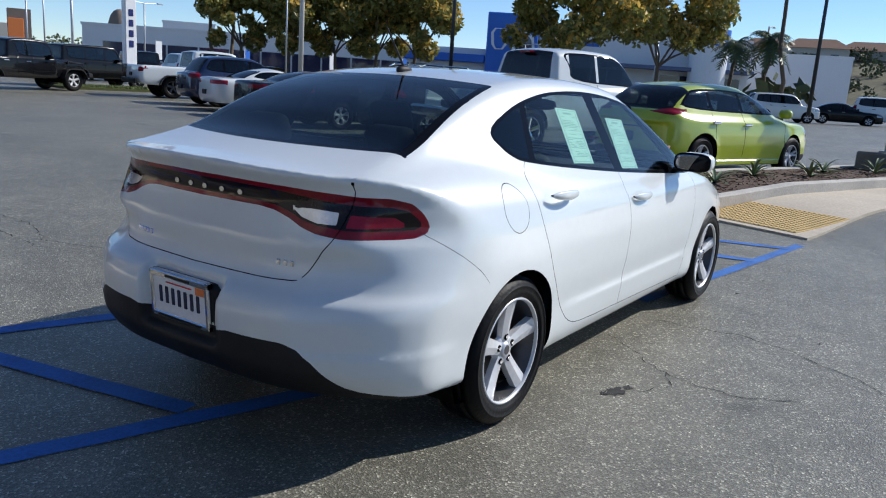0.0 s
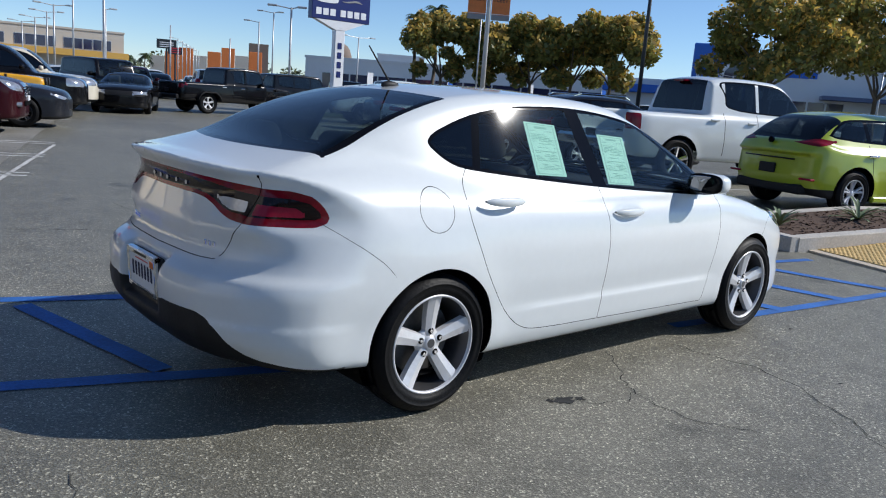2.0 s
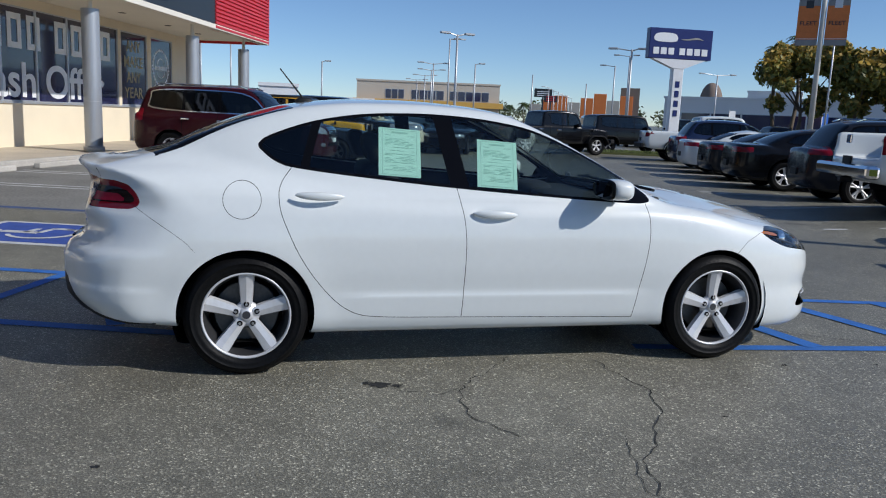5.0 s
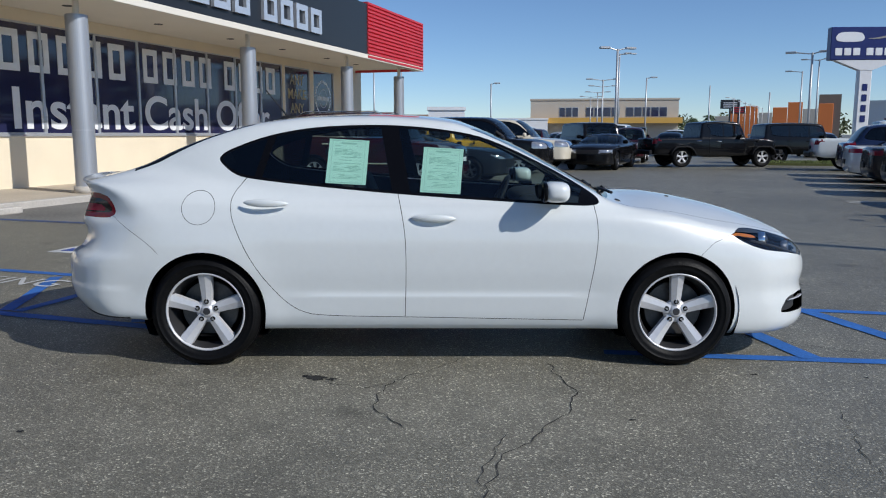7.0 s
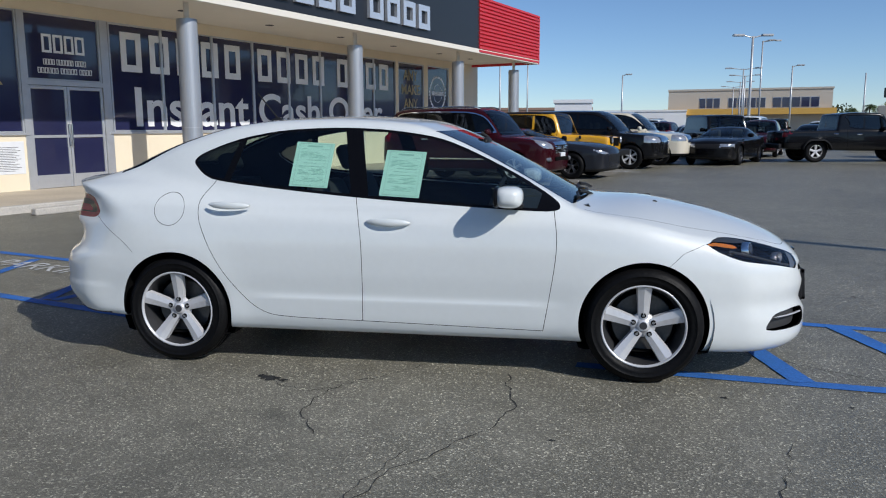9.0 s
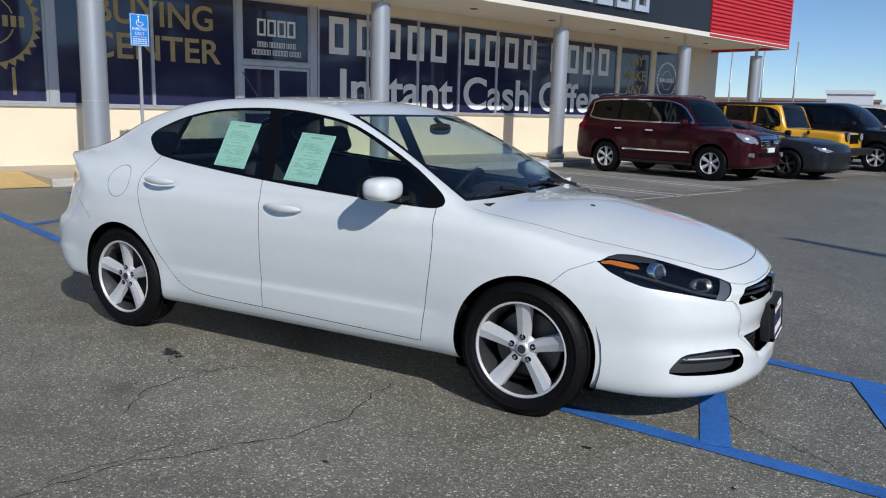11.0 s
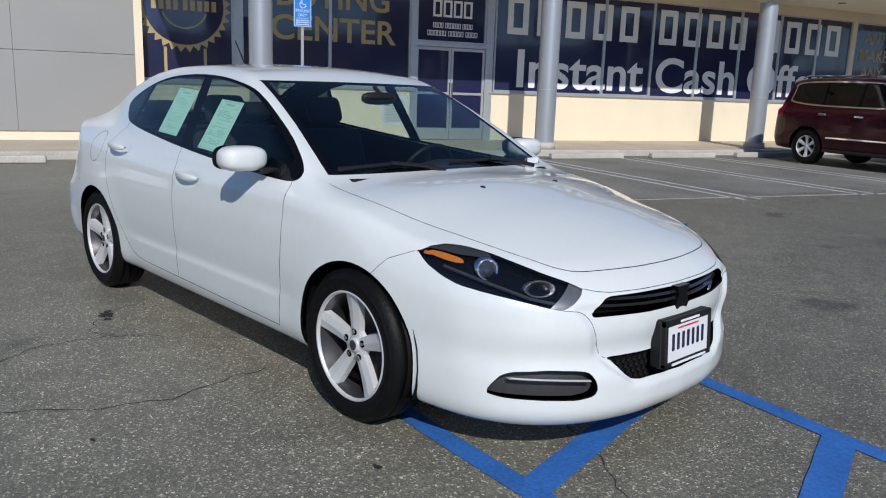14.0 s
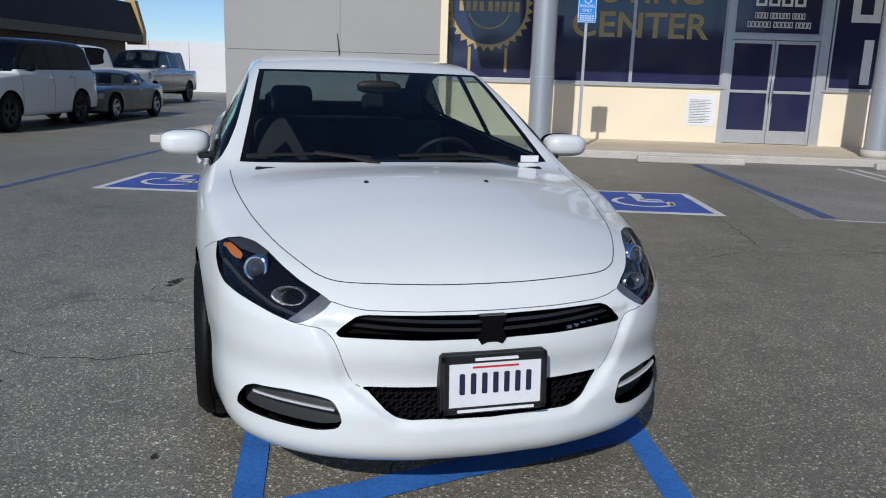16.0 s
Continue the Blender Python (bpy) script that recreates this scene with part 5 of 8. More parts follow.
        part("fog_blade", bm, ALLOY, fo)
    # dark liner just under the skin closes the joints
    e = 0.004
    F = body_field(DART)
    keep = ~(opening | glassy["dlo"] | glassy["screen"] | glassy["back"] | glassy["head"] | glassy["fog"] | glassy["grille"] | glassy["low_grille"])
    v, f = pick(V, fs, keep)
    g = np.stack([(F(v + e * np.eye(3)[c]) - F(v - e * np.eye(3)[c])) / (2 * e) for c in range(3)], -1)
    g /= np.linalg.norm(g, axis=1)[:, None]
    part_of("inner_panel", v - g * 0.012, f, LINER_SHADE, car)
    for cx in (-1.3515, 1.3515):
        for s in (-1, 1):
            v, f = lathe([(0.372, 0.0), (0.372, 0.34), (0.001, 0.34)], 32)
            v = [(p + cx, s * (0.85 - q), r + 0.322) for p, q, r in v]
            v = [(p, q, max(r, 0.17)) for p, q, r in v]
            part_of("wheel_well", v, f, LINER_SHADE, car)
            wheel(car, cx, s * 0.795, 0.319, 0.319, 0.224, 0.215, (5, 0.029, 0.044, 0), ALLOY, s)
    return car



def sedan_fittings(car):
    for s in (-1, 1):
        mir = part("door_mirror", blob(0.630, s * 0.955, 1.015, 0.076, 0.110, 0.057, 3.0, 28), WHITE_PAINT, car, shade=True)
        part("mirror_bezel", blob(0.566, s * 0.955, 1.015, 0.016, 0.1095, 0.0565, 3.2, 28), BLACK_GLOSS, mir, shade=True)
        M = Matrix.Translation((0.5515, s * 0.955, 1.016)) @ pose(0, 0, 0, 0, -8, s * -14)
        part("mirror_glass", blob(0, 0, 0, 0.004, 0.094, 0.045, 4, 20), MIRROR, mir, shade=True).matrix_basis = M
        part("mirror_arm", boxed(0.60, 0.70, min(s * 0.80, s * 0.90), max(s * 0.80, s * 0.90), 0.948, 0.972, 0.008), BLACK_PLASTIC, mir)
        # seats
        st = part("front_seat", boxed(-0.38, 0.14, s * 0.36 - 0.24, s * 0.36 + 0.24, 0.40, 0.58, 0.06, seg=3), INTERIOR, car, shade=True)
        M = Matrix.Translation((-0.38, s * 0.36, 0.52)) @ pose(0, 0, 0, 0, -22, 0)
        part("seat_back", boxed(-0.07, 0.07, -0.24, 0.24, 0.0, 0.58, 0.06, M, 3), INTERIOR, st, shade=True)
        part("headrest", boxed(-0.05, 0.05, -0.13, 0.13, 0.62, 0.80, 0.045, M, 3), INTERIOR, st, shade=True)
        M = Matrix.Translation((-1.30, s * 0.36, 0.60)) @ pose(0, 0, 0, 0, -25, 0)
        part("headrest", boxed(-0.05, 0.05, -0.12, 0.12, 0.52, 0.66, 0.045, M, 3), INTERIOR, car, shade=True)
    M = Matrix.Translation((-1.28, 0, 0.50)) @ pose(0, 0, 0, 0, -25, 0)
    rs = part("rear_seat", boxed(-1.30, -0.78, -0.64, 0.64, 0.38, 0.56, 0.06, seg=3), INTERIOR, car, shade=True)
    part("seat_back", boxed(-0.08, 0.08, -0.64, 0.64, 0.0, 0.56, 0.06, M, 3), INTERIOR, rs, shade=True)
    part("parcel_shelf", boxed(-1.85, -1.42, -0.60, 0.60, 0.98, 1.02, 0.01), INTERIOR, car)
    part("cabin_floor", boxed(-1.9, 1.0, -0.72, 0.72, 0.26, 0.34, 0.02), INTERIOR, car)
    part("dashboard", boxed(0.52, 1.02, -0.70, 0.70, 0.62, 0.915, 0.07, seg=3), INTERIOR, car, shade=True)
    part("instrument_hood", blob(0.60, 0.36, 0.90, 0.13, 0.20, 0.06), INTERIOR, car, shade=True)
    part("centre_console", boxed(-0.30, 0.62, -0.11, 0.11, 0.34, 0.60, 0.04, seg=2), INTERIOR, car, shade=True)
    bm = bmesh.new()
    M = Matrix.Translation((0.40, 0.36, 0.86)) @ pose(0, 0, 0, 0, -65, 0)
    ring = [M @ Vector((0.185 * math.cos(q), 0.185 * math.sin(q), 0)) for q in np.linspace(0, 2 * math.pi, 33)]
    for a, b in zip(ring[:-1], ring[1:]):
        tube(bm, a, b, 0.014, n=8)
    for q in (math.pi, 1.9 * math.pi, 0.1 * math.pi + math.pi / 2 * 3):
        tube(bm, M @ Vector((0, 0, -0.02)), M @ Vector((0.17 * math.cos(q), 0.17 * math.sin(q), 0)), 0.018, n=6)
    tube(bm, M @ Vector((0, 0, -0.02)), M @ Vector((0, 0, -0.25)), 0.035, n=8)
    part("steering_wheel", bm, BLACK_PLASTIC, car)
    im = part("inner_mirror", blob(0.40, 0.0, 1.285, 0.022, 0.115, 0.034, 3.0), BLACK_PLASTIC, car, shade=True)
    part("mirror_stem", tubed((0.41, 0, 1.31), (0.36, 0, 1.345), 0.012), BLACK_PLASTIC, im)
    # cowl, wipers, washer jets, aerial
    part("cowl_panel", boxed(0.94, 1.06, -0.66, 0.66, 0.925, 0.948, 0.01), BLACK_PLASTIC, car)
    for s0, s1 in ((-0.69, -0.10), (-0.02, 0.55)):
        pts = [(1.02, s1 - 0.05, 0.985), (0.985, (s0 + s1) / 2, 0.998), (0.995, s0, 0.992)]
        wp = part("wiper", ribbon(pts, 0.009), BLACK_PLASTIC, car)
        part("wiper_arm", ribbon([(1.07, s1 - 0.02, 0.965), (1.035, s1 - 0.14, 0.99), (0.995, (s0 + s1) / 2, 1.005)], 0.011), BLACK_PLASTIC, wp)
    for yy in (-0.246, 0.250):
        part("washer_jet", blob(1.443, yy, 0.934, 0.016, 0.010, 0.008, 2.2, 10), BLACK_PLASTIC, car, shade=True)
    ae = part("aerial_base", blob(-1.02, 0, 1.43, 0.055, 0.022, 0.022, 2.2), BLACK_PLASTIC, car, shade=True)
    part("aerial_rod", tubed((-1.02, 0, 1.44), (-1.165, 0, 1.618), 0.006, 0.0035, 8), BLACK_PLASTIC, ae)
    # sale sheets inside the windows
    for x0, z0, x1, z1 in ((-0.552, 1.045, -0.539, 1.296), (-0.008, 0.995, 0.014, 1.248)):
        y0, y1 = 0.825 - 0.52 * (z0 - 1) - 0.03, 0.825 - 0.52 * (z1 - 1) - 0.036
        base = Vector((x0, -y0, z0))
        up = Vector((x1, -y1, z1)) - base
        side = Vector((1, 0, -0.055)).normalized()
        nrm = side.cross(up).normalized()
        M = Matrix((( side.x, up.normalized().x, nrm.x, base.x), (side.y, up.normalized().y, nrm.y, base.y), (side.z, up.normalized().z, nrm.z, base.z), (0, 0, 0, 1)))
        H = up.length
        sh = part("window_sheet", boxed(-0.116, 0.116, 0, H, -0.0008, 0.0008, 0, M), PAPER, car, "pale green printed sale sheet taped inside the window")
        bm = bmesh.new()
        rng = random.Random(5)
        for a0, b0, a1, b1 in ((-0.096, 0.008, 0.096, 0.010), (-0.096, H - 0.010, 0.096, H - 0.008), (-0.096, 0.008, -0.094, H - 0.008), (0.094, 0.008, 0.096, H - 0.008)):
            box(bm, a0, a1, b0, b1, 0.001, 0.002, 0, M)
        box(bm, -0.045, 0.045, H - 0.030, H - 0.020, 0.001, 0.002, 0, M)
        yy = H - 0.045
        while yy > 0.03:
            q = -0.08
            while q < 0.07:
                w = rng.uniform(0.01, 0.045)
                if rng.random() < 0.75:
                    box(bm, q, min(0.082, q + w), yy, yy + 0.0035, 0.001, 0.002, 0, M)
                q += w + 0.006
            yy -= 0.0085 if rng.random() < 0.8 else 0.02
        part("printed_lines", bm, PAPER_INK, sh)
    part("dash_sticker", boxed(0.985, 0.988, 0.575, 0.665, 0.965, 0.995, 0, Matrix.Translation((0.0, 0, 0.0))), SIGN_WHITE, car)
    # number plates with frames; the characters are plain bars
    for xx, s, zc, fm, lab in ((2.338, 1, 0.437, BLACK_PLASTIC, "white plate in a black frame"), (-2.306, -1, 0.540, CHROME, "white plate in a chrome frame")):
        pl = part("number_plate", boxed(-0.152, 0.152, -0.076, 0.076, -0.002, 0.002, 0.004), SIGN_WHITE, car, lab)
        pl.matrix_basis = Matrix.Translation((xx, 0.004, zc)) @ pose(0, 0, 0, 90 - 4 * s, 0, 90 * s)
        bm = bmesh.new()
        for a0, b0, a1, b1 in ((-0.168, -0.093, 0.168, -0.072), (-0.168, 0.066, 0.168, 0.092), (-0.168, -0.093, -0.150, 0.092), (0.150, -0.093, 0.168, 0.092)):
            box(bm, a0, a1, b0, b1, -0.022, 0.008, 0.004)
        part("plate_frame", bm, fm, pl)
        part("plate_bracket", boxed(-0.172, 0.172, -0.096, 0.094, -0.065, -0.006, 0.01), BLACK_PLASTIC, pl) if s > 0 else part("plate_bracket", boxed(-0.19, 0.20, -0.125, 0.088, -0.045, -0.012, 0.02), BLACK_PLASTIC, pl)
        for i in range(7):
            cx = -0.108 + i * 0.036
            part("plate_bar", boxed(cx - 0.0085, cx + 0.0085, -0.032, 0.034, 0.001, 0.0035, 0.003), mat("navy_plate_ink", (0.012, 0.014, 0.05), 0.6), pl)
        part("plate_script_bar", boxed(-0.075, 0.075, 0.049, 0.055, 0.001, 0.003), RED_PANEL, pl)
        part("frame_bar", boxed(-0.125, 0.125, -0.087, -0.078, 0.008, 0.0095, 0.002), SIGN_WHITE if s > 0 else BLACK_PLASTIC, pl)
        part("frame_bar", boxed(-0.07, 0.07, 0.074, 0.083, 0.008, 0.0095, 0.002), SIGN_WHITE if s > 0 else BLACK_PLASTIC, pl)
        if s < 0:
            part("plate_sticker", boxed(0.095, 0.145, 0.036, 0.064, 0.001, 0.003), ORANGE, pl)
    for y0, y1, z0 in ((0.29, 0.41, 0.738), (-0.462, -0.383, 0.741)):
        bm = bmesh.new()
        n = 5 if y0 > 0 else 3
        for i in range(n):
            w = (y1 - y0) / n
            xx = max(skin_x(y0 + w * i + 0.003, z0, -1), skin_x(y0 + w * (i + 1) - 0.003, z0, -1))
            box(bm, xx - 0.006, xx + 0.01, y0 + w * i + 0.003, y0 + w * (i + 1) - 0.003, z0 - 0.011, z0 + 0.011, 0.003)
        part("trunk_badge", bm, CHROME, car)


dart = sedan()
sedan_fittings(dart)

# ---- dealership building ----
WALL_N, COL_N, KERB_N, FASC_N = -12.7, -10.25, -9.75, -9.6


def lot_box(u0, u1, n0, n1, z0, z1, bevel=0.0):
    """A box given in u, n, z, in world place."""
    return boxed(u0, u1, -n1, -n0, z0, z1, bevel, LOT)


def lay(u, n, z):
    """A pose on the facade: x along it, y up, facing the lot."""
    return LOT @ Matrix.Translation((u, -n, z)) @ pose(0, 0, 0, 90, 0, 0)


def struct(name, bm, material, label, category, shade=False):
    return tagged(part(name, bm, material, None, "", shade), label, category, kind="structure")


def pane_unit(name, u0, u1, z0, z1, label, bar=0.05, film=None, depth=0.09):
    """A framed pane set in the wall: frame bars, sheet and sill."""
    w = thing(name, label, "window", kind="structure")
    for nm, a, b, c, d in (("frame_bar", u0, u0 + bar, z0, z1), ("frame_bar", u1 - bar, u1, z0, z1), ("frame_bar", u0 + bar, u1 - bar, z0, z0 + bar), ("frame_bar", u0 + bar, u1 - bar, z1 - bar, z1)):
        part(nm, lot_box(a, b, WALL_N - depth, WALL_N - 0.005, c, d, 0.006), ALUMINIUM, w)
    part("pane", lot_box(u0 + bar, u1 - bar, WALL_N - 0.06, WALL_N - 0.05, z0 + bar, z1 - bar), film or NAVY_FILM, w)
    return w


def letter_blocks(parent, name, words, u0, u1, z0, z1, n, material, thick=0.012, gap=0.16):
    """A brand name drawn as plain blocks: one block for each character, no letters."""
    total = sum(words) + 0.55 * (len(words) - 1)
    k = (u1 - u0) / total
    u = u0
    for w in words:
        for i in range(w):
            a, b, t = u + k * gap / 2, u + k * (1 - gap / 2), k * 0.19
            bm = lot_box(a, b, n, n + thick, z0, z0 + t)
            for q in ((a, b, z1 - t, z1), (a, a + t, z0 + t, z1 - t), (b - t, b, z0 + t, z1 - t)):
                tmp = bpy.data.meshes.new("bar")
                bar = lot_box(q[0], q[1], n, n + thick, q[2], q[3])
                bar.to_mesh(tmp)
                bar.free()
                bm.from_mesh(tmp)
                bpy.data.meshes.remove(tmp)
            part(name, bm, material, parent)
            u += k
        u += 0.55 * k


def seal(parent, uc, zc, r, n, material):
    """A toothed round seal in plain shapes."""
    pts = []
    for i in range(64):
        q = 2 * math.pi * i / 64
        k = r * (1.0 if i % 2 else 0.88)
        pts.append((k * math.cos(q), k * math.sin(q)))
    M = LOT @ Matrix.Translation((uc, -n, zc))
    for nm, f, y0, mm in (("seal_rim", 1.0, 0.004, material), ("seal_disc", 0.84, 0.006, NAVY_FILM)):
        o = pts if f == 1.0 else [(r * f * math.cos(2 * math.pi * i / 48), r * f * math.sin(2 * math.pi * i / 48)) for i in range(48)]
        bm = prism(o, -y0, 0.0)
        bmesh.ops.transform(bm, matrix=M, verts=bm.verts)
        part(nm, bm, mm, parent)
    bm = bmesh.new()
    qs = np.linspace(0, 2 * math.pi, 41)
    for q0, q1 in zip(qs[:-1], qs[1:]):
        if abs(math.sin((q0 + q1) / 2)) < 0.35:
            continue
        vs = [bm.verts.new((r * f * math.cos(q), -0.009, r * f * math.sin(q))) for q, f in ((q0, 0.50), (q1, 0.50), (q1, 0.47), (q0, 0.47))]
        bm.faces.new(vs)
    bmesh.ops.transform(bm, matrix=M, verts=bm.verts)
    part("seal_ring", bm, material, parent)
    for i in range(9):
        du = (-0.68 + i * 0.151 + (0.05 if i > 3 else 0)) * r
        part("seal_bar", lot_box(uc + du, uc + du + 0.10 * r, n, n + 0.010, zc - 0.11 * r, zc + 0.11 * r, 0.003), material, parent)
    for s in (-1, 1):
        part("seal_ribbon", lot_box(uc + s * 0.42 * r - 0.03, uc + s * 0.42 * r + 0.03, n, n + 0.006, zc - 1.45 * r, zc - 0.9 * r), material, parent)


def dealership():
    H = 4.05
    struct("wall_base", lot_box(-0.2, 5.86, -12.95, WALL_N, 0.0, 1.26), STUCCO, "cream stucco wall under the windows", "wall")
    struct("wall_base", lot_box(7.86, 25.0, -12.95, WALL_N, 0.0, 1.26), STUCCO, "cream stucco wall under the windows", "wall")
    struct("wall_end", lot_box(25.0, 27.4, -12.95, WALL_N, 0.0, H), STUCCO, "plain cream stucco end wall", "wall")
    struct("wall_head", lot_box(-0.2, 25.0, -12.95, WALL_N - 0.01, 3.78, H), STUCCO, "cream stucco band over the windows", "wall")
    struct("wall_core", lot_box(-0.2, 27.4, -32, -12.96, 0.0, 5.4), STUCCO, "plain back of the dealership building", "wall")
    struct("window_sill", lot_box(-0.2, 5.86, WALL_N - 0.02, WALL_N + 0.05, 1.26, 1.31, 0.008), ALUMINIUM, "long grey metal window sill", "sill")
    struct("window_sill", lot_box(7.86, 25.0, WALL_N - 0.02, WALL_N + 0.05, 1.26, 1.31, 0.008), ALUMINIUM, "long grey metal window sill", "sill")
    # filmed windows
    w = pane_unit("window_1", -0.18, 1.78, 1.31, 3.78, "navy filmed window with a gold toothed seal")
    seal(w, 0.80, 2.82, 0.93, WALL_N - 0.05, LETTER_GOLD)
    struct("mullion_post", lot_box(1.78, 1.94, -12.9, WALL_N + 0.01, 1.31, 3.78), ALUMINIUM, "grey metal window post", "mullion")
    w = pane_unit("window_2", 1.94, 3.86, 1.31, 3.78, "navy filmed window with half of a gold phrase", 0.035)
    w2 = pane_unit("window_3", 3.86, 5.78, 1.31, 3.78, "navy filmed window with half of a gold phrase and a faint truck", 0.035)
    lettering("buying", "BUYING", 0.72, LETTER_GOLD, w, lay(3.97, WALL_N - 0.042, 2.98), width=2.55)
    lettering("center", "CENTER", 0.72, LETTER_GOLD, w2, lay(3.97, WALL_N - 0.042, 2.28), width=2.85)
    struct("mullion_post", lot_box(5.78, 5.92, -12.9, WALL_N + 0.02, 0.13, 3.78), ALUMINIUM, "grey metal door post", "mullion")
    struct("mullion_post", lot_box(7.74, 7.94, -12.9, WALL_N + 0.02, 0.13, 3.78), ALUMINIUM, "grey metal door post", "mullion")
    w = pane_unit("window_4", 5.92, 7.74, 2.40, 3.78, "navy panel over the doors with white bars", 0.04)
    letter_blocks(w, "bar", [4], 6.32, 7.38, 2.98, 3.36, WALL_N - 0.048, LETTER_WHITE)
    letter_blocks(w, "bar", [4, 6, 4], 6.34, 7.38, 2.73, 2.85, WALL_N - 0.048, LETTER_WHITE)
    letter_blocks(w, "bar", [6, 5, 4], 6.20, 7.52, 2.55, 2.67, WALL_N - 0.048, LETTER_WHITE)
    struct("door_head", lot_box(5.92, 7.74, -12.9, WALL_N + 0.015, 2.30, 2.40), ALUMINIUM, "grey metal bar over the doors", "trim")
    for i, (a, b) in enumerate(((5.92, 6.83), (6.83, 7.74))):
        d = thing("door_%d" % (i + 1), "grey metal door with two dark glass panes, closed", "door", kind="structure")
        for x0, x1, z0, z1 in ((a + 0.005, a + 0.065, 0.14, 2.29), (b - 0.065, b - 0.005, 0.14, 2.29), (a + 0.065, b - 0.065, 2.22, 2.29), (a + 0.065, b - 0.065, 1.20, 1.26), (a + 0.065, b - 0.065, 0.14, 0.42)):
            part("door_rail", lot_box(x0, x1, WALL_N - 0.06, WALL_N - 0.01, z0, z1, 0.005), ALUMINIUM, d)
        for z0, z1 in ((0.42, 1.20), (1.26, 2.22)):
            part("door_pane", lot_box(a + 0.065, b - 0.065, WALL_N - 0.045, WALL_N - 0.035, z0, z1), NAVY_FILM, d)
        hx = b - 0.05 if i == 0 else a + 0.02
        part("door_handle", lot_box(hx, hx + 0.03, WALL_N - 0.01, WALL_N + 0.045, 1.0, 1.5, 0.01), CHROME, d)
    us = [7.98, 9.52, 11.22, 12.80, 14.34, 15.92, 17.45, 19.01, 20.45]
    big = []
    for i, (a, b) in enumerate(zip(us[:-1], us[1:])):
        big.append(pane_unit("window_%d" % (i + 5), a, b, 1.31, 3.78, "navy filmed window with part of a large white sign", 0.03 if i % 2 else 0.045))
    letter_blocks(big[3], "sign_block", [5, 4, 4], 8.2, 20.1, 2.70, 3.60, WALL_N - 0.045, LETTER_WHITE, 0.012, 0.3)
    lettering("offer_words", "Instant Cash Offer", 1.28, LETTER_WHITE, big[4], lay(14.05, WALL_N - 0.04, 1.46), width=10.9)
    w = pane_unit("window_13", 20.62, 22.56, 1.31, 3.78, "narrow navy window with pale gold words", 0.05)
    for t, z in (("ANY", 3.14), ("MAKE", 2.62), ("ANY", 2.10), ("YEAR", 1.58)):
        lettering("words", t, 0.52, LETTER_GOLD, w, lay(21.6, WALL_N - 0.045, z), width=1.05 if t == "ANY" else 1.35)
    w = pane_unit("window_14", 22.84, 24.66, 1.31, 3.78, "narrow navy window with a pale toothed seal", 0.05)
    seal(w, 23.75, 2.72, 0.72, WALL_N - 0.05, LETTER_WHITE)
    for a, b in ((20.45, 20.62), (22.56, 22.84), (24.66, 25.0)):
        struct("mullion_post", lot_box(a, b, -12.9, WALL_N + 0.01, 1.31, 3.78), STUCCO, "cream stucco pier between windows", "pier")
    nt = thing("wall_notice", "white printed notice sheet fixed to the wall", "notice")
    part("sheet", lot_box(5.09, 5.72, WALL_N, WALL_N + 0.008, 0.48, 1.14), SIGN_WHITE, nt)
    bm = bmesh.new()
    for i in range(15):
        box(bm, 5.16, 5.16 + 0.47 * (0.7 + 0.3 * ((i * 7) % 5) / 4), 12.689, 12.692, 0.54 + i * 0.034, 0.548 + i * 0.034)
    bmesh.ops.transform(bm, matrix=LOT, verts=bm.verts)
    part("print_bars", bm, INTERIOR_GREY, nt)
    # grey panelled block
    for i, (a, b) in enumerate(((-4.75, -2.3), (-2.297, -0.2))):
        for z0, z1 in ((0.30, 1.778), (1.784, 4.1), (4.106, 6.4)):
            ob = struct("wall_panel", lot_box(a, b, -12.6, -12.3 + 0.0, z0, z1, 0.004), GREY_PANEL, "smooth grey metal wall panel with fine joints", "wall panel")
    struct("wall_foot", lot_box(-4.72, -0.22, -12.6, -12.33, 0.1, 0.30), STUCCO, "cream plinth under the grey panels", "plinth")
    struct("wall_core", lot_box(-4.7, -0.21, -31, -12.45, 0.0, 6.35), GREY_PANEL, "grey back of the panelled block", "wall")
    struct("wall_return", lot_box(-0.2, -0.05, -12.7, -12.3, 0.13, 4.05), STUCCO, "cream return beside the grey block", "wall")
    # canopy
    struct("ceiling", lot_box(-0.2, 26.8, -12.7, FASC_N - 0.02, H, H + 0.08), SOFFIT, "plain cream canopy soffit", "ceiling")
    struct("canopy_roof", lot_box(-0.2, 26.8, -12.9, FASC_N - 0.3, 5.7, 5.8), GREY_PANEL, "flat canopy roof", "roof")
    struct("fascia_edge", lot_box(-0.2, 26.8, FASC_N - 0.32, FASC_N + 0.015, 3.95, 4.10, 0.006), SOFFIT, "cream edge strip under the fascia", "trim")
    fa = struct("fascia", lot_box(-0.2, 21.0, FASC_N - 0.3, FASC_N, 4.10, 5.82), BLACK_PANEL, "matt black sign fascia over the columns", "fascia")
    letter_blocks(fa, "sign_block", [6, 5, 4], 3.0, 17.4, 4.34, 5.05, FASC_N, LETTER_CHROME, 0.09, 0.22)
    fr = struct("fascia_core", lot_box(21.0, 26.8, FASC_N - 0.3, FASC_N - 0.02, 3.95, 5.9), RED_PANEL, "red metal fascia core", "fascia")
    for i in range(15):
        z = 3.97 + i * 0.13
        bm = bmesh.new()
        pr = [(FASC_N - 0.02, z), (FASC_N + 0.035, z + 0.025), (FASC_N + 0.035, z + 0.095), (FASC_N - 0.02, z + 0.12)]
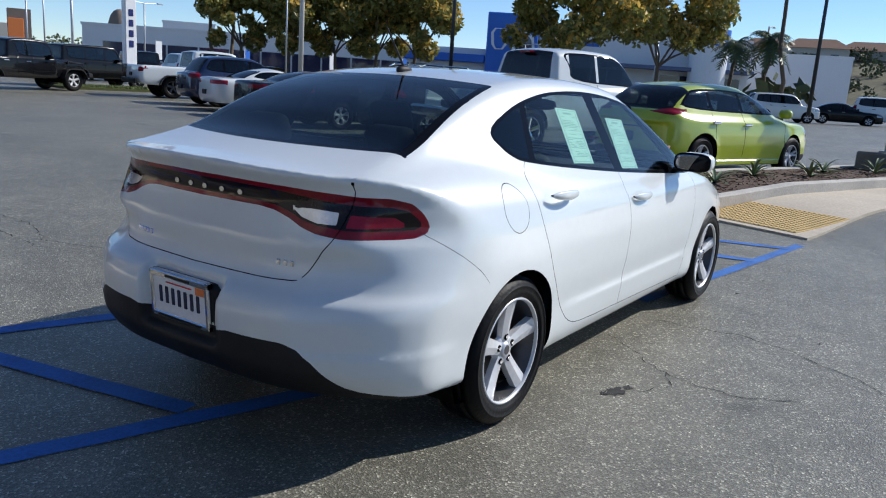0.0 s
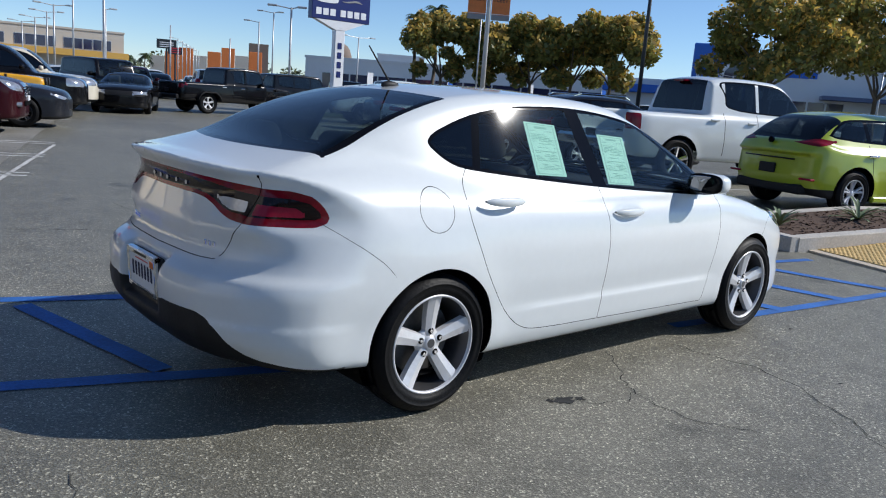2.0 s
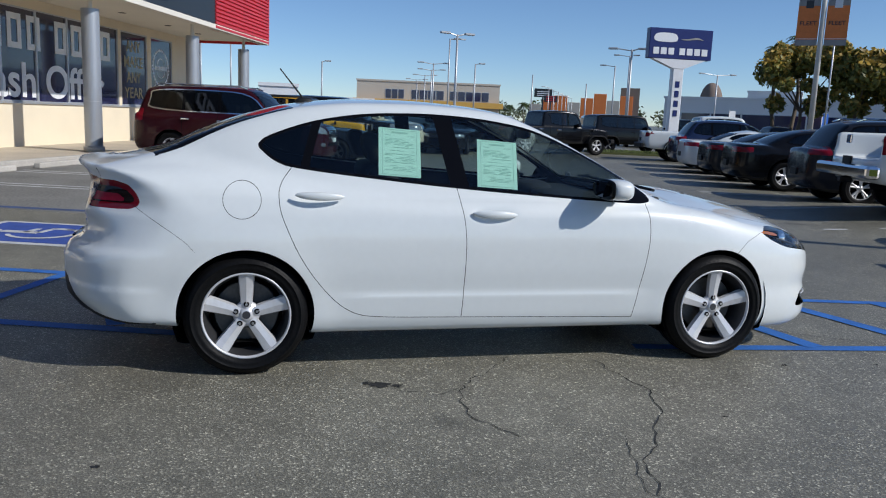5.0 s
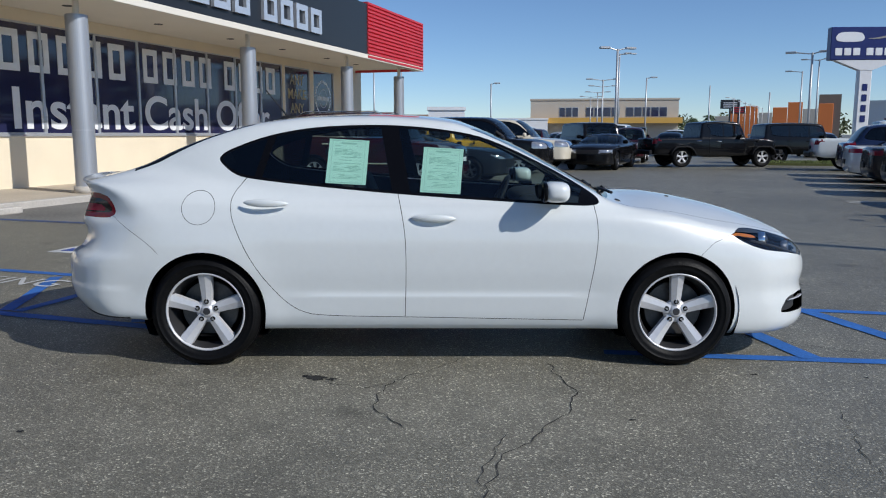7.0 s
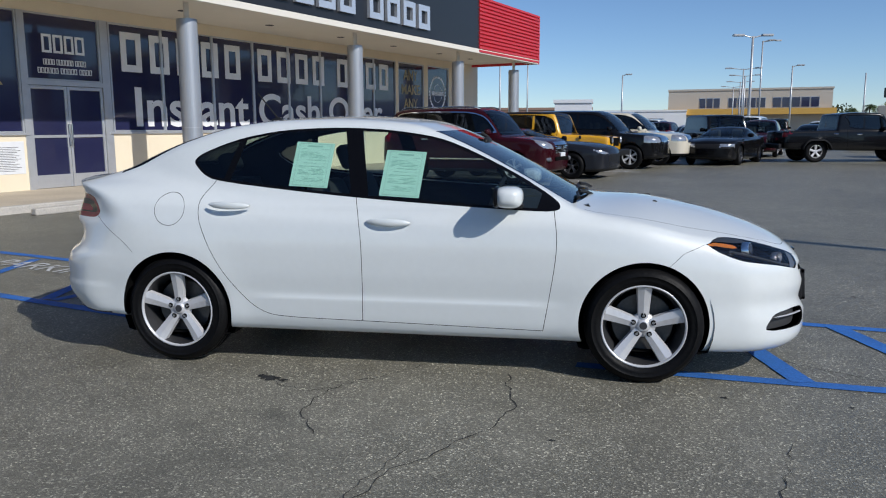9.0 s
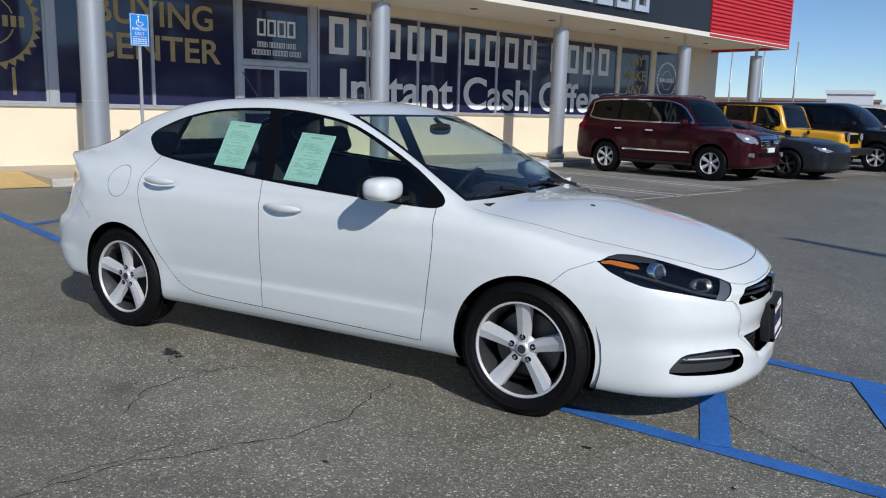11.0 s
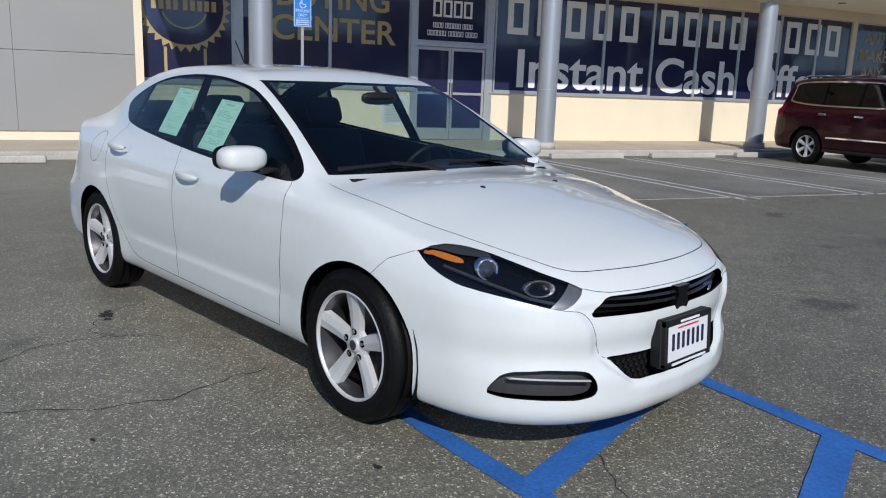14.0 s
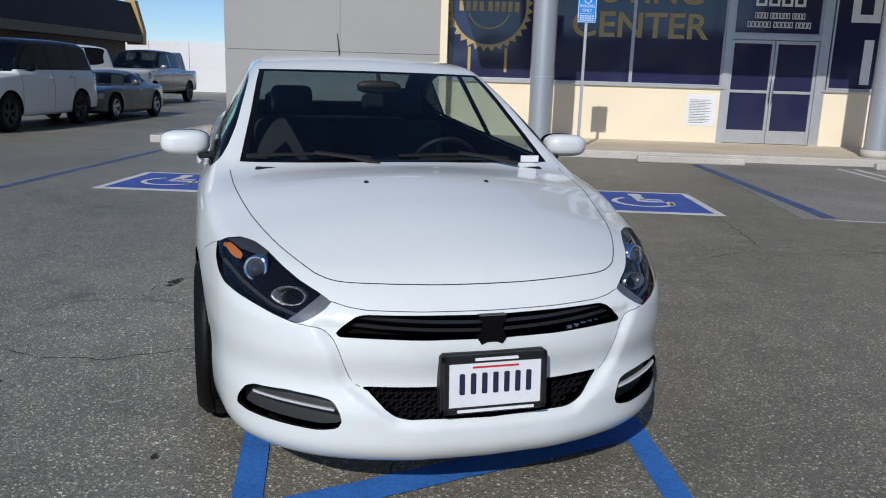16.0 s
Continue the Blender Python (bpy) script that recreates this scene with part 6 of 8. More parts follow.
        q = [[bm.verts.new(at(u, n, zz)) for n, zz in pr] for u in (21.0, 26.8)]
        for k in range(3):
            bm.faces.new((q[0][k], q[0][k + 1], q[1][k + 1], q[1][k]))
        bm.faces.new(q[0])
        bm.faces.new(q[1][::-1])
        bmesh.ops.recalc_face_normals(bm, faces=bm.faces)
        part("rib", bm, RED_PANEL, fr)
    struct("fascia_end", lot_box(26.8, 26.9, -12.7, FASC_N, 3.95, 5.9), RED_PANEL, "red metal fascia end", "fascia")
    for i, (u, n) in enumerate(((3.0, -11.4), (5.8, -11.4), (9.0, -11.4), (12.0, -11.4), (15.2, -11.4), (18.2, -11.4), (21.4, -11.4), (24.0, -11.4))):
        lt = thing("soffit_light", "small round recessed soffit light, unlit", "light", pose(*at(u, n, H), 0, 0, 0), "soffit lights")
        part("trim_ring", tubed((0, 0, -0.012), (0, 0, 0.0), 0.11, n=20), INTERIOR_GREY, lt)
    # columns
    for u in (1.80, 7.98, 14.25, 20.65, 25.7):
        c = thing("column", "smooth silver-painted round steel column on a concrete foot", "column", pose(*at(u, COL_N, 0.0), 0, 0, 0), "canopy columns", "structure")
        part("foot", tubed((0, 0, 0.12), (0, 0, 0.27), 0.255, n=36), KERB, c)
        part("shaft", tubed((0, 0, 0.26), (0, 0, 3.66), 0.215, n=40), COLUMN_PAINT, c, shade=False)
        part("joint_band", tubed((0, 0, 1.395), (0, 0, 1.405), 0.217, n=40), ALUMINIUM, c)
        part("neck", tubed((0, 0, 3.66), (0, 0, 4.06), 0.06, n=16), SOFFIT, c)
        part("cap", tubed((0, 0, 3.64), (0, 0, 3.67), 0.20, n=32), SOFFIT, c)
        sm = c.children[1]
        smooth(sm.data)
        for p in sm.data.polygons:
            if len(p.vertices) > 4:
                p.use_smooth = False
    # walk, kerb, ramp, wheel stops
    slab("paving_patch", [(4.5, -9.75), (27.5, -9.75), (27.5, -3.8), (4.1, -3.8)], -0.02, 0.002, mat("pale_worn_asphalt", (0.185, 0.178, 0.160), 0.75, var=0.5, scale=0.55, fine=25, bump=0.15), "pale worn asphalt stalls in front of the walk", "pavement")
    slab("pavement", [(-5.3, -9.9), (-0.62, -9.9), (-0.62, -13), (-5.3, -13)], 0.0, 0.13, CONCRETE, "pale concrete walk in front of the building", "pavement")
    slab("pavement", [(0.88, -9.9), (27.5, -9.9), (27.5, -13), (0.88, -13)], 0.0, 0.13, CONCRETE, "pale concrete walk in front of the building", "pavement")
    slab("pavement", [(-0.62, -11.6), (0.88, -11.6), (0.88, -13), (-0.62, -13)], 0.0, 0.13, CONCRETE, "pale concrete walk in front of the building", "pavement")
    bm = bmesh.new()
    q = [bm.verts.new(at(*p)) for p in ((-0.62, -9.75, 0.01), (0.88, -9.75, 0.01), (0.88, -11.6, 0.13), (-0.62, -11.6, 0.13))]
    bm.faces.new(q)
    struct("ramp", bm, YELLOW_PAD, "yellow-orange kerb ramp in the concrete walk", "ramp")
    kerb_run([(-5.35, -9.82), (-0.62, -9.82)], 0.16, 0.13, "pale concrete kerb of the walk")
    kerb_run([(0.88, -9.82), (27.5, -9.82)], 0.16, 0.13, "pale concrete kerb of the walk")
    kerb_run([(-5.32, -9.8), (-5.32, -13)], 0.16, 0.13, "pale concrete kerb of the walk")
    for u0 in (3.45, 7.5, 10.1, 12.6, -3.6):
        ws = thing("wheel_stop", "worn pale concrete wheel stop on the asphalt", "wheel stop", pose(*at(u0 + 0.9, -9.2, 0), 0, 0, 72), "wheel stops")
        part("stop_block", boxed(-0.92, 0.92, -0.07, 0.07, 0.0, 0.12, 0.025, seg=2), KERB, ws)
    # accessible parking sign
    sg = thing("parking_sign", "blue accessible parking sign on a thin steel post", "sign", pose(*at(2.5, -10.0, 0.13), 0, 0, 72))
    part("post", boxed(-0.025, 0.025, -0.02, 0.02, 0, 2.75, 0.004), POLE_METAL, sg)
    fp = part("face", boxed(-0.165, 0.165, -0.03, -0.022, 2.22, 2.76, 0.002), PARK_BLUE, sg)
    bm = bmesh.new()
    for a0, b0, a1, b1 in ((-0.155, 2.23, 0.155, 2.238), (-0.155, 2.742, 0.155, 2.75), (-0.155, 2.23, -0.147, 2.75), (0.147, 2.23, 0.155, 2.75), (-0.12, 2.37, 0.12, 2.376)):
        box(bm, a0, a1, -0.033, -0.030, b0, b1)
    for q0, q1 in zip(np.linspace(-2.6, 1.7, 16)[:-1], np.linspace(-2.6, 1.7, 16)[1:]):
        vs = [bm.verts.new((0.005 + r * math.sin(q), -0.032, 2.61 - r * math.cos(q))) for q, r in ((q0, 0.062), (q1, 0.062), (q1, 0.050), (q0, 0.050))]
        bm.faces.new(vs)
    box(bm, -0.02, -0.004, -0.033, -0.030, 2.62, 2.70)
    box(bm, -0.015, 0.05, -0.033, -0.030, 2.615, 2.628)
    box(bm, 0.045, 0.075, -0.033, -0.030, 2.575, 2.588)
    tube(bm, (-0.012, -0.033, 2.715), (-0.012, -0.030, 2.715), 0.016)
    part("sign_border", bm, SIGN_WHITE, fp)
    for t, z in (("PARKING", 2.48), ("ONLY", 2.405)):
        lettering("sign_words", t, 0.075, SIGN_WHITE, fp, Matrix.Translation((0, -0.031, z)) @ pose(0, 0, 0, 90, 0, 0), width=0.25 if t == "PARKING" else 0.16)
    bm = bmesh.new()
    for z in (2.335, 2.30, 2.265):
        for i in range(6):
            box(bm, -0.12 + i * 0.042, -0.12 + i * 0.042 + 0.030, -0.033, -0.030, z - 0.008, z + 0.010)
    part("sign_bars", bm, SIGN_WHITE, fp)


dealership()

# ---- the other parked vehicles ----
def car_spec(L, W, H, wb, fo, clear, hood, belt, deck, cowl, scr, back, base, R, tumble=0.42, boxy=0.0):
    xf = wb / 2 + fo
    xr = xf - L
    w = W / 2
    r = 1 - boxy
    S = dict(
        deck=[(xr - 0.1, deck - 0.03 * r), (xr + 0.15, deck), (max(base, xr + 0.2), deck + 0.01), (max(base, xr + 0.2) + 0.35, belt), (cowl - 0.15, belt), (cowl + 0.05, hood + 0.01), ((cowl + xf) / 2, hood - 0.02 * r), (xf - 0.2, hood - 0.11 * r - 0.01), (xf + 0.05, hood - 0.28 * r - 0.03)],
        fall=[(xr, 0.04 * r), (cowl, 0.03 * r), (xf, 0.09 * r + 0.01)],
        plan=[(xr - 0.1, w - 0.03), (xr + 0.5, w - 0.005), (0, w), (xf - 0.6, w - 0.01), (xf + 0.1, w - 0.05)],
        side=[(clear - 0.05, 0.08), (clear + 0.1, 0.03), (belt * 0.62, 0.0), (belt * 0.85, 0.012 * r + 0.004), (belt, 0.06 * r + 0.015), (belt + 0.2, 0.10)],
        roof=[(base - 0.5, 0.2), (base - 0.06, deck - 0.06), (back - 0.02, H - 0.075), (back + 0.3, H - 0.02), ((back + scr) / 2, H), (scr - 0.2, H - 0.02), (scr + 0.02, H - 0.075), (cowl + 0.02, hood), (cowl + 0.6, 0.2)],
        cab=[(xr, w - 0.16 * r - 0.05), (back, w - 0.09 * r - 0.03), (0, w - 0.075 * r - 0.02), (cowl, w - 0.12 * r - 0.03)],
        bottom=[(xr - 0.1, clear + 0.12), (xr + 0.5, clear + 0.03), (0, clear), (xf - 0.5, clear + 0.02), (xf + 0.1, clear + 0.04)],
        nose=[(clear, xf - 0.04), (clear + 0.15, xf), (hood - 0.35, xf), (hood - 0.12, xf - 0.05 * r), (hood + 0.1, xf - 0.2 * r - 0.02)],
        nose_plan=[(0, 0), (w * 0.4, 0.03 * r + 0.005), (w * 0.7, 0.13 * r + 0.01), (w * 0.88, 0.32 * r + 0.03), (w, 0.75 * r + 0.1), (w + 0.1, 1.2)],
        tail=[(clear + 0.1, xr + 0.06), (clear + 0.3, xr), (deck - 0.35, xr + 0.01), (deck - 0.1, xr + 0.03), (deck + 0.3, xr + 0.06)],
        tail_plan=[(0, 0), (w * 0.5, 0.02), (w * 0.75, 0.08 * r + 0.01), (w * 0.9, 0.20 * r + 0.02), (w, 0.5 * r + 0.06), (w + 0.1, 0.9)],
        belt=belt, tumble=tumble, crown=0.04 * r + 0.005, wheels=(-wb / 2, wb / 2), arch=R + 0.045, arch_z=R + 0.01, flare=0.012 * r, k_top=0.08 * r + 0.02, k_nose=0.08 * r + 0.02, k_tail=0.06 * r + 0.02, k_roof=0.10 * r + 0.03, fillet=0.03)
    S.update(L=L, W=W, H=H, wb=wb, xf=xf, xr=xr, clear=clear, hood=hood, deck_z=deck, cowl=cowl, scr=scr, back=back, base=base, R=R)
    return S


SKINS = {}


def vehicle(name, label, S, paint_mat, m, rim_style=(5, 0.03, 0.05, 0), rim_mat=None, h=0.055, pillars=(), tail_box=(0.5, 0.95, 0.75, 1.0), tail_mat=None, head_box=(0.45, 0.9, 0.55, 0.75), bed=None, bumper=None, rim=0.6, grille=None, cat="car", group="", plate=True, ride=0.0, grille_mat=None, extra=None, glass=None, roof_mat=None, detail=1, roof_from=None, doors=None, trim=None, tail_shape=None, soft_top=None, head_shape=None):
    """A parked vehicle from its profile, with panes, lamps, wheels, mirrors."""
    car = thing(name, label, cat, m, group)
    rim_mat = rim_mat or ALLOY
    tumble_low = S["tumble"] < 0.27
    glass = glass or GLASS_PRIVACY
    F0 = body_field(S)
    w = S["W"] / 2
    if bed:
        b0, b1, bz = bed

        def F(P):
            x, y, z = P.T
            cav = np.maximum.reduce([b0 - x, x - b1, np.abs(y) - (w - 0.20), bz - z])
            return np.maximum(F0(P), -cav)
    else:
        F = F0
    key = (id(S), h, bed)
    if key not in SKINS:
        SKINS[key] = skin(F, (S["xr"] - 0.2, -w - 0.1, S["clear"] - 0.12), (S["xf"] + 0.2, w + 0.1, S["H"] + 0.12), h)
    V, fs = SKINS[key][0].copy(), SKINS[key][1]
    V[:, 2] = np.maximum(V[:, 2], 0.12)
    wx, R = S["wheels"], S["R"]
    cowl, scr, back, base, belt, H = S["cowl"], S["scr"], S["back"], S["base"], S["belt"], S["H"]
    fixed = base > S["xr"] + 0.5      # a boot or bed behind the cabin
    bk = base + (0.28 if fixed else 0.10)
    dlo = rounded([(bk + 0.10, belt + 0.06), (cowl - 0.22, belt + 0.02), (cowl - 0.12, belt + 0.06), (scr + 0.02, H - 0.13), ((scr + back) / 2, H - 0.095), (back + 0.05, H - 0.12), (bk + 0.16 + (back - bk) * 0.3, (belt + H) / 2)], 2)

    def fields(P, only=None):
        x, a, z = P[:, 0], np.abs(P[:, 1]), P[:, 2]
        todo = dict(
            arch=lambda: np.maximum(np.minimum(np.hypot(x - wx[0], z - R - 0.01), np.hypot(x - wx[1], z - R - 0.01)) - R - 0.045, w * 0.55 - a),
            dlo=lambda: np.maximum(poly_sd(x, z, dlo), w * 0.45 - a),
            screen=lambda: np.maximum.reduce([a - np.interp(x, (scr, cowl), (w * 0.68, w * 0.83)), scr + 0.03 - x, x - cowl - 0.02, belt - 0.02 - z]),
            back=lambda: np.maximum.reduce([a - np.interp(z, (belt, H), (w * 0.74, w * 0.62)), base - 0.1 - x, x - back + 0.02, belt + 0.04 - z, z - (H - 0.09)]),
            tail=lambda: np.maximum(poly_sd(a + np.maximum(0, x - S["xr"] - 0.10), z, tail_shape), x - S["xr"] - 0.55) if tail_shape is not None else np.maximum.reduce([tail_box[0] - a, a - tail_box[1], tail_box[2] - z, z - tail_box[3], x - S["xr"] - 0.38]),
            head=lambda: np.maximum(poly_sd(a + np.maximum(0, S["xf"] - 0.12 - x), z, head_shape), S["xf"] - 0.75 - x) if head_shape is not None else np.maximum.reduce([head_box[0] - a, a - head_box[1], head_box[2] - z, z - head_box[3], S["xf"] - 0.55 - x]),
            low=lambda: np.maximum.reduce([z - S["clear"] - (bumper or 0.10), np.minimum(x - S["xr"] - 0.7, S["xf"] - 0.7 - x)]))
        if grille:
            todo["grille"] = lambda: np.maximum.reduce([a - grille[0], grille[1] - z, z - grille[2], S["xf"] - 0.3 - x])
        return {k: q() for k, q in todo.items() if only in (None, k)}

    keys = list(fields(V[:2]))
    for k in keys:
        V, fs = cut(V, fs, fields(V, k)[k])
    for px in pillars:
        V, fs = cut(V, fs, V[:, 0] - px - 0.035)
        V, fs = cut(V, fs, V[:, 0] - px + 0.035)
    if roof_mat:
        V, fs = cut(V, fs, V[:, 2] - (roof_from or belt + 0.02))
    if soft_top is not None:
        V, fs = cut(V, fs, V[:, 0] - soft_top)
    if doors is None:
        doors = (cowl - 0.10, *pillars) if detail else ()
    lean = lambda P, xd: P[:, 0] - xd - 0.05 * np.clip((0.55 * belt - P[:, 2]) / belt, -1, 1)
    for xd in doors:
        V, fs = cut(V, fs, lean(V, xd) - 0.006)
        V, fs = cut(V, fs, lean(V, xd) + 0.006)
    if detail:
        V, fs = cut(V, fs, fields(V, "dlo")["dlo"] + 0.028)
    C = middles(V, fs)
    raw = fields(C)
    d = {k: v < 0 for k, v in raw.items()}
    x, y, z = C.T
    pil = np.zeros(len(x), bool)
    for px in pillars:
        pil |= np.abs(x - px) < 0.035
    d["dlo"] &= ~d["screen"] & ~d["back"]
    done = d["arch"].copy()
    if detail:
        edge = d["dlo"] & (raw["dlo"] > -0.028)
        for s in (-1, 1):
            if (edge & (y * s > 0)).any():
                part_of("window_trim", *pick(V, fs, edge & (y * s > 0)), trim or BLACK_GLOSS, car)
        done |= edge
        d["dlo"] &= ~edge
    joint = np.zeros(len(x), bool)
    for xd in doors:
        joint |= np.abs(lean(C, xd)) < 0.006
    joint &= (np.abs(y) > w * 0.6) & (z > S["clear"] + 0.13) & (z < belt + 0.03)
    for s in (-1, 1):
        sd = y * s > 0
        e = [-9, *sorted(pillars), 9]
        for q0, q1 in zip(e[:-1], e[1:]):
            k = d["dlo"] & sd & ~pil & (x > q0) & (x < q1)
            if k.any():
                part_of("side_window", *pick(V, fs, k), glass, car)
        for px in pillars:
            k = d["dlo"] & sd & (np.abs(x - px) < 0.035)
            if k.any():
                part_of("window_pillar", *pick(V, fs, k), paint_mat if tumble_low else BLACK_GLOSS, car)
        k = d["tail"] & sd & ~done
        if k.any():
            part_of("tail_lamp", *pick(V, fs, k), tail_mat or LENS_RED, car)
        k = d["head"] & sd & ~done
        if k.any():
            part_of("headlamp", *pick(V, fs, k), LENS_CLEAR, car)
    done |= d["dlo"] | d["tail"] | d["head"]
    for k, nm, mm in (("screen", "windshield", GLASS_DARK), ("back", "rear_window", GLASS_PRIVACY), ("grille", "grille", grille_mat or BLACK_PLASTIC)):
        if k in d and (d[k] & ~done).any():
            part_of(nm, *pick(V, fs, d[k] & ~done), mm, car)
            done |= d[k]
    for nm, side_ in (("front_lip", x > 0), ("rear_valance", x < 0)):
        k = d["low"] & ~done & side_
        if k.any():
            part_of(nm, *pick(V, fs, k), BLACK_PLASTIC, car)
            done |= k
    joint &= ~done
    if joint.any():
        part_of("door_joint", *pick(V, fs, joint), LINER_SHADE, car)
        done |= joint
    if roof_mat:
        k = ~done & (z > (roof_from or belt + 0.02))
        if soft_top is not None:
            k |= ~done & (x < soft_top) & (z > belt + 0.04)
        part_of("roof_panel", *pick(V, fs, k), roof_mat, car)
        done |= k
    part_of("body", *pick(V, fs, ~done), paint_mat, car)
    part("cabin_fill", boxed(max(base, S["xr"] + 0.15) + 0.25, cowl - 0.1, -w * 0.7, w * 0.7, S["clear"] + 0.15, belt - 0.06, 0.05), INTERIOR, car)
    for xx in (0.05, 0.05 - 0.9):
        if xx - 0.3 > base:
            for s in (-1, 1):
                part("seat", boxed(xx - 0.16, xx, s * w * 0.42 - 0.2, s * w * 0.42 + 0.2, belt - 0.3, belt + 0.28, 0.06), INTERIOR, car)
    for cx in wx:
        part("wheel_well", boxed(cx - R - 0.05, cx + R + 0.05, -w * 0.9, w * 0.9, R * 0.75, R * 2 + 0.02, 0.05), LINER_SHADE, car)
        for s in (-1, 1):
            wheel(car, cx, s * (w - 0.125), R, R, R * rim, 0.22, rim_style, rim_mat, s, detail=detail)
    for s in (-1, 1):
        mi = part("door_mirror", blob(cowl - 0.30, s * (w + 0.06), belt + 0.06, 0.07, 0.11, 0.075, 3, 14), BLACK_GLOSS if rim_mat is ALLOY_DARK else paint_mat, car, shade=True)
        part("door_handle", boxed(-0.28, -0.08, min(s * (w - 0.012), s * (w + 0.02)), max(s * (w - 0.012), s * (w + 0.02)), belt - 0.16, belt - 0.12, 0.012), paint_mat if rim_mat is not ALLOY else CHROME, car)
        if base < -0.9:
            part("door_handle", boxed(-1.15, -0.95, min(s * (w - 0.016), s * (w + 0.02)), max(s * (w - 0.016), s * (w + 0.02)), belt - 0.14, belt - 0.10, 0.012), paint_mat if rim_mat is not ALLOY else CHROME, car)
    if plate:
        part("number_plate", boxed(S["xr"] - 0.02, S["xr"] + 0.02, -0.15, 0.15, S["clear"] + 0.32, S["clear"] + 0.46, 0.01), BLACK_PLASTIC, car)
    if extra:
        extra(car, S)
    return car


def chrome_bumper(car, S):
    w = S["W"] / 2
    part("rear_bumper", boxed(S["xr"] - 0.12, S["xr"] + 0.10, -w + 0.03, w - 0.03, 0.56, 0.76, 0.05, seg=2), CHROME, car)
    part("tow_hitch", boxed(S["xr"] - 0.10, S["xr"] + 0.1, -0.06, 0.06, 0.46, 0.55, 0.01), BLACK_PLASTIC, car)
    part("emblem", boxed(S["xr"] - 0.02, S["xr"] + 0.01, -0.08, 0.08, 1.08, 1.22, 0.01), CHROME, car)
    part("high_brake_lamp", boxed(S["base"] - 0.03, S["base"] + 0.30, -0.15, 0.15, 1.86, 1.90, 0.01), LENS_RED, car)


def jeep_trim(car, S):
    w = S["W"] / 2
    for cx in S["wheels"]:
        for s in (-1, 1):
            bm = bmesh.new()
            R, y0 = S["R"] + 0.09, w - (0.26 if cx > 0 else 0.05)
            rows = []
            for q in np.linspace(0.15, math.pi - 0.15, 13):
                px, pz = cx + R * 1.05 * math.cos(q), min(R * 0.92 * math.sin(q), R * 0.80) + S["R"]
                rows.append([bm.verts.new((px, s * yy, pz + dz)) for yy, dz in ((y0, 0), (w + 0.12, 0), (w + 0.12, 0.05), (y0, 0.05))])
            for a, b in zip(rows[:-1], rows[1:]):
                for k in range(4):
                    bm.faces.new((a[k], a[(k + 1) % 4], b[(k + 1) % 4], b[k]))
            bm.faces.new(rows[0])
            bm.faces.new(rows[-1][::-1])
            bmesh.ops.recalc_face_normals(bm, faces=bm.faces)
            part("wheel_flare", bm, BLACK_PLASTIC, car)
    for s in (-1, 1):
        lamp = part("headlamp", tubed((S["xf"] - 0.06, s * 0.44, 0.98), (S["xf"] + 0.015, s * 0.44, 0.98), 0.095, n=20), LENS_CLEAR, car)
        part("lamp_bezel", tubed((S["xf"] - 0.07, s * 0.44, 0.98), (S["xf"] + 0.008, s * 0.44, 0.98), 0.112, n=20), BLACK_PLASTIC, lamp)
    for i in range(7):
        part("grille_slot", boxed(S["xf"] - 0.04, S["xf"] + 0.012, -0.285 + i * 0.083, -0.235 + i * 0.083, 0.80, 1.04, 0.012), LINER_SHADE, car)
    for s in (-1, 1):
        part("hood_latch", boxed(S["cowl"] + 0.55, S["cowl"] + 0.61, s * (w - 0.13) - 0.02, s * (w - 0.13) + 0.02, 1.02, 1.12, 0.01), BLACK_PLASTIC, car)
    part("front_bumper", boxed(S["xf"] - 0.02, S["xf"] + 0.20, -w + 0.05, w - 0.05, 0.52, 0.70, 0.03), BLACK_PLASTIC, car)
    part("rear_bumper", boxed(S["xr"] - 0.12, S["xr"] + 0.02, -w + 0.05, w - 0.05, 0.52, 0.70, 0.03), BLACK_PLASTIC, car)


def hatch_trim(car, S):
    """Rear spoiler lip, emblem, lower reflectors and diffuser of the hatchback."""
    w, xr = S["W"] / 2, S["xr"]
    part("emblem", tubed((xr + 0.02, 0, 0.99), (xr - 0.012, 0, 0.99), 0.045, n=20), BLACK_GLOSS, car)
    part("boot_strip", boxed(xr - 0.012, xr + 0.03, -0.46, 0.46, 0.735, 0.755, 0.006), BLACK_PLASTIC, car)
    for s in (-1, 1):
        part("bumper_reflector", boxed(xr + 0.03, xr + 0.12, min(s * 0.56, s * 0.78), max(s * 0.56, s * 0.78), 0.47, 0.50, 0.01), LENS_DARKRED, car)
        part("side_skirt", boxed(-0.92, 0.92, min(s * (w - 0.09), s * (w - 0.01)), max(s * (w - 0.09), s * (w - 0.01)), 0.20, 0.29, 0.02), PAINTS["lime"], car)
    part("diffuser", boxed(xr + 0.02, xr + 0.25, -0.62, 0.62, 0.26, 0.40, 0.03), BLACK_PLASTIC, car)


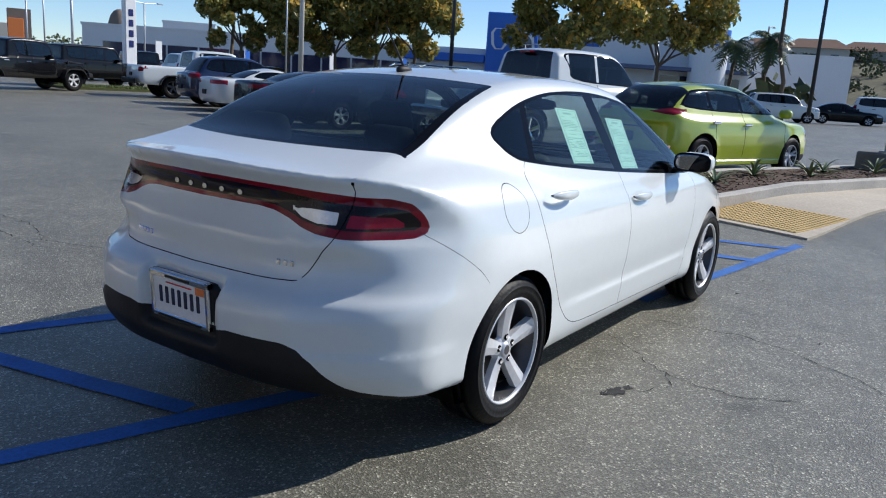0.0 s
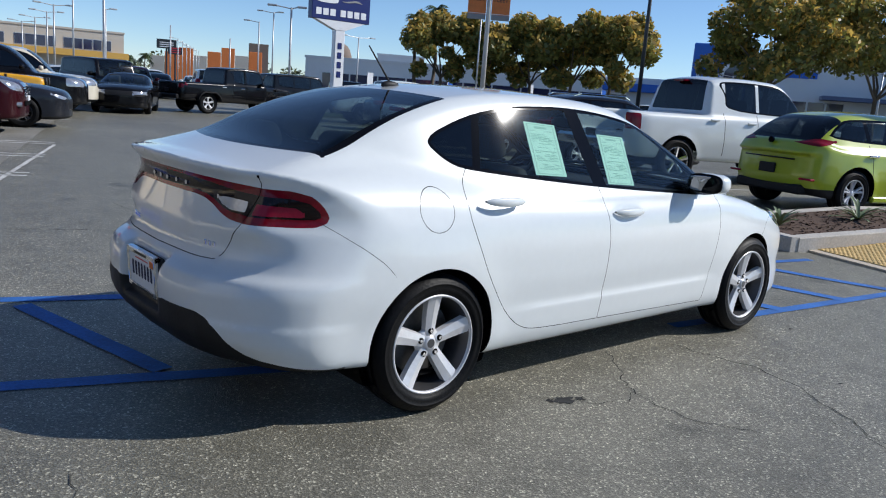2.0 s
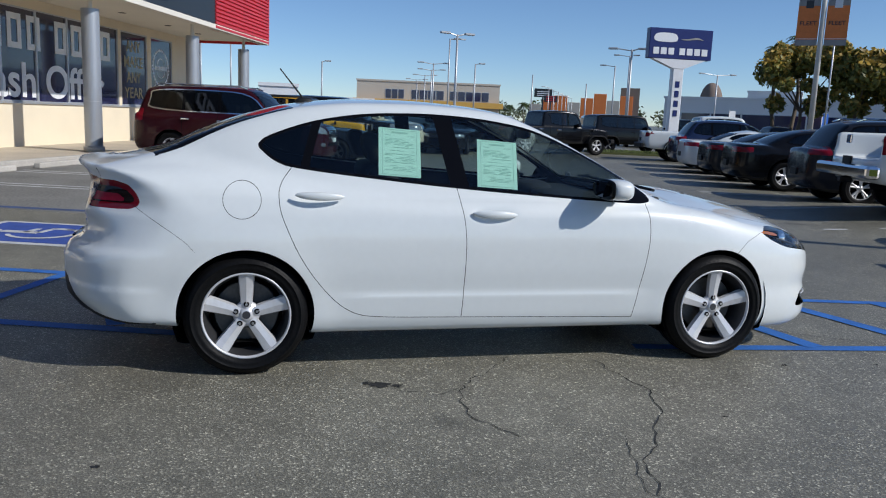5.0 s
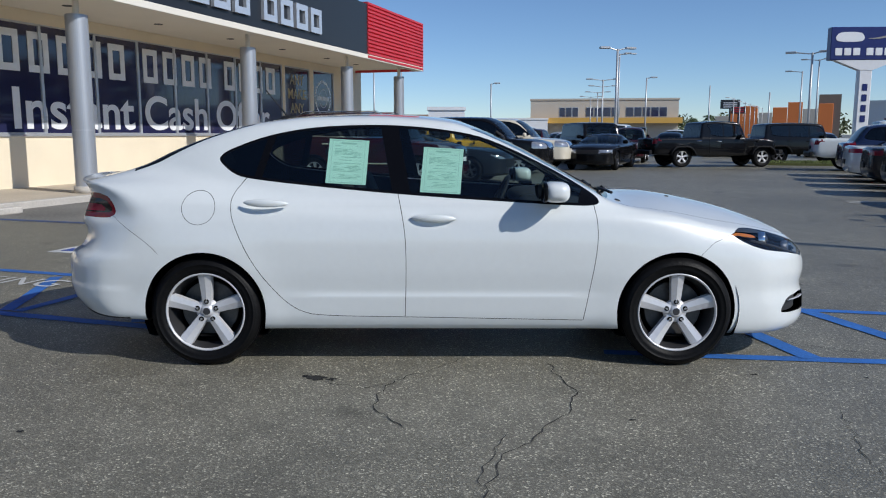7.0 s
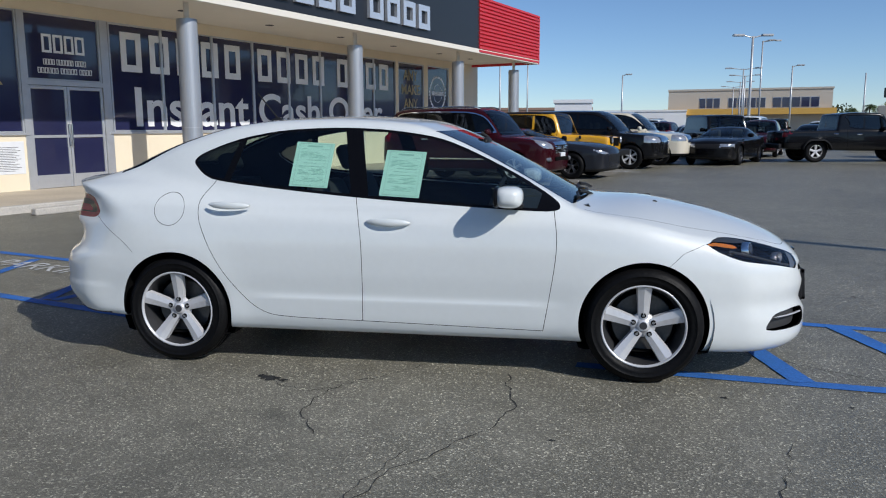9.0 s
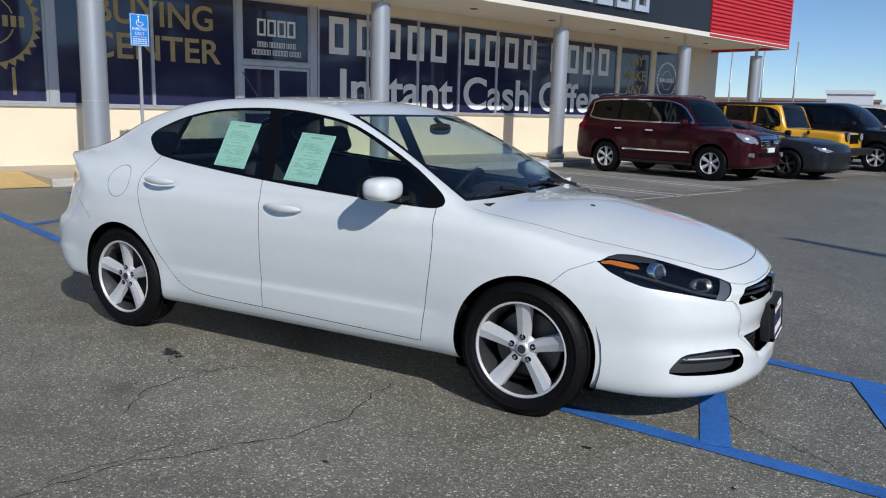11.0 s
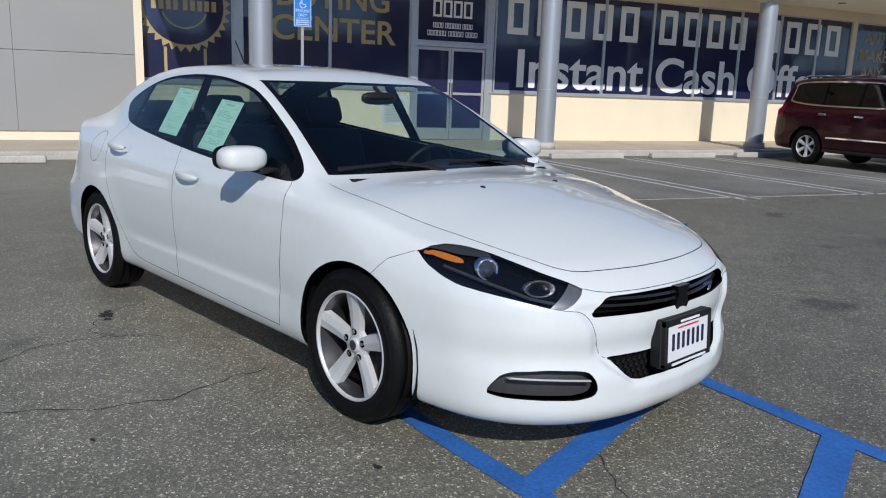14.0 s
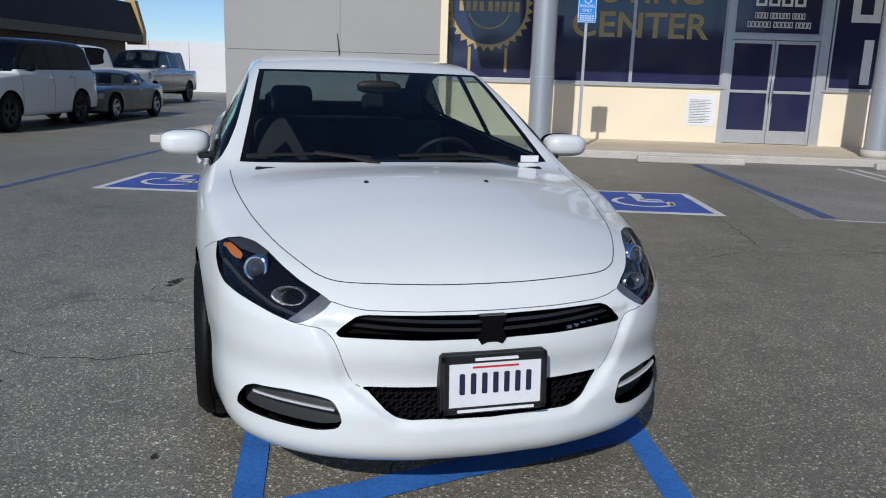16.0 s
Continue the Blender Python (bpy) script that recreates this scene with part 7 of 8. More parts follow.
def suv_trim(car, S):
    """Rails, side moulding, grille bars, fog lamps and running boards of the maroon vehicle."""
    roof_rails(car, S)
    w, xf = S["W"] / 2, S["xf"]
    for z in (0.79, 0.84, 0.89, 0.94):
        part("grille_bar", boxed(xf - 0.03, xf + 0.012, -0.38, 0.38, z - 0.008, z + 0.008, 0.004), BLACK_PLASTIC, car)
    part("emblem", tubed((xf - 0.02, 0, 0.87), (xf + 0.02, 0, 0.87), 0.055, n=16), CHROME, car)
    for s in (-1, 1):
        part("fog_lamp", tubed((xf - 0.24, s * 0.70, 0.60), (xf - 0.05, s * 0.68, 0.60), 0.05, n=16), LENS_CLEAR, car)
        part("running_board", boxed(-0.95, 0.95, min(s * (w - 0.10), s * (w + 0.02)), max(s * (w - 0.10), s * (w + 0.02)), 0.30, 0.36, 0.015), BLACK_PLASTIC, car)
    part("lower_intake", boxed(xf - 0.06, xf + 0.004, -0.45, 0.45, 0.56, 0.66, 0.02), LINER_SHADE, car)
    part("front_plate", boxed(xf - 0.01, xf + 0.02, -0.15, 0.15, 0.66, 0.76, 0.006), SIGN_WHITE, car)


def roof_rails(car, S):
    w = S["W"] / 2
    for s in (-1, 1):
        part("roof_rail", ribbon([(S["back"] + 0.1, s * w * 0.62, S["H"] - 0.05), (S["back"] + 0.25, s * w * 0.66, S["H"] + 0.005), (S["scr"] - 0.25, s * w * 0.66, S["H"] + 0.005), (S["scr"] - 0.1, s * w * 0.62, S["H"] - 0.05)], 0.018), CHROME, car)
    part("side_moulding", boxed(-S["wb"] / 2 + 0.5, S["wb"] / 2 - 0.5, -w - 0.012, -w + 0.03, S["clear"] + 0.30, S["clear"] + 0.34, 0.006), CHROME, car)


PAINTS = dict(
    lime=paint("lime_green_paint", (0.36, 0.44, 0.015), 0.3), maroon=paint("maroon_paint", (0.030, 0.003, 0.006), 0.25, 0.1), black=paint("black_car_paint", (0.006, 0.006, 0.007), 0.2),
    yellow=paint("yellow_paint", (0.72, 0.36, 0.010), 0.3), navy=paint("navy_paint", (0.012, 0.022, 0.065), 0.25, 0.2), grey=paint("grey_paint", (0.07, 0.075, 0.08), 0.28, 0.3), silver=paint("silver_paint", (0.35, 0.35, 0.36), 0.3, 0.5),
    dark=paint("dark_slate_paint", (0.018, 0.020, 0.026), 0.22, 0.2), cream=paint("pearl_paint", (0.62, 0.57, 0.46), 0.3))
HATCH = car_spec(4.33, 1.76, 1.465, 2.60, 0.92, 0.20, 0.93, 0.98, 1.02, 1.08, 0.12, -1.42, -1.99, 0.325, 0.52)
SUV = car_spec(4.80, 1.88, 1.88, 2.79, 0.93, 0.28, 1.15, 1.20, 1.20, 1.05, 0.45, -2.02, -2.25, 0.385, 0.27, 0.35)
SUV_LAMP = eased([(0.52, 0.86), (0.55, 0.97), (0.80, 1.045), (1.18, 1.085), (1.10, 0.99), (0.92, 0.89), (0.70, 0.855)], 0.02)
COUPE_LAMP = eased([(0.50, 0.655), (0.55, 0.705), (0.85, 0.755), (1.12, 0.785), (0.98, 0.70), (0.72, 0.655)], 0.015)
HATCH_LAMP = eased([(0.34, 0.985), (0.60, 1.035), (0.80, 1.055), (1.10, 1.030), (1.00, 0.985), (0.80, 0.945), (0.62, 0.955)], 0.02)
PICKUP = car_spec(5.82, 2.02, 2.00, 3.57, 1.02, 0.42, 1.22, 1.30, 1.28, 1.35, 0.66, -1.0, -1.14, 0.41, 0.26, 0.25)
SALOON = car_spec(4.90, 1.86, 1.45, 2.78, 1.00, 0.20, 0.95, 1.0, 1.06, 0.95, 0.05, -1.10, -1.85, 0.345, 0.5)
COUPE = car_spec(4.80, 1.90, 1.35, 2.75, 0.98, 0.18, 0.98, 0.98, 1.02, 0.80, -0.05, -0.95, -1.65, 0.345, 0.5)
JEEP = car_spec(4.60, 1.78, 1.84, 2.95, 0.70, 0.42, 1.14, 1.16, 1.16, 0.72, 0.42, -2.05, -2.12, 0.40, 0.14, 0.75)
JEEP_BED = car_spec(5.50, 1.80, 1.86, 3.49, 0.72, 0.45, 1.16, 1.18, 1.18, 1.00, 0.70, -0.85, -0.95, 0.41, 0.14, 0.75)
CROSS = car_spec(4.60, 1.84, 1.66, 2.69, 0.95, 0.22, 1.02, 1.08, 1.08, 0.92, 0.10, -1.55, -1.98, 0.36, 0.36)
BIG_SUV = car_spec(5.30, 2.02, 1.92, 3.02, 0.98, 0.32, 1.18, 1.24, 1.24, 1.15, 0.40, -2.15, -2.35, 0.40, 0.26, 0.2)
for S_ in (JEEP, JEEP_BED):
    xa, wa = S_["cowl"], S_["W"] / 2
    S_["plan"] = [(S_["xr"] - 0.1, wa - 0.01), (xa - 0.1, wa), (xa + 0.15, wa - 0.06), (xa + 0.5, wa - 0.15), (S_["xf"] + 0.1, wa - 0.22)]
OPEN_CAR = car_spec(4.25, 1.80, 1.25, 2.50, 0.90, 0.16, 0.88, 0.88, 0.90, 0.55, 0.05, -0.75, -1.35, 0.33, 0.6)

ROW_R, ROW_L = "cars parked in the row beside the planter", "cars parked along the building"
G = 6.85     # rear axles of the row beside the planter stand here
SPOKE10, SPOKE6, SPOKE5 = (5, 0.012, 0.020, 0.035), (6, 0.025, 0.045, 0), (5, 0.03, 0.05, 0)
vehicle("hatchback", "lime green five-door hatchback with dark tinted windows behind the planter", HATCH, PAINTS["lime"], facing(4.46, 8.60, rise(4.5, 8.3)), SPOKE10, ALLOY, 0.035, (-0.22, -1.02), (0.40, 0.83, 0.84, 0.98), None, (0.5, 0.8, 0.6, 0.78), bumper=0.16, group=ROW_R, glass=GLASS_MID, tail_shape=HATCH_LAMP, extra=hatch_trim)
vehicle("pickup_truck", "white crew-cab pickup with chrome bumper and chrome wheels", PICKUP, WHITE_PAINT, facing(8.08, 8.77, rise(8.1, 8)), SPOKE5, CHROME, 0.045, (0.0, -0.78), (0.84, 1.1, 0.93, 1.21), None, (0.6, 0.95, 0.85, 1.05), (-3.0, -1.30, 0.85), 0.02, 0.62, cat="truck", group=ROW_R, extra=chrome_bumper)
vehicle("crossover", "dark crossover with red tail lamps and silver roof rails", CROSS, PAINTS["dark"], facing(11.2, G + 1.5), SPOKE10, ALLOY, 0.06, (-0.2, -1.1), (0.45, 0.95, 0.95, 1.12), None, group=ROW_R, extra=roof_rails)
vehicle("saloon", "black saloon with machined multi-spoke wheels", SALOON, PAINTS["black"], facing(14.35, G + 1.2), SPOKE10, ALLOY, 0.06, (-0.25,), (0.30, 0.93, 0.86, 0.98), None, group=ROW_R)
vehicle("coupe", "dark coupe with a black roof", COUPE, PAINTS["dark"], facing(17.1, G + 1.2), SPOKE10, ALLOY_DARK, 0.06, (-0.5,), (0.35, 0.9, 0.82, 0.94), None, group=ROW_R)
vehicle("coupe", "white sports coupe with twin dark red tail lamps", COUPE, WHITE_PAINT, facing(19.8, G + 1.2), SPOKE10, ALLOY_DARK, 0.06, (-0.5,), (0.35, 0.9, 0.82, 0.94), LENS_DARKRED, group=ROW_R)
vehicle("crossover", "navy blue crossover with red tail lamps", CROSS, PAINTS["navy"], facing(22.6, G + 1.3), SPOKE10, ALLOY, 0.06, (-0.2, -1.1), (0.55, 0.95, 0.92, 1.12), None, group=ROW_R)
vehicle("jeep_pickup", "white boxy off-road pickup with black flares and white hard top", JEEP_BED, WHITE_PAINT, facing(27.3, G + 1.8), SPOKE5, ALLOY_DARK, 0.06, (0.0, -0.6), (0.72, 0.88, 0.95, 1.12), None, (9, 9, 9, 9), (-2.6, -1.1, 0.8), 0.02, 0.58, cat="truck", group=ROW_R, extra=jeep_trim)
vehicle("suv", "maroon sport utility vehicle with chrome moulding and silver wheels", SUV, PAINTS["maroon"], facing(13.94, -6.28), SPOKE6, ALLOY, 0.05, (-0.25, -1.12), (0.6, 0.97, 1.0, 1.3), None, (0.55, 0.93, 0.83, 1.0), grille=(0.42, 0.74, 1.02), group=ROW_L, extra=suv_trim, grille_mat=CHROME, bumper=0.03, trim=CHROME, head_shape=SUV_LAMP)
vehicle("coupe", "dark blue-grey sports coupe with a low nose", COUPE, PAINTS["dark"], facing(16.3, -5.6), SPOKE10, ALLOY_DARK, 0.06, (-0.5,), (0.35, 0.9, 0.82, 0.94), None, (0.55, 0.9, 0.62, 0.72), grille=(0.5, 0.44, 0.66), group=ROW_L, head_shape=COUPE_LAMP)
vehicle("jeep", "bright yellow boxy off-road vehicle with a black top", JEEP, PAINTS["yellow"], facing(18.6, -6.1), SPOKE5, ALLOY_DARK, 0.06, (-0.15, -1.05), (0.72, 0.88, 0.95, 1.12), None, (9, 9, 9, 9), None, 0.02, 0.58, group=ROW_L, extra=jeep_trim, roof_mat=BLACK_PLASTIC, roof_from=1.75, soft_top=-1.02)
vehicle("large_suv", "black full-size utility vehicle with a chrome grille", BIG_SUV, PAINTS["black"], facing(21.6, -5.55), SPOKE6, ALLOY, 0.065, (-0.3, -1.2), (0.7, 0.95, 1.0, 1.3), None, (0.62, 0.98, 0.85, 1.08), grille=(0.55, 0.80, 1.08), grille_mat=CHROME, group=ROW_L)
vehicle("large_suv", "pearl white full-size utility vehicle with a chrome grille", BIG_SUV, PAINTS["cream"], facing(24.5, -5.3), SPOKE6, CHROME, 0.065, (-0.3, -1.2), (0.7, 0.95, 1.0, 1.3), None, (0.62, 0.98, 0.85, 1.08), grille=(0.55, 0.80, 1.08), grille_mat=CHROME, group=ROW_L)
vehicle("jeep", "black boxy off-road vehicle parked sideways", JEEP, PAINTS["black"], facing(29.5, -2.6, 0, -60), SPOKE5, ALLOY_DARK, 0.06, (-0.15, -1.05), (0.72, 0.88, 0.95, 1.12), None, (9, 9, 9, 9), None, 0.02, 0.58, extra=jeep_trim)
vehicle("coupe", "black muscle coupe facing the lot", COUPE, PAINTS["black"], facing(26.3, -1.95, 0, -97), SPOKE10, ALLOY_DARK, 0.06, (-0.5,), (0.35, 0.9, 0.82, 0.94), None, (0.45, 0.85, 0.66, 0.76), grille=(0.8, 0.60, 0.76))
vehicle("jeep_pickup", "black boxy off-road pickup with silver wheels", JEEP_BED, PAINTS["black"], facing(29.55, 2.2, 0, 27), SPOKE5, ALLOY, 0.06, (0.0, -0.6), (0.72, 0.88, 0.95, 1.12), None, (9, 9, 9, 9), (-2.6, -1.1, 0.8), 0.02, 0.58, cat="truck", extra=jeep_trim)
vehicle("jeep", "black boxy off-road vehicle behind a grass strip", JEEP, PAINTS["black"], facing(34.5, 6.2, 0, 20), SPOKE5, ALLOY_DARK, 0.06, (-0.15, -1.05), (0.72, 0.88, 0.95, 1.12), None, (9, 9, 9, 9), None, 0.02, 0.58, extra=jeep_trim)

# beyond the end of the building
FAR_L = "cars parked beyond the building"
wsuv = vehicle("suv", "white utility vehicle with dark glass and machined wheels", SUV, WHITE_PAINT, facing(-9.45, -12.1), SPOKE10, ALLOY_DARK, 0.05, (-0.25, -1.12), (0.6, 0.97, 1.0, 1.3), None, (0.55, 0.93, 0.83, 1.0), group=FAR_L, roof_mat=PAINTS["black"])
vehicle("roadster", "dark grey low roadster with silver five-spoke wheels", OPEN_CAR, PAINTS["grey"], facing(-9.35, -16.4), SPOKE5, ALLOY, 0.055, (-0.3,), (0.5, 0.85, 0.66, 0.78), None, (0.5, 0.8, 0.55, 0.68), group=FAR_L)
vehicle("old_pickup", "faded grey older pickup with a black roof", PICKUP, PAINTS["silver"], facing(-12.3, -26.2), SPOKE5, STEEL_DARK, 0.07, (0.0,), (0.84, 1.1, 0.93, 1.15), None, bed=(-3.0, -1.30, 0.85), group=FAR_L, cat="truck", roof_mat=PAINTS["black"])
vehicle("pickup_truck", "white work pickup with a side rail", PICKUP, WHITE_PAINT, facing(-12.6, -20.6, 0, -20), SPOKE5, STEEL_DARK, 0.07, (0.0,), (0.84, 1.1, 0.93, 1.15), None, bed=(-3.0, -1.30, 0.85), group=FAR_L, cat="truck")
vehicle("old_wagon", "pale cream older wagon behind a chain-link gate", BIG_SUV, PAINTS["cream"], facing(-7.8, -33.5, 0, 5), SPOKE5, STEEL_DARK, 0.08, (-0.3, -1.2), (0.7, 0.95, 1.0, 1.3), None, group=FAR_L)
# ---- trees, signs, poles and the distance ----
def leaf_cloud(centres, n, size, seed, squash=0.8):
    """Many small bent leaves scattered in clumps round the given centres (x, y, z, radius)."""
    rng = np.random.default_rng(seed)
    verts, faces = [], []
    c = np.array(centres, float)
    pick_ = rng.choice(len(c), n, p=c[:, 3] ** 2 / (c[:, 3] ** 2).sum())
    d = rng.normal(size=(n, 3))
    d /= np.linalg.norm(d, axis=1)[:, None]
    r = c[pick_, 3] * (0.45 + 0.6 * rng.random(n) ** 0.6)
    P = c[pick_, :3] + d * r[:, None] * np.array([1, 1, squash])
    a = rng.normal(size=(n, 3))
    a /= np.linalg.norm(a, axis=1)[:, None]
    b = np.cross(a, rng.normal(size=(n, 3)))
    b /= np.linalg.norm(b, axis=1)[:, None]
    s = size * (0.6 + 0.8 * rng.random(n))
    V = np.stack([P - a * s[:, None], P + b * s[:, None] * 0.55, P + a * s[:, None], P - b * s[:, None] * 0.55], 1).reshape(-1, 3)
    F = np.arange(4 * n).reshape(-1, 4)
    return V, [tuple(f) for f in F.tolist()]


def limb(bm, p, q, r0, r1, rng, n=4):
    pts = [Vector(p).lerp(Vector(q), i / n) + Vector((rng.uniform(-1, 1), rng.uniform(-1, 1), 0)) * (q - p).length * 0.04 * (0 < i < n) for i in range(n + 1)]
    for i in range(n):
        tube(bm, pts[i], pts[i + 1], r0 + (r1 - r0) * i / n, r0 + (r1 - r0) * (i + 1) / n, 7, False)


def tree(name, label, h, spread, clear, m, seed, leaves, size, group=""):
    rng = random.Random(seed)
    t = thing(name, label, "tree", m, group)
    bm = bmesh.new()
    fork = Vector((rng.uniform(-0.2, 0.2), rng.uniform(-0.2, 0.2), clear))
    limb(bm, Vector((0, 0, -0.1)), fork, 0.17, 0.11, rng)
    part("trunk", bm, BARK, t, shade=True)
    blobs = []
    for i in range(7):
        q = i * 2.4 + rng.uniform(-0.4, 0.4)
        k = rng.uniform(0.45, 0.85) * (spread / 2)
        tip = Vector((math.cos(q) * k, math.sin(q) * k, clear + (h - clear) * rng.uniform(0.25, 0.85)))
        bm = bmesh.new()
        limb(bm, fork, tip, 0.075, 0.02, rng)
        part("limb", bm, BARK, t, shade=True)
        blobs.append((*tip, rng.uniform(0.12, 0.19) * spread))
    for i in range(20):
        q, k = rng.uniform(0, 6.28), rng.uniform(0.1, 0.52) * spread
        z = clear + (h - clear) * rng.uniform(0.08, 0.92)
        k *= 1 - 0.5 * abs((z - clear) / (h - clear) - 0.45)
        blobs.append((math.cos(q) * k, math.sin(q) * k, z, rng.uniform(0.07, 0.14) * spread))
    V, F = leaf_cloud(blobs, leaves, size, seed)
    tagged(part_of("crown", V, F, LEAF, t, "dense dull green leaves", False), kind="stuff")
    V, F = leaf_cloud([(x, y, z + 0.25 * r, r * 0.95) for x, y, z, r in blobs], int(leaves * 0.55), size * 0.95, seed + 50)
    tagged(part_of("crown_turning", V, F, LEAF_DRY, t, "yellow-brown turning leaves", False), kind="stuff")
    return t


ROW_T = "street trees before the far showroom"
row_tree = tree("street_tree", "bushy street tree turning yellow, rounded crown on a thin trunk", 7.6, 6.4, 2.3, pose(36.2, 43.8, 0.4), 3, 5200, 0.20, ROW_T)
for i, (x, y, s, r) in enumerate(((39.0, 42.0, 0.98, 70), (41.5, 39.6, 1.0, 140), (43.6, 37.2, 1.06, 200), (45.6, 34.8, 1.1, 290))):
    k = copy_thing(row_tree, pose(x, y, 0.4, 0, 0, r))
    k.scale = (s, s, s)
tree("street_tree", "large sycamore with a broad brown-green crown over a thick trunk", 8.2, 6.6, 2.7, pose(33.9, 16.2, 0.3), 11, 6500, 0.16)
tree("street_tree", "large sycamore with a ragged brown-green crown and a forked trunk", 8.8, 8.6, 2.3, pose(43.0, 14.6, 0.6), 12, 8000, 0.18)


def palm_tree(x, y, z, h, r, seed, label, lean=0.0):
    rng = random.Random(seed)
    t = thing("palm_tree", label, "palm", pose(x, y, z))
    top = Vector((lean, lean * 0.4, h))
    bm = bmesh.new()
    limb(bm, Vector((0, 0, 0)), top, 0.16, 0.11, rng, 6)
    part("trunk", bm, BARK, t, shade=True)
    for i in range(22):
        az, el = i * 2.4, rng.uniform(-0.7, 1.2)
        bm = bmesh.new()
        d, s = Vector((math.cos(az), math.sin(az), 0)), Vector((-math.sin(az), math.cos(az), 0))
        spine = lambda q: top + d * r * q * math.cos(el * 0.6) + Vector((0, 0, r * (q * math.sin(el) - 0.75 * q * q)))
        for k in range(13):
            a, b = spine(k / 13), spine((k + 1) / 13)
            bm.faces.new([bm.verts.new(p) for p in (a - s * 0.012, a + s * 0.012, b + s * 0.010, b - s * 0.010)])
            L = 0.36 * r * math.sin(math.pi * min(1, k / 13 * 0.85 + 0.12)) + 0.03
            for side in (-1, 1):
                tip = b + s * side * L + d * L * 0.45 - Vector((0, 0, L * rng.uniform(0.25, 0.7)))
                bm.faces.new([bm.verts.new(p) for p in (a, b, tip)])
        part("frond", bm, PALM, t)
    return t


palm_tree(37.2, 48.6, 0.3, 7.2, 1.1, 1, "tall thin fan palm with a shaggy top")
palm_tree(38.4, 47.6, 0.3, 8.0, 1.2, 2, "tall thin fan palm with a shaggy top")
palm_tree(54.3, 11.0, 0.6, 5.0, 1.7, 4, "short green feather palm beside the showroom")
palm_tree(54.0, 13.2, 0.6, 4.6, 1.6, 5, "short green feather palm beside the showroom")
palm_tree(53.6, 9.8, 0.6, 12.5, 1.8, 6, "very tall leaning palm trunk", 0.9)
palm_tree(60.6, 174.5, 0, 5.2, 1.8, 7, "distant palm above the road")
palm_tree(57.5, 175.8, 0, 4.6, 1.6, 8, "distant palm above the road")


def pole(x, y, h, r, material, label, heads=(), z=0.0, group="light poles over the lots"):
    t = thing("light_pole", label, "light pole", pose(x, y, z), group)
    part("mast", tubed((0, 0, 0), (0, 0, h), r, r * 0.7, 12), material, t, shade=True)
    for a, L in heads:
        d = Vector((math.cos(radians(a)), math.sin(radians(a)), 0))
        part("arm", tubed((0, 0, h - 0.08), tuple(d * L + Vector((0, 0, h + 0.04))), 0.035, n=8), material, t)
        bm = boxed(-0.30, 0.30, -0.13, 0.13, -0.06, 0.06, 0.03, Matrix.Translation(d * (L + 0.25) + Vector((0, 0, h + 0.05))) @ pose(0, 0, 0, 0, 0, a))
        part("lamp_head", bm, material, t)
    return t


LAB = "slim grey steel lot light pole with arm lamps"
for x, y, h, hd in ((9.7, 39.1, 6.0, ((10, 0.5), (190, 0.5))), (16.2, 67.9, 8.6, ((0, 0.5), (20, 1.2))), (14.8, 68.2, 6.3, ((0, 1.0), (180, 1.0))), (18.6, 67.3, 6.4, ((0, 0.4),)), (17.2, 80.0, 6.4, ((0, 1.0), (180, 1.0))), (19.0, 92, 6.4, ((0, 1.0), (180, 1.0))), (20.4, 104, 6.4, ((0, 1.0), (180, 1.0))), (21.6, 116, 6.4, ((0, 1.0), (180, 1.0))),
                    (4.55, 69.5, 6.0, ((0, 0.3),)), (21.4, 41.0, 6.0, ((150, 0.9), (330, 0.4))), (34.0, 66.8, 8.0, ((150, 1.0), (330, 0.4))), (32.8, 67.4, 7.0, ((150, 0.9),)), (41.2, 62.8, 6.4, ((0, 1.4), (180, 1.4))), (30.4, 68.5, 5.2, ()), (26.0, 72.0, 6.0, ()),
                    (46.0, 120.0, 7.0, ((180, 0.8),)), (50.0, 128.0, 7.0, ((180, 0.8),)), (54.0, 136.0, 7.0, ((180, 0.8),)), (58.0, 144.0, 7.0, ((180, 0.8),)), (62.0, 152.0, 7.0, ((180, 0.8),)), (66.0, 160.0, 7.0, ((180, 0.8),)), (70.0, 168.0, 7.0, ((180, 0.8),)), (60.0, 21.0, 5.5, ((90, 1.0), (270, 1.0))), (72, 40, 5.6, ((120, 1.0), (300, 1.0)))):
    pole(x, y, h, 0.085, POLE_METAL, LAB, hd)
pole(30.0, 20.9, 11.0, 0.11, POLE_DARK, "dark steel lot light pole", ((60, 0.6),))
pole(50.1, 7.1, 11.0, 0.13, POLE_DARK, "dark leaning utility pole", z=0.6)
pole(25.7, 28.4, 6.8, 0.05, POLE_METAL, LAB)
pole(75, 16, 7.5, 0.12, KERB, "pale concrete street light", ((0, 1.5),), 0.6)


for az, hh in ((99.6, 6.0), (97.6, 6.6), (95.6, 6.6)):
    pole(2.7 + 60 * math.cos(radians(az)), -4.1 + 60 * math.sin(radians(az)), hh, 0.07, POLE_METAL, LAB)
# banner pole
bp_ = thing("banner_pole", "tall cream pole with two orange and grey banners", "banner pole", pose(18.1, 19.75, 0, 0, 0, -38))
part("mast", tubed((0, 0, 0), (0, 0, 9.5), 0.10, 0.08, 14), mat("cream_pole", (0.55, 0.53, 0.48), 0.5), bp_, shade=True)
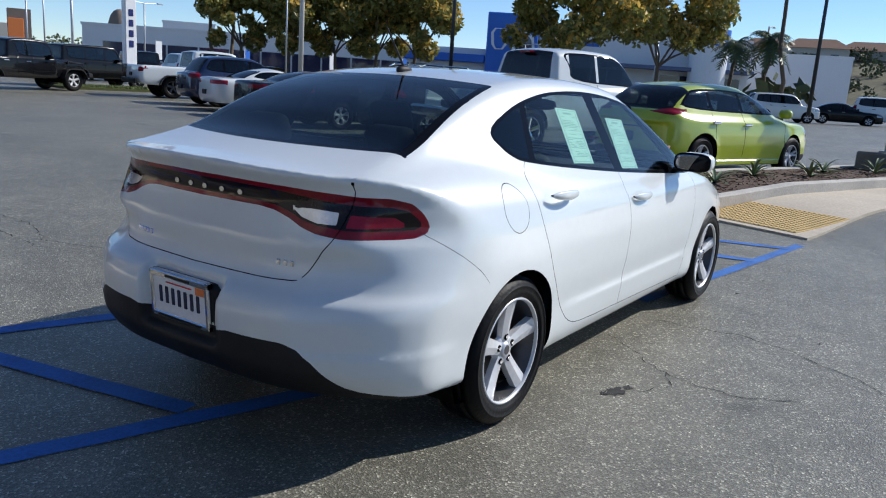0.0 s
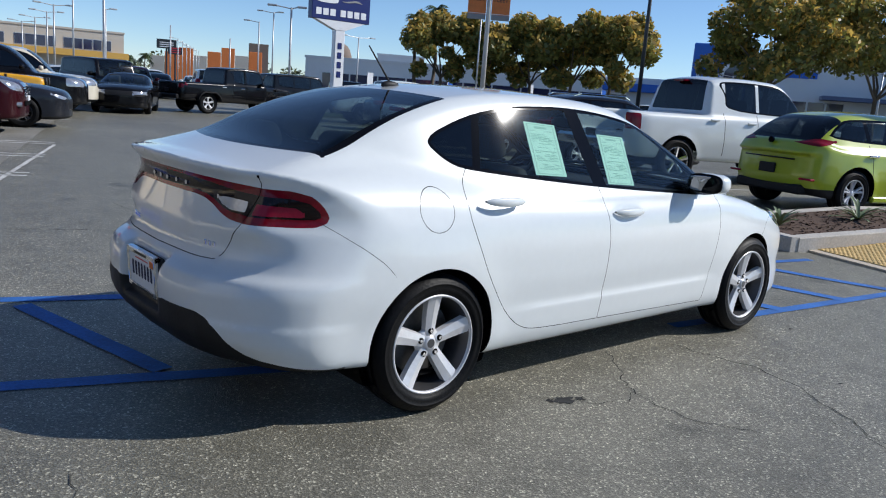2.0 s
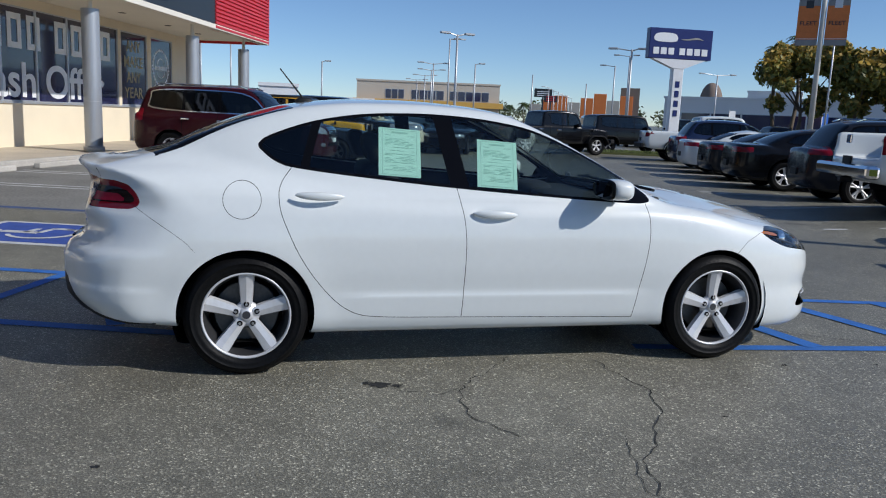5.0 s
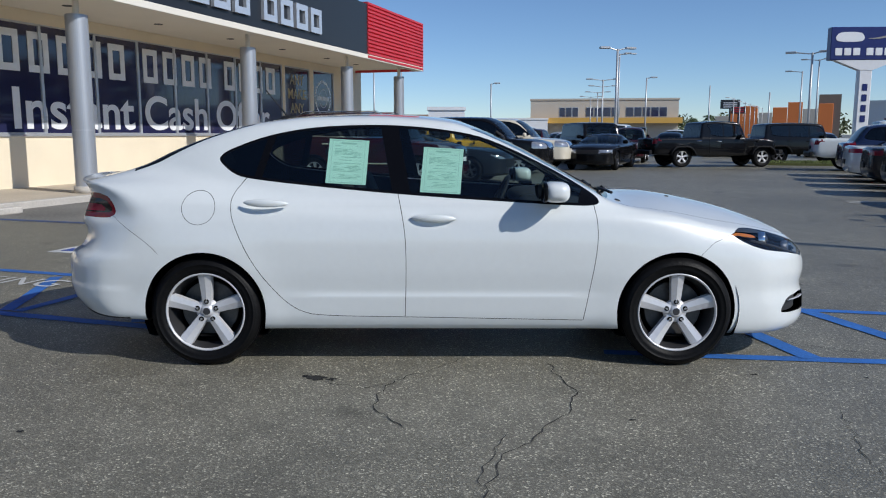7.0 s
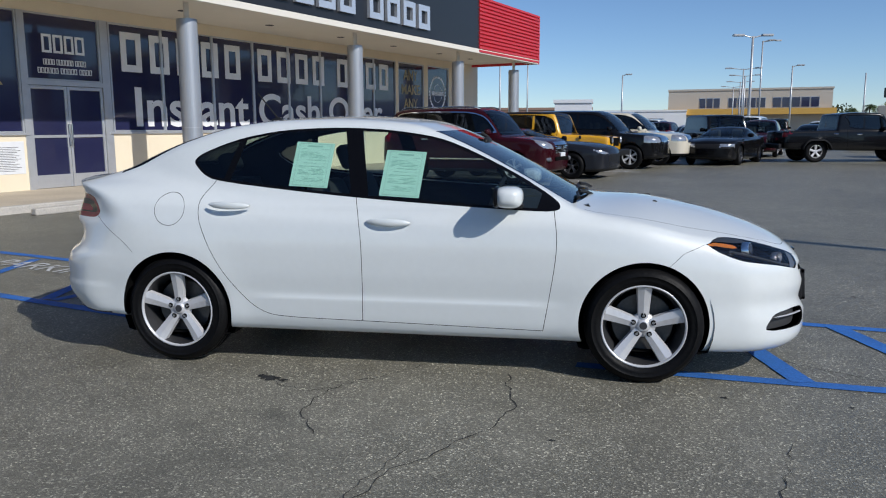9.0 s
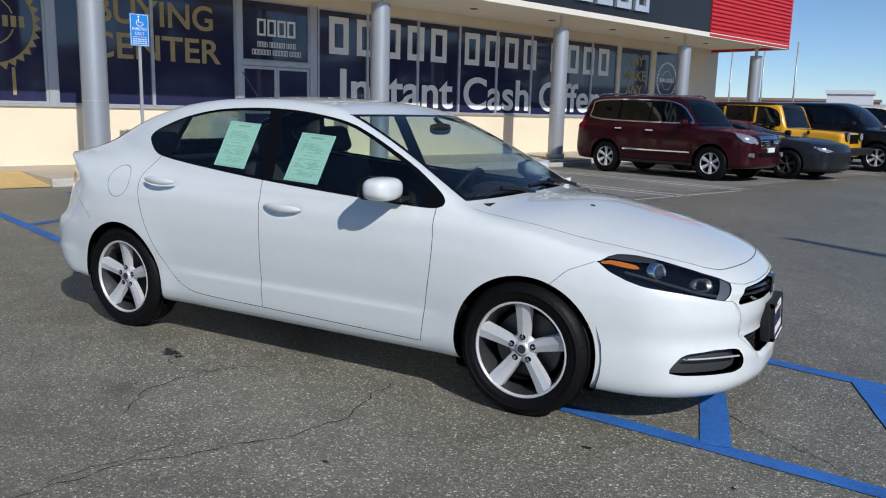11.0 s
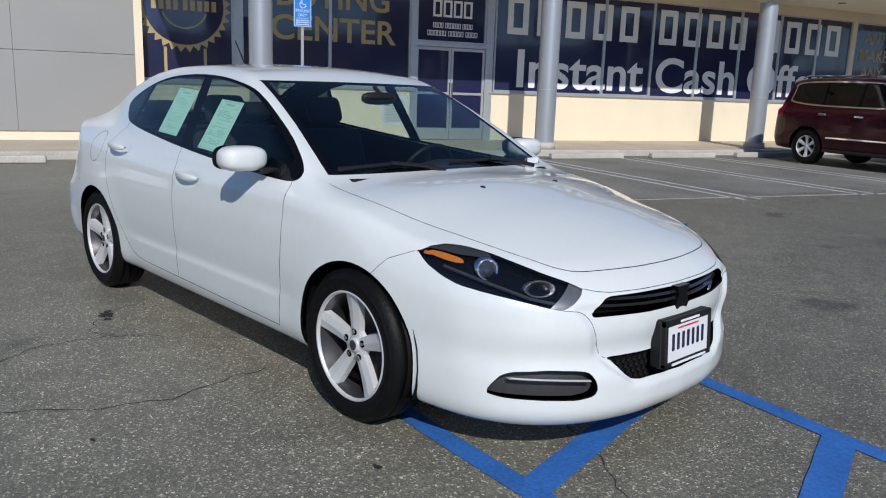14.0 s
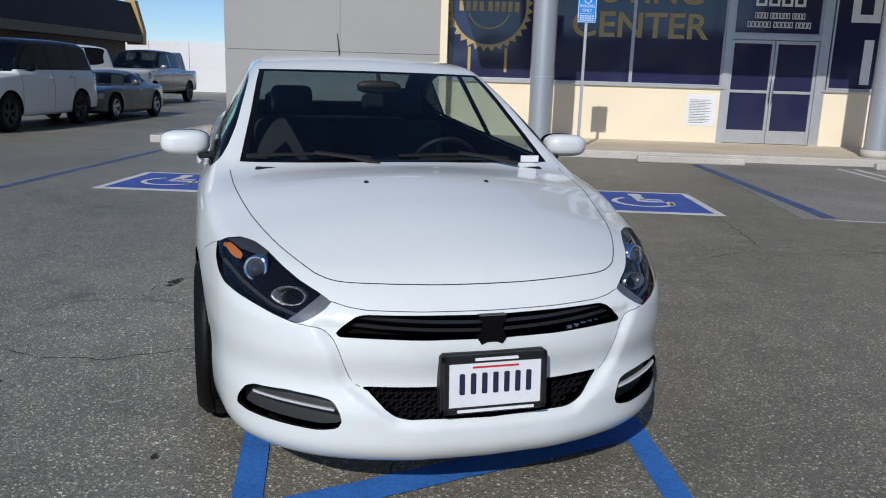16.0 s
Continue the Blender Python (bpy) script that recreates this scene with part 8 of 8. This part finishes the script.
for s in (-1, 1):
    x0, x1 = sorted((s * 0.11, s * 0.82))
    part("banner_arm", tubed((0, 0, 6.12), (s * 0.85, 0, 6.12), 0.02, n=8), POLE_METAL, bp_)
    b_ = part("banner", boxed(x0, x1, -0.01, 0.01, 4.42, 6.1), ORANGE, bp_)
    part("banner_band", boxed(x0, x1, -0.016, 0.016, 4.42, 4.62), BANNER_GREY, b_)
    part("banner_band", boxed(x0, x1, -0.016, 0.016, 5.78, 6.1), BANNER_GREY, b_)
    part("banner_line", boxed(x0, x1, -0.017, 0.017, 4.64, 4.66), SIGN_WHITE, b_)
    part("banner_mark", boxed(s * 0.46 - 0.13, s * 0.46 + 0.13, -0.018, 0.018, 5.70, 5.98, 0.01), SIGN_WHITE if s > 0 else POLE_DARK, b_)
    for f, y in ((0, -0.018), (180, 0.018)):
        lettering("banner_word", "FLEET", 0.2, POLE_DARK, b_, Matrix.Translation((s * 0.46, y, 5.12)) @ pose(0, 0, 0, 90, 0, f), width=0.54)

# pylon sign; the name on it is drawn as plain blocks
py = thing("pylon_sign", "dark blue sign board on a white pylon", "sign", pose(22.45, 37.2, 0, 0, 0, -3.5))
part("pylon", boxed(-0.34, 0.34, -0.2, 0.2, 0, 5.05, 0.05), SIGN_WHITE, py)
part("cradle", prism([(-0.34, 4.7), (0.34, 4.7), (1.65, 5.22), (-1.65, 5.22)], -0.22, 0.22), SIGN_WHITE, py)
bd = part("board", boxed(-1.93, 1.93, -0.25, 0.25, 5.22, 6.92, 0.03), SIGN_BLUE, py)
part("emblem", prism(rounded([(-1.6, 6.15), (-0.3, 6.15), (-0.2, 6.4), (-0.4, 6.66), (-1.5, 6.66), (-1.72, 6.4)], 2), -0.27, -0.25), LETTER_WHITE, bd)
part("emblem", prism(rounded([(-0.15, 6.32), (0.4, 6.36), (1.0, 6.5), (1.45, 6.3), (1.0, 6.38), (0.4, 6.28)], 2), -0.27, -0.25), BANNER_GREY, bd)
for i in range(7):
    x0 = -1.68 + i * 0.46 + (0.22 if i > 2 else 0)
    part("name_block", boxed(x0, x0 + 0.36, -0.27, -0.25, 5.46, 5.84, 0.02), LETTER_WHITE, bd)
for i in range(4):
    part("number_bar", boxed(-0.13, 0.13, -0.215, -0.2, 3.62 - i * 0.55, 3.98 - i * 0.55, 0.02), SIGN_BLUE, py)


def block_building(name, label, m, w, d, h, material, windows=(), band=None, glass=None):
    """A plain far building: wall, roof edge, window rows, each window a part."""
    b = thing(name, label, "building", m)
    part("wall", boxed(-w / 2, w / 2, 0, d, 0, h), material, b)
    part("roof_edge", boxed(-w / 2 - 0.1, w / 2 + 0.1, -0.1, d, h, h + 0.25), material, b)
    for x0, x1, z0, z1, n in windows:
        k = (x1 - x0) / n
        for i in range(n):
            wd = part("window", boxed(x0 + k * i + 0.1, x0 + k * (i + 1) - 0.1, -0.06, 0.02, z0, z1), glass or NAVY_FILM, b)
            part("window_frame", boxed(x0 + k * i + 0.04, x0 + k * (i + 1) - 0.04, -0.03, 0.015, z0 - 0.06, z1 + 0.06), ALUMINIUM, wd)
    if band:
        part("band", boxed(-w / 2 - 0.4, w / 2 + 0.4, -2.0, 0.1, band[0], band[1]), band[2], b)
    return b


TAN = mat("tan_stucco", (0.50, 0.46, 0.40), 0.9, var=0.06, scale=0.3)
OCHRE = mat("ochre_band", (0.62, 0.36, 0.08), 0.7, var=0.06)
PALE = mat("pale_render", (0.72, 0.72, 0.72), 0.85, var=0.06, scale=0.2)
HBLUE = mat("showroom_blue", (0.02, 0.13, 0.52), 0.45, var=0.08, scale=0.3)
tb = block_building("far_dealership", "long tan two-storey building with an ochre canopy band", look((23.8, 113.5, 0), (25.5, 123.5, 0)) @ pose(0, 0, 0, -90, 0, 0), 21.5, 18, 6.3, TAN, ((-6.5, -3.6, 3.9, 5.2, 3), (-2.6, 2.4, 3.9, 5.2, 4), (3.2, 9.2, 3.9, 5.2, 5)), (2.9, 3.7, OCHRE))
tb.matrix_basis = pose(23.8, 112.0, 0, 0, 0, -11)
block_building("far_building", "low grey flat-roofed building", pose(4.5, 112, 0, 0, 0, -6), 22, 14, 3.4, PALE, ((-8, 8, 1.2, 2.4, 7),))
block_building("brick_store", "long low brown brick building in the distance", pose(-6.5, 78, 0, 0, 0, 6), 17, 10, 3.1, mat("far_brick", (0.27, 0.18, 0.135), 0.9, var=0.12, scale=0.4), ((-7, 7, 1.0, 2.2, 6),))
block_building("white_shed", "small white box building", pose(0.3, 56, 0, 0, 0, 0), 2.8, 3, 3.15, SIGN_WHITE)
# showroom row across the road
sh = block_building("showroom", "pale grey car showroom with a blue entrance tower", pose(79.5, 36.5, 0.4, 0, 0, -60) @ pose(6.5, 0, 0), 23.5, 16, 7.0, PALE, ((-11, -2, 0.8, 3.2, 5), (2, 11, 0.8, 3.0, 4)))
for nm, q in (("blue_tower", (boxed(-17.6, -11.9, -1.5, 3, 0, 8.6, 0.1), HBLUE)), ("left_wing", (boxed(-27, -17.6, 0, 10, 0, 4.6, 0.05), PALE)),
              ("arch_glass", (prism(rounded([(-14.3, 0.2), (-12.6, 0.2), (-12.4, 5.6), (-13.4, 6.6), (-14.4, 5.6)], 1), -1.62, -1.4), NAVY_FILM)), ("arch_frame", (prism(rounded([(-14.7, 0.1), (-12.3, 0.1), (-12.1, 5.9), (-13.4, 7.0), (-14.8, 5.9)], 1), -1.56, -1.42), SIGN_WHITE)),
              ("emblem", (prism(rounded([(-17.0, 4.6), (-15.4, 4.6), (-15.2, 6.9), (-17.2, 6.9)], 1), -1.6, -1.5), SIGN_WHITE)), ("emblem_field", (prism(rounded([(-16.7, 4.7), (-15.7, 4.7), (-15.5, 6.8), (-16.9, 6.8)], 1), -1.64, -1.6), HBLUE)),
              ("blue_awning", (boxed(-27, -17.7, -1.2, 0, 3.0, 3.9, 0.08), HBLUE)), ("name_band", (boxed(-9.5, -5.0, -0.12, 0, 5.6, 6.3), HBLUE)), ("entrance_canopy", (boxed(-4.5, 11.5, -3.0, 0.1, 3.5, 3.9), mat("slate_blue", (0.10, 0.13, 0.22), 0.6)))):
    part(nm, q[0], q[1], sh)
rt = thing("round_tower", "round white tower with a blue cap", "tower", pose(84.2, 24.0, 0.5))
part("drum", tubed((0, 0, 0), (0, 0, 6.2), 2.0, n=40), SIGN_WHITE, rt, shade=False)
part("cap", tubed((0, 0, 6.2), (0, 0, 7.9), 2.05, n=40), HBLUE, rt)
block_building("white_warehouse", "plain white warehouse below the hill", pose(104, 19.5, 0.8, 0, 0, -78), 14, 14, 6.2, SIGN_WHITE)
block_building("far_showroom", "white and grey showroom behind the street trees", pose(60, 63, 0, 0, 0, -46), 44, 14, 4.6, PALE, ((-20, 20, 0.8, 3.0, 12),))
block_building("office_block", "pale two-tone office block in the distance", pose(69, 92.5, 0, 0, 0, -38), 7, 10, 6.6, SIGN_WHITE, ((-3, 3, 1.5, 3.2, 3),))
for i, x in enumerate((-14, -5, 4, 12)):
    fl = pole(60 + x * 0.72 - 2.0, 63 - x * 0.70 - 2.2, 3.4, 0.05, POLE_METAL, "thin flag pole with a small blue feather banner", group="feather flags")
    part("flag", boxed(0.05, 0.75, -0.01, 0.01, 1.4, 3.3), HBLUE if i % 2 else SIGN_WHITE, fl)
# orange hoarding on the skyline, billboards, brown water tower
ob_ = thing("hoarding", "long orange construction hoarding on the skyline", "hoarding", pose(81, 178, 0, 0, 0, -24))
for i in range(8):
    part("hoarding_panel", boxed(-17 + i * 3.2, -13.9 + i * 3.2, 0, 0.6, 0, 5.6 + (i % 3) * 0.9 + i * 0.25, 0.05), ORANGE if i % 3 else TAN, ob_)
part("rooftop_block", boxed(5.5, 10, 0.2, 4, 0, 10.3), mat("brown_block", (0.20, 0.15, 0.12), 0.8), ob_)
for x, y, z0, z1, w in ((64.8, 173.3, 7.0, 9.0, 4.2), (66.5, 172.6, 5.9, 7.45, 3.1)):
    bb = thing("billboard", "dark roadside billboard on a post", "billboard", pose(x, y, 0, 0, 0, -20))
    part("panel", boxed(-w / 2, w / 2, -0.15, 0.15, z0, z1, 0.03), POLE_DARK, bb)
    part("post", tubed((0, 0, 0), (0, 0, z0), 0.2), POLE_DARK, bb)
    for i in range(3):
        part("panel_bar", boxed(-w * 0.35, w * 0.35, -0.18, -0.15, z0 + 0.3 + i * 0.45, z0 + 0.5 + i * 0.45), SIGN_WHITE if w > 4 else RED_PANEL, bb)
wt = thing("brown_tower", "rounded brown tower in the distance", "tower", pose(75, 118, 0))
part("drum", blob(0, 0, 4.5, 1.9, 1.9, 4.6, 2.4, 20), mat("brown_block", (0.20, 0.15, 0.12), 0.8), wt, shade=True)
block_building("dark_store", "low dark flat building in the distance", pose(84, 98, 0, 0, 0, -40), 22, 10, 3.4, POLE_DARK)
# building and walls beyond the grey block
lb = thing("side_building", "brown workshop with a dark overhanging mansard roof", "building", LOT @ Matrix.Translation((-18.5, 23.0, 0)))
part("wall", boxed(-12, 0, -15, 15.2, 0, 2.9), mat("brown_wall", (0.10, 0.075, 0.058), 0.85, var=0.1), lb)
part("roof", prism([(-12.5, 2.62), (0.85, 2.62), (0.9, 3.05), (0.42, 4.65), (-12, 4.65)], -15.6, 15.2), mat("dark_shingle", (0.022, 0.021, 0.022), 0.85, var=0.25, scale=2, fine=15, bump=0.3), lb)
part("eave_board", boxed(0.9, 0.96, -15.6, 15.2, 2.60, 3.0, 0.01), mat("brown_board", (0.14, 0.11, 0.085), 0.8, var=0.1), lb)
part("gable_trim", prism([(0.1, 2.5), (1.0, 2.5), (1.02, 3.2), (0.62, 4.8), (0.1, 4.8)], 15.2, 15.6), mat("ochre_trim", (0.42, 0.28, 0.12), 0.8, var=0.1), lb)
for y0 in (-12.0, -6.5, -1.0, 4.5, 9.8):
    part("workshop_door", boxed(-0.05, 0.03, y0, y0 + 4.2, 0, 2.5, 0.01), mat("dark_door", (0.03, 0.026, 0.024), 0.7, var=0.15), lb)
fw = thing("boundary_wall", "tall white panelled boundary wall", "wall", kind="structure")
for i in range(10):
    part("wall_panel", lot_box(-26 + i * 2.4, -23.63 + i * 2.4, -42.2, -42.0, 0, 2.85), SIGN_WHITE, fw)
for u in (-8.4, -5.6, -2.8):
    gt = thing("chain_gate", "chain-link gate panel in a steel frame", "gate", kind="structure")
    part("gate_post", tubed(at(u, -29, 0), at(u, -29, 1.9), 0.05), POLE_METAL, gt)
    bm = bmesh.new()
    for zz in (0.15, 1.0, 1.8):
        tube(bm, at(u, -29, zz), at(u + 2.8, -29, zz), 0.025, n=6)
    for k in range(28):
        tube(bm, at(u + k * 0.1, -29, 0.15), at(min(u + 2.8, u + k * 0.1 + 0.9), -29, 1.8), 0.006, n=3, caps=False)
        tube(bm, at(max(u, u + k * 0.1 - 0.9), -29, 1.8), at(u + k * 0.1, -29, 0.15), 0.006, n=3, caps=False)
    part("gate_mesh", bm, POLE_METAL, gt)


# hill with houses
def hill():
    rng = random.Random(4)
    verts, faces, n = [], [], 40
    for i in range(n):
        a = radians(-30 + 65 * i / (n - 1))
        for r, z in ((150, 0.3), (178, 6), (205, 11.5), (240, 12 + 3 * math.sin(i * 0.7) + rng.uniform(0, 1.5)), (330, 9)):
            k = step01((i - 2) / 10) * step01((n - 3 - i) / 16)
            verts.append((-4 + r * math.cos(a), -2 + r * math.sin(a), z * k + 0.2))
    for i in range(n - 1):
        for j in range(4):
            faces.append((i * 5 + j, (i + 1) * 5 + j, (i + 1) * 5 + j + 1, i * 5 + j + 1))
    h = part_of("hill", verts, faces, mat("dry_hillside", (0.11, 0.10, 0.055), 0.95, var=0.5, scale=0.12, fine=1.2), shade=True)
    tagged(h, "low scrubby hillside above the road", "hill", kind="structure")
    for i, (a, r, w) in enumerate(((3, 200, 13), (6.5, 205, 16), (10, 200, 14), (0, 206, 15), (13, 204, 12), (-5, 205, 14))):
        x, y = -4 + r * math.cos(radians(a)), -2 + r * math.sin(radians(a))
        b = thing("hill_house", "tan stucco house with a brown tile roof on the hill", "house", pose(x, y, 9.5, 0, 0, a - 90))
        part("wall", boxed(-w / 2, w / 2, 0, 9, -2, 4.2), TAN, b)
        bm = bmesh.new()
        q = [bm.verts.new(p) for p in ((-w / 2 - 0.6, -0.6, 4.1), (w / 2 + 0.6, -0.6, 4.1), (w / 2 + 0.6, 9.6, 4.1), (-w / 2 - 0.6, 9.6, 4.1), (-w / 2 + 3, 4.5, 6.4), (w / 2 - 3, 4.5, 6.4))]
        for f in ((0, 1, 5, 4), (1, 2, 5), (2, 3, 4, 5), (3, 0, 4), (3, 2, 1, 0)):
            bm.faces.new([q[k] for k in f])
        part("roof", bm, mat("brown_tile", (0.20, 0.11, 0.07), 0.85, var=0.2), b)
        for k in range(3):
            part("window", boxed(-w / 2 + 1.5 + k * w / 3.2, -w / 2 + 3.2 + k * w / 3.2, -0.08, 0.0, 1.2, 2.8), NAVY_FILM, b)
    cl = []
    for i in range(150):
        a, r = radians(rng.uniform(-25, 22)), rng.uniform(160, 235)
        z = 11.5 * step01((r - 150) / 60) + rng.uniform(0.5, 2.0)
        cl.append((-4 + r * math.cos(a), -2 + r * math.sin(a), z, rng.uniform(1.0, 2.8)))
    V, F = leaf_cloud(cl, 16000, 0.42, 9)
    tagged(part_of("hill_shrubs", V, F, SHRUB), "dark green shrubs and trees across the hillside", "shrubs", kind="stuff")
    cl = []
    for i in range(120):
        a, r = radians(rng.uniform(35, 84)), rng.uniform(240, 420)
        cl.append((r * math.cos(a), r * math.sin(a), rng.uniform(0.5, 5.0), rng.uniform(2.0, 5.0)))
    for i in range(12):
        cl.append((88 + rng.uniform(-6, 6), 110 + rng.uniform(-6, 6), rng.uniform(1, 6), rng.uniform(1.0, 2.2)))
    for i in range(10):
        cl.append((56 + rng.uniform(-2, 2), 10.5 + rng.uniform(-2, 2), rng.uniform(0.8, 2.6), rng.uniform(0.7, 1.3)))
    V, F = leaf_cloud(cl, 14000, 0.6, 19)
    tagged(part_of("far_shrubs", V, F, SHRUB), "dark green trees and shrubs in the distance", "shrubs", kind="stuff")


hill()

# grass strip with its kerb
slab("grass_strip", [(31.5, 4.2), (33.5, 4.0), (33.5, 12.5), (31.5, 12.5)], 0.0, 0.10, mat("lawn_soil", (0.10, 0.11, 0.035), 0.95, var=0.3), "thin dry grass strip", "lawn")
rg = random.Random(3)
bm = bmesh.new()
for i in range(6000):
    p = at(rg.uniform(31.55, 33.45), rg.uniform(4.2, 12.4), 0.1)
    d = Vector((rg.uniform(-1, 1), rg.uniform(-1, 1), 0)) * 0.02
    bm.faces.new([bm.verts.new(p - d), bm.verts.new(p + d), bm.verts.new(p + Vector((rg.uniform(-0.03, 0.03), rg.uniform(-0.03, 0.03), rg.uniform(0.05, 0.12))))])
tagged(part("grass_blades", bm, GRASS), "short dry yellow-green grass", "grass", kind="stuff")

# rows of far parked cars
FARROW = "far rows of parked cars"


def far_car(label, S, pm, rims, pillars, tb, hb, **k):
    return lambda m: vehicle(label.split()[2], label, S, pm, m, SPOKE5, rims, 0.09, pillars, tb, None, hb, group=FARROW, detail=0, **k)


KINDS = [far_car("small white crossover parked far across the lot", CROSS, WHITE_PAINT, ALLOY, (-0.2, -1.1), (0.5, 0.95, 0.92, 1.12), (0.5, 0.88, 0.78, 0.92)), far_car("small silver saloon parked far across the lot", SALOON, PAINTS["silver"], ALLOY, (-0.25,), (0.4, 0.93, 0.8, 0.95), (0.5, 0.88, 0.66, 0.8)),
         far_car("small black saloon parked far across the lot", SALOON, PAINTS["black"], ALLOY, (-0.25,), (0.4, 0.93, 0.8, 0.95), (0.5, 0.88, 0.66, 0.8)), far_car("small dark crossover parked far across the lot", CROSS, PAINTS["dark"], ALLOY_DARK, (-0.2, -1.1), (0.5, 0.95, 0.92, 1.12), (0.5, 0.88, 0.78, 0.92)),
         far_car("small black jeep parked far across the lot", JEEP, PAINTS["black"], ALLOY_DARK, (-0.15, -1.05), (0.72, 0.88, 0.95, 1.12), (0.5, 0.7, 0.85, 1.0), extra=jeep_trim), far_car("small white saloon parked far across the lot", SALOON, WHITE_PAINT, ALLOY, (-0.25,), (0.4, 0.93, 0.8, 0.95), (0.5, 0.88, 0.66, 0.8)),
         far_car("small white suv parked far across the lot", SUV, WHITE_PAINT, ALLOY, (-0.25, -1.12), (0.6, 0.97, 1.0, 1.3), (0.55, 0.93, 0.83, 1.0)), far_car("small maroon crossover parked far across the lot", CROSS, PAINTS["maroon"], ALLOY, (-0.2, -1.1), (0.5, 0.95, 0.92, 1.12), (0.5, 0.88, 0.78, 0.92))]
built = {}


def far_place(i, m):
    if i not in built:
        built[i] = KINDS[i](m)
    else:
        copy_thing(built[i], m)


far = random.Random(12)
for row_u, n0, n1, turn in ((34.0, -10.0, 1.0, -90), (39.0, -14.0, 0.0, -90), (46.0, -14.0, 22.0, 90), (54.0, -14.0, 3.0, -90)):
    n = n0
    while n < n1:
        far_place(far.randrange(8), facing(row_u + far.uniform(-0.3, 0.3), n, 0, turn + far.uniform(-3, 3)))
        n += 2.8
for x, y, i, t in ((52.6, 9.2, 6, -60), (55.5, 5.8, 2, -75), (56.5, 3.2, 6, -80), (57.5, 0.6, 3, -80), (58.5, -2.2, 0, -80), (51.5, 12.6, 0, -60), (60, -5, 1, -80), (48.5, 33.5, 6, 40), (44.8, 41.0, 5, 40), (52.0, 29.0, 3, 40)):
    q = LOT.inverted() @ Vector((x, y, 0))
    far_place(i, pose(x, y, rise(q.x, -q.y), 0, 0, t))
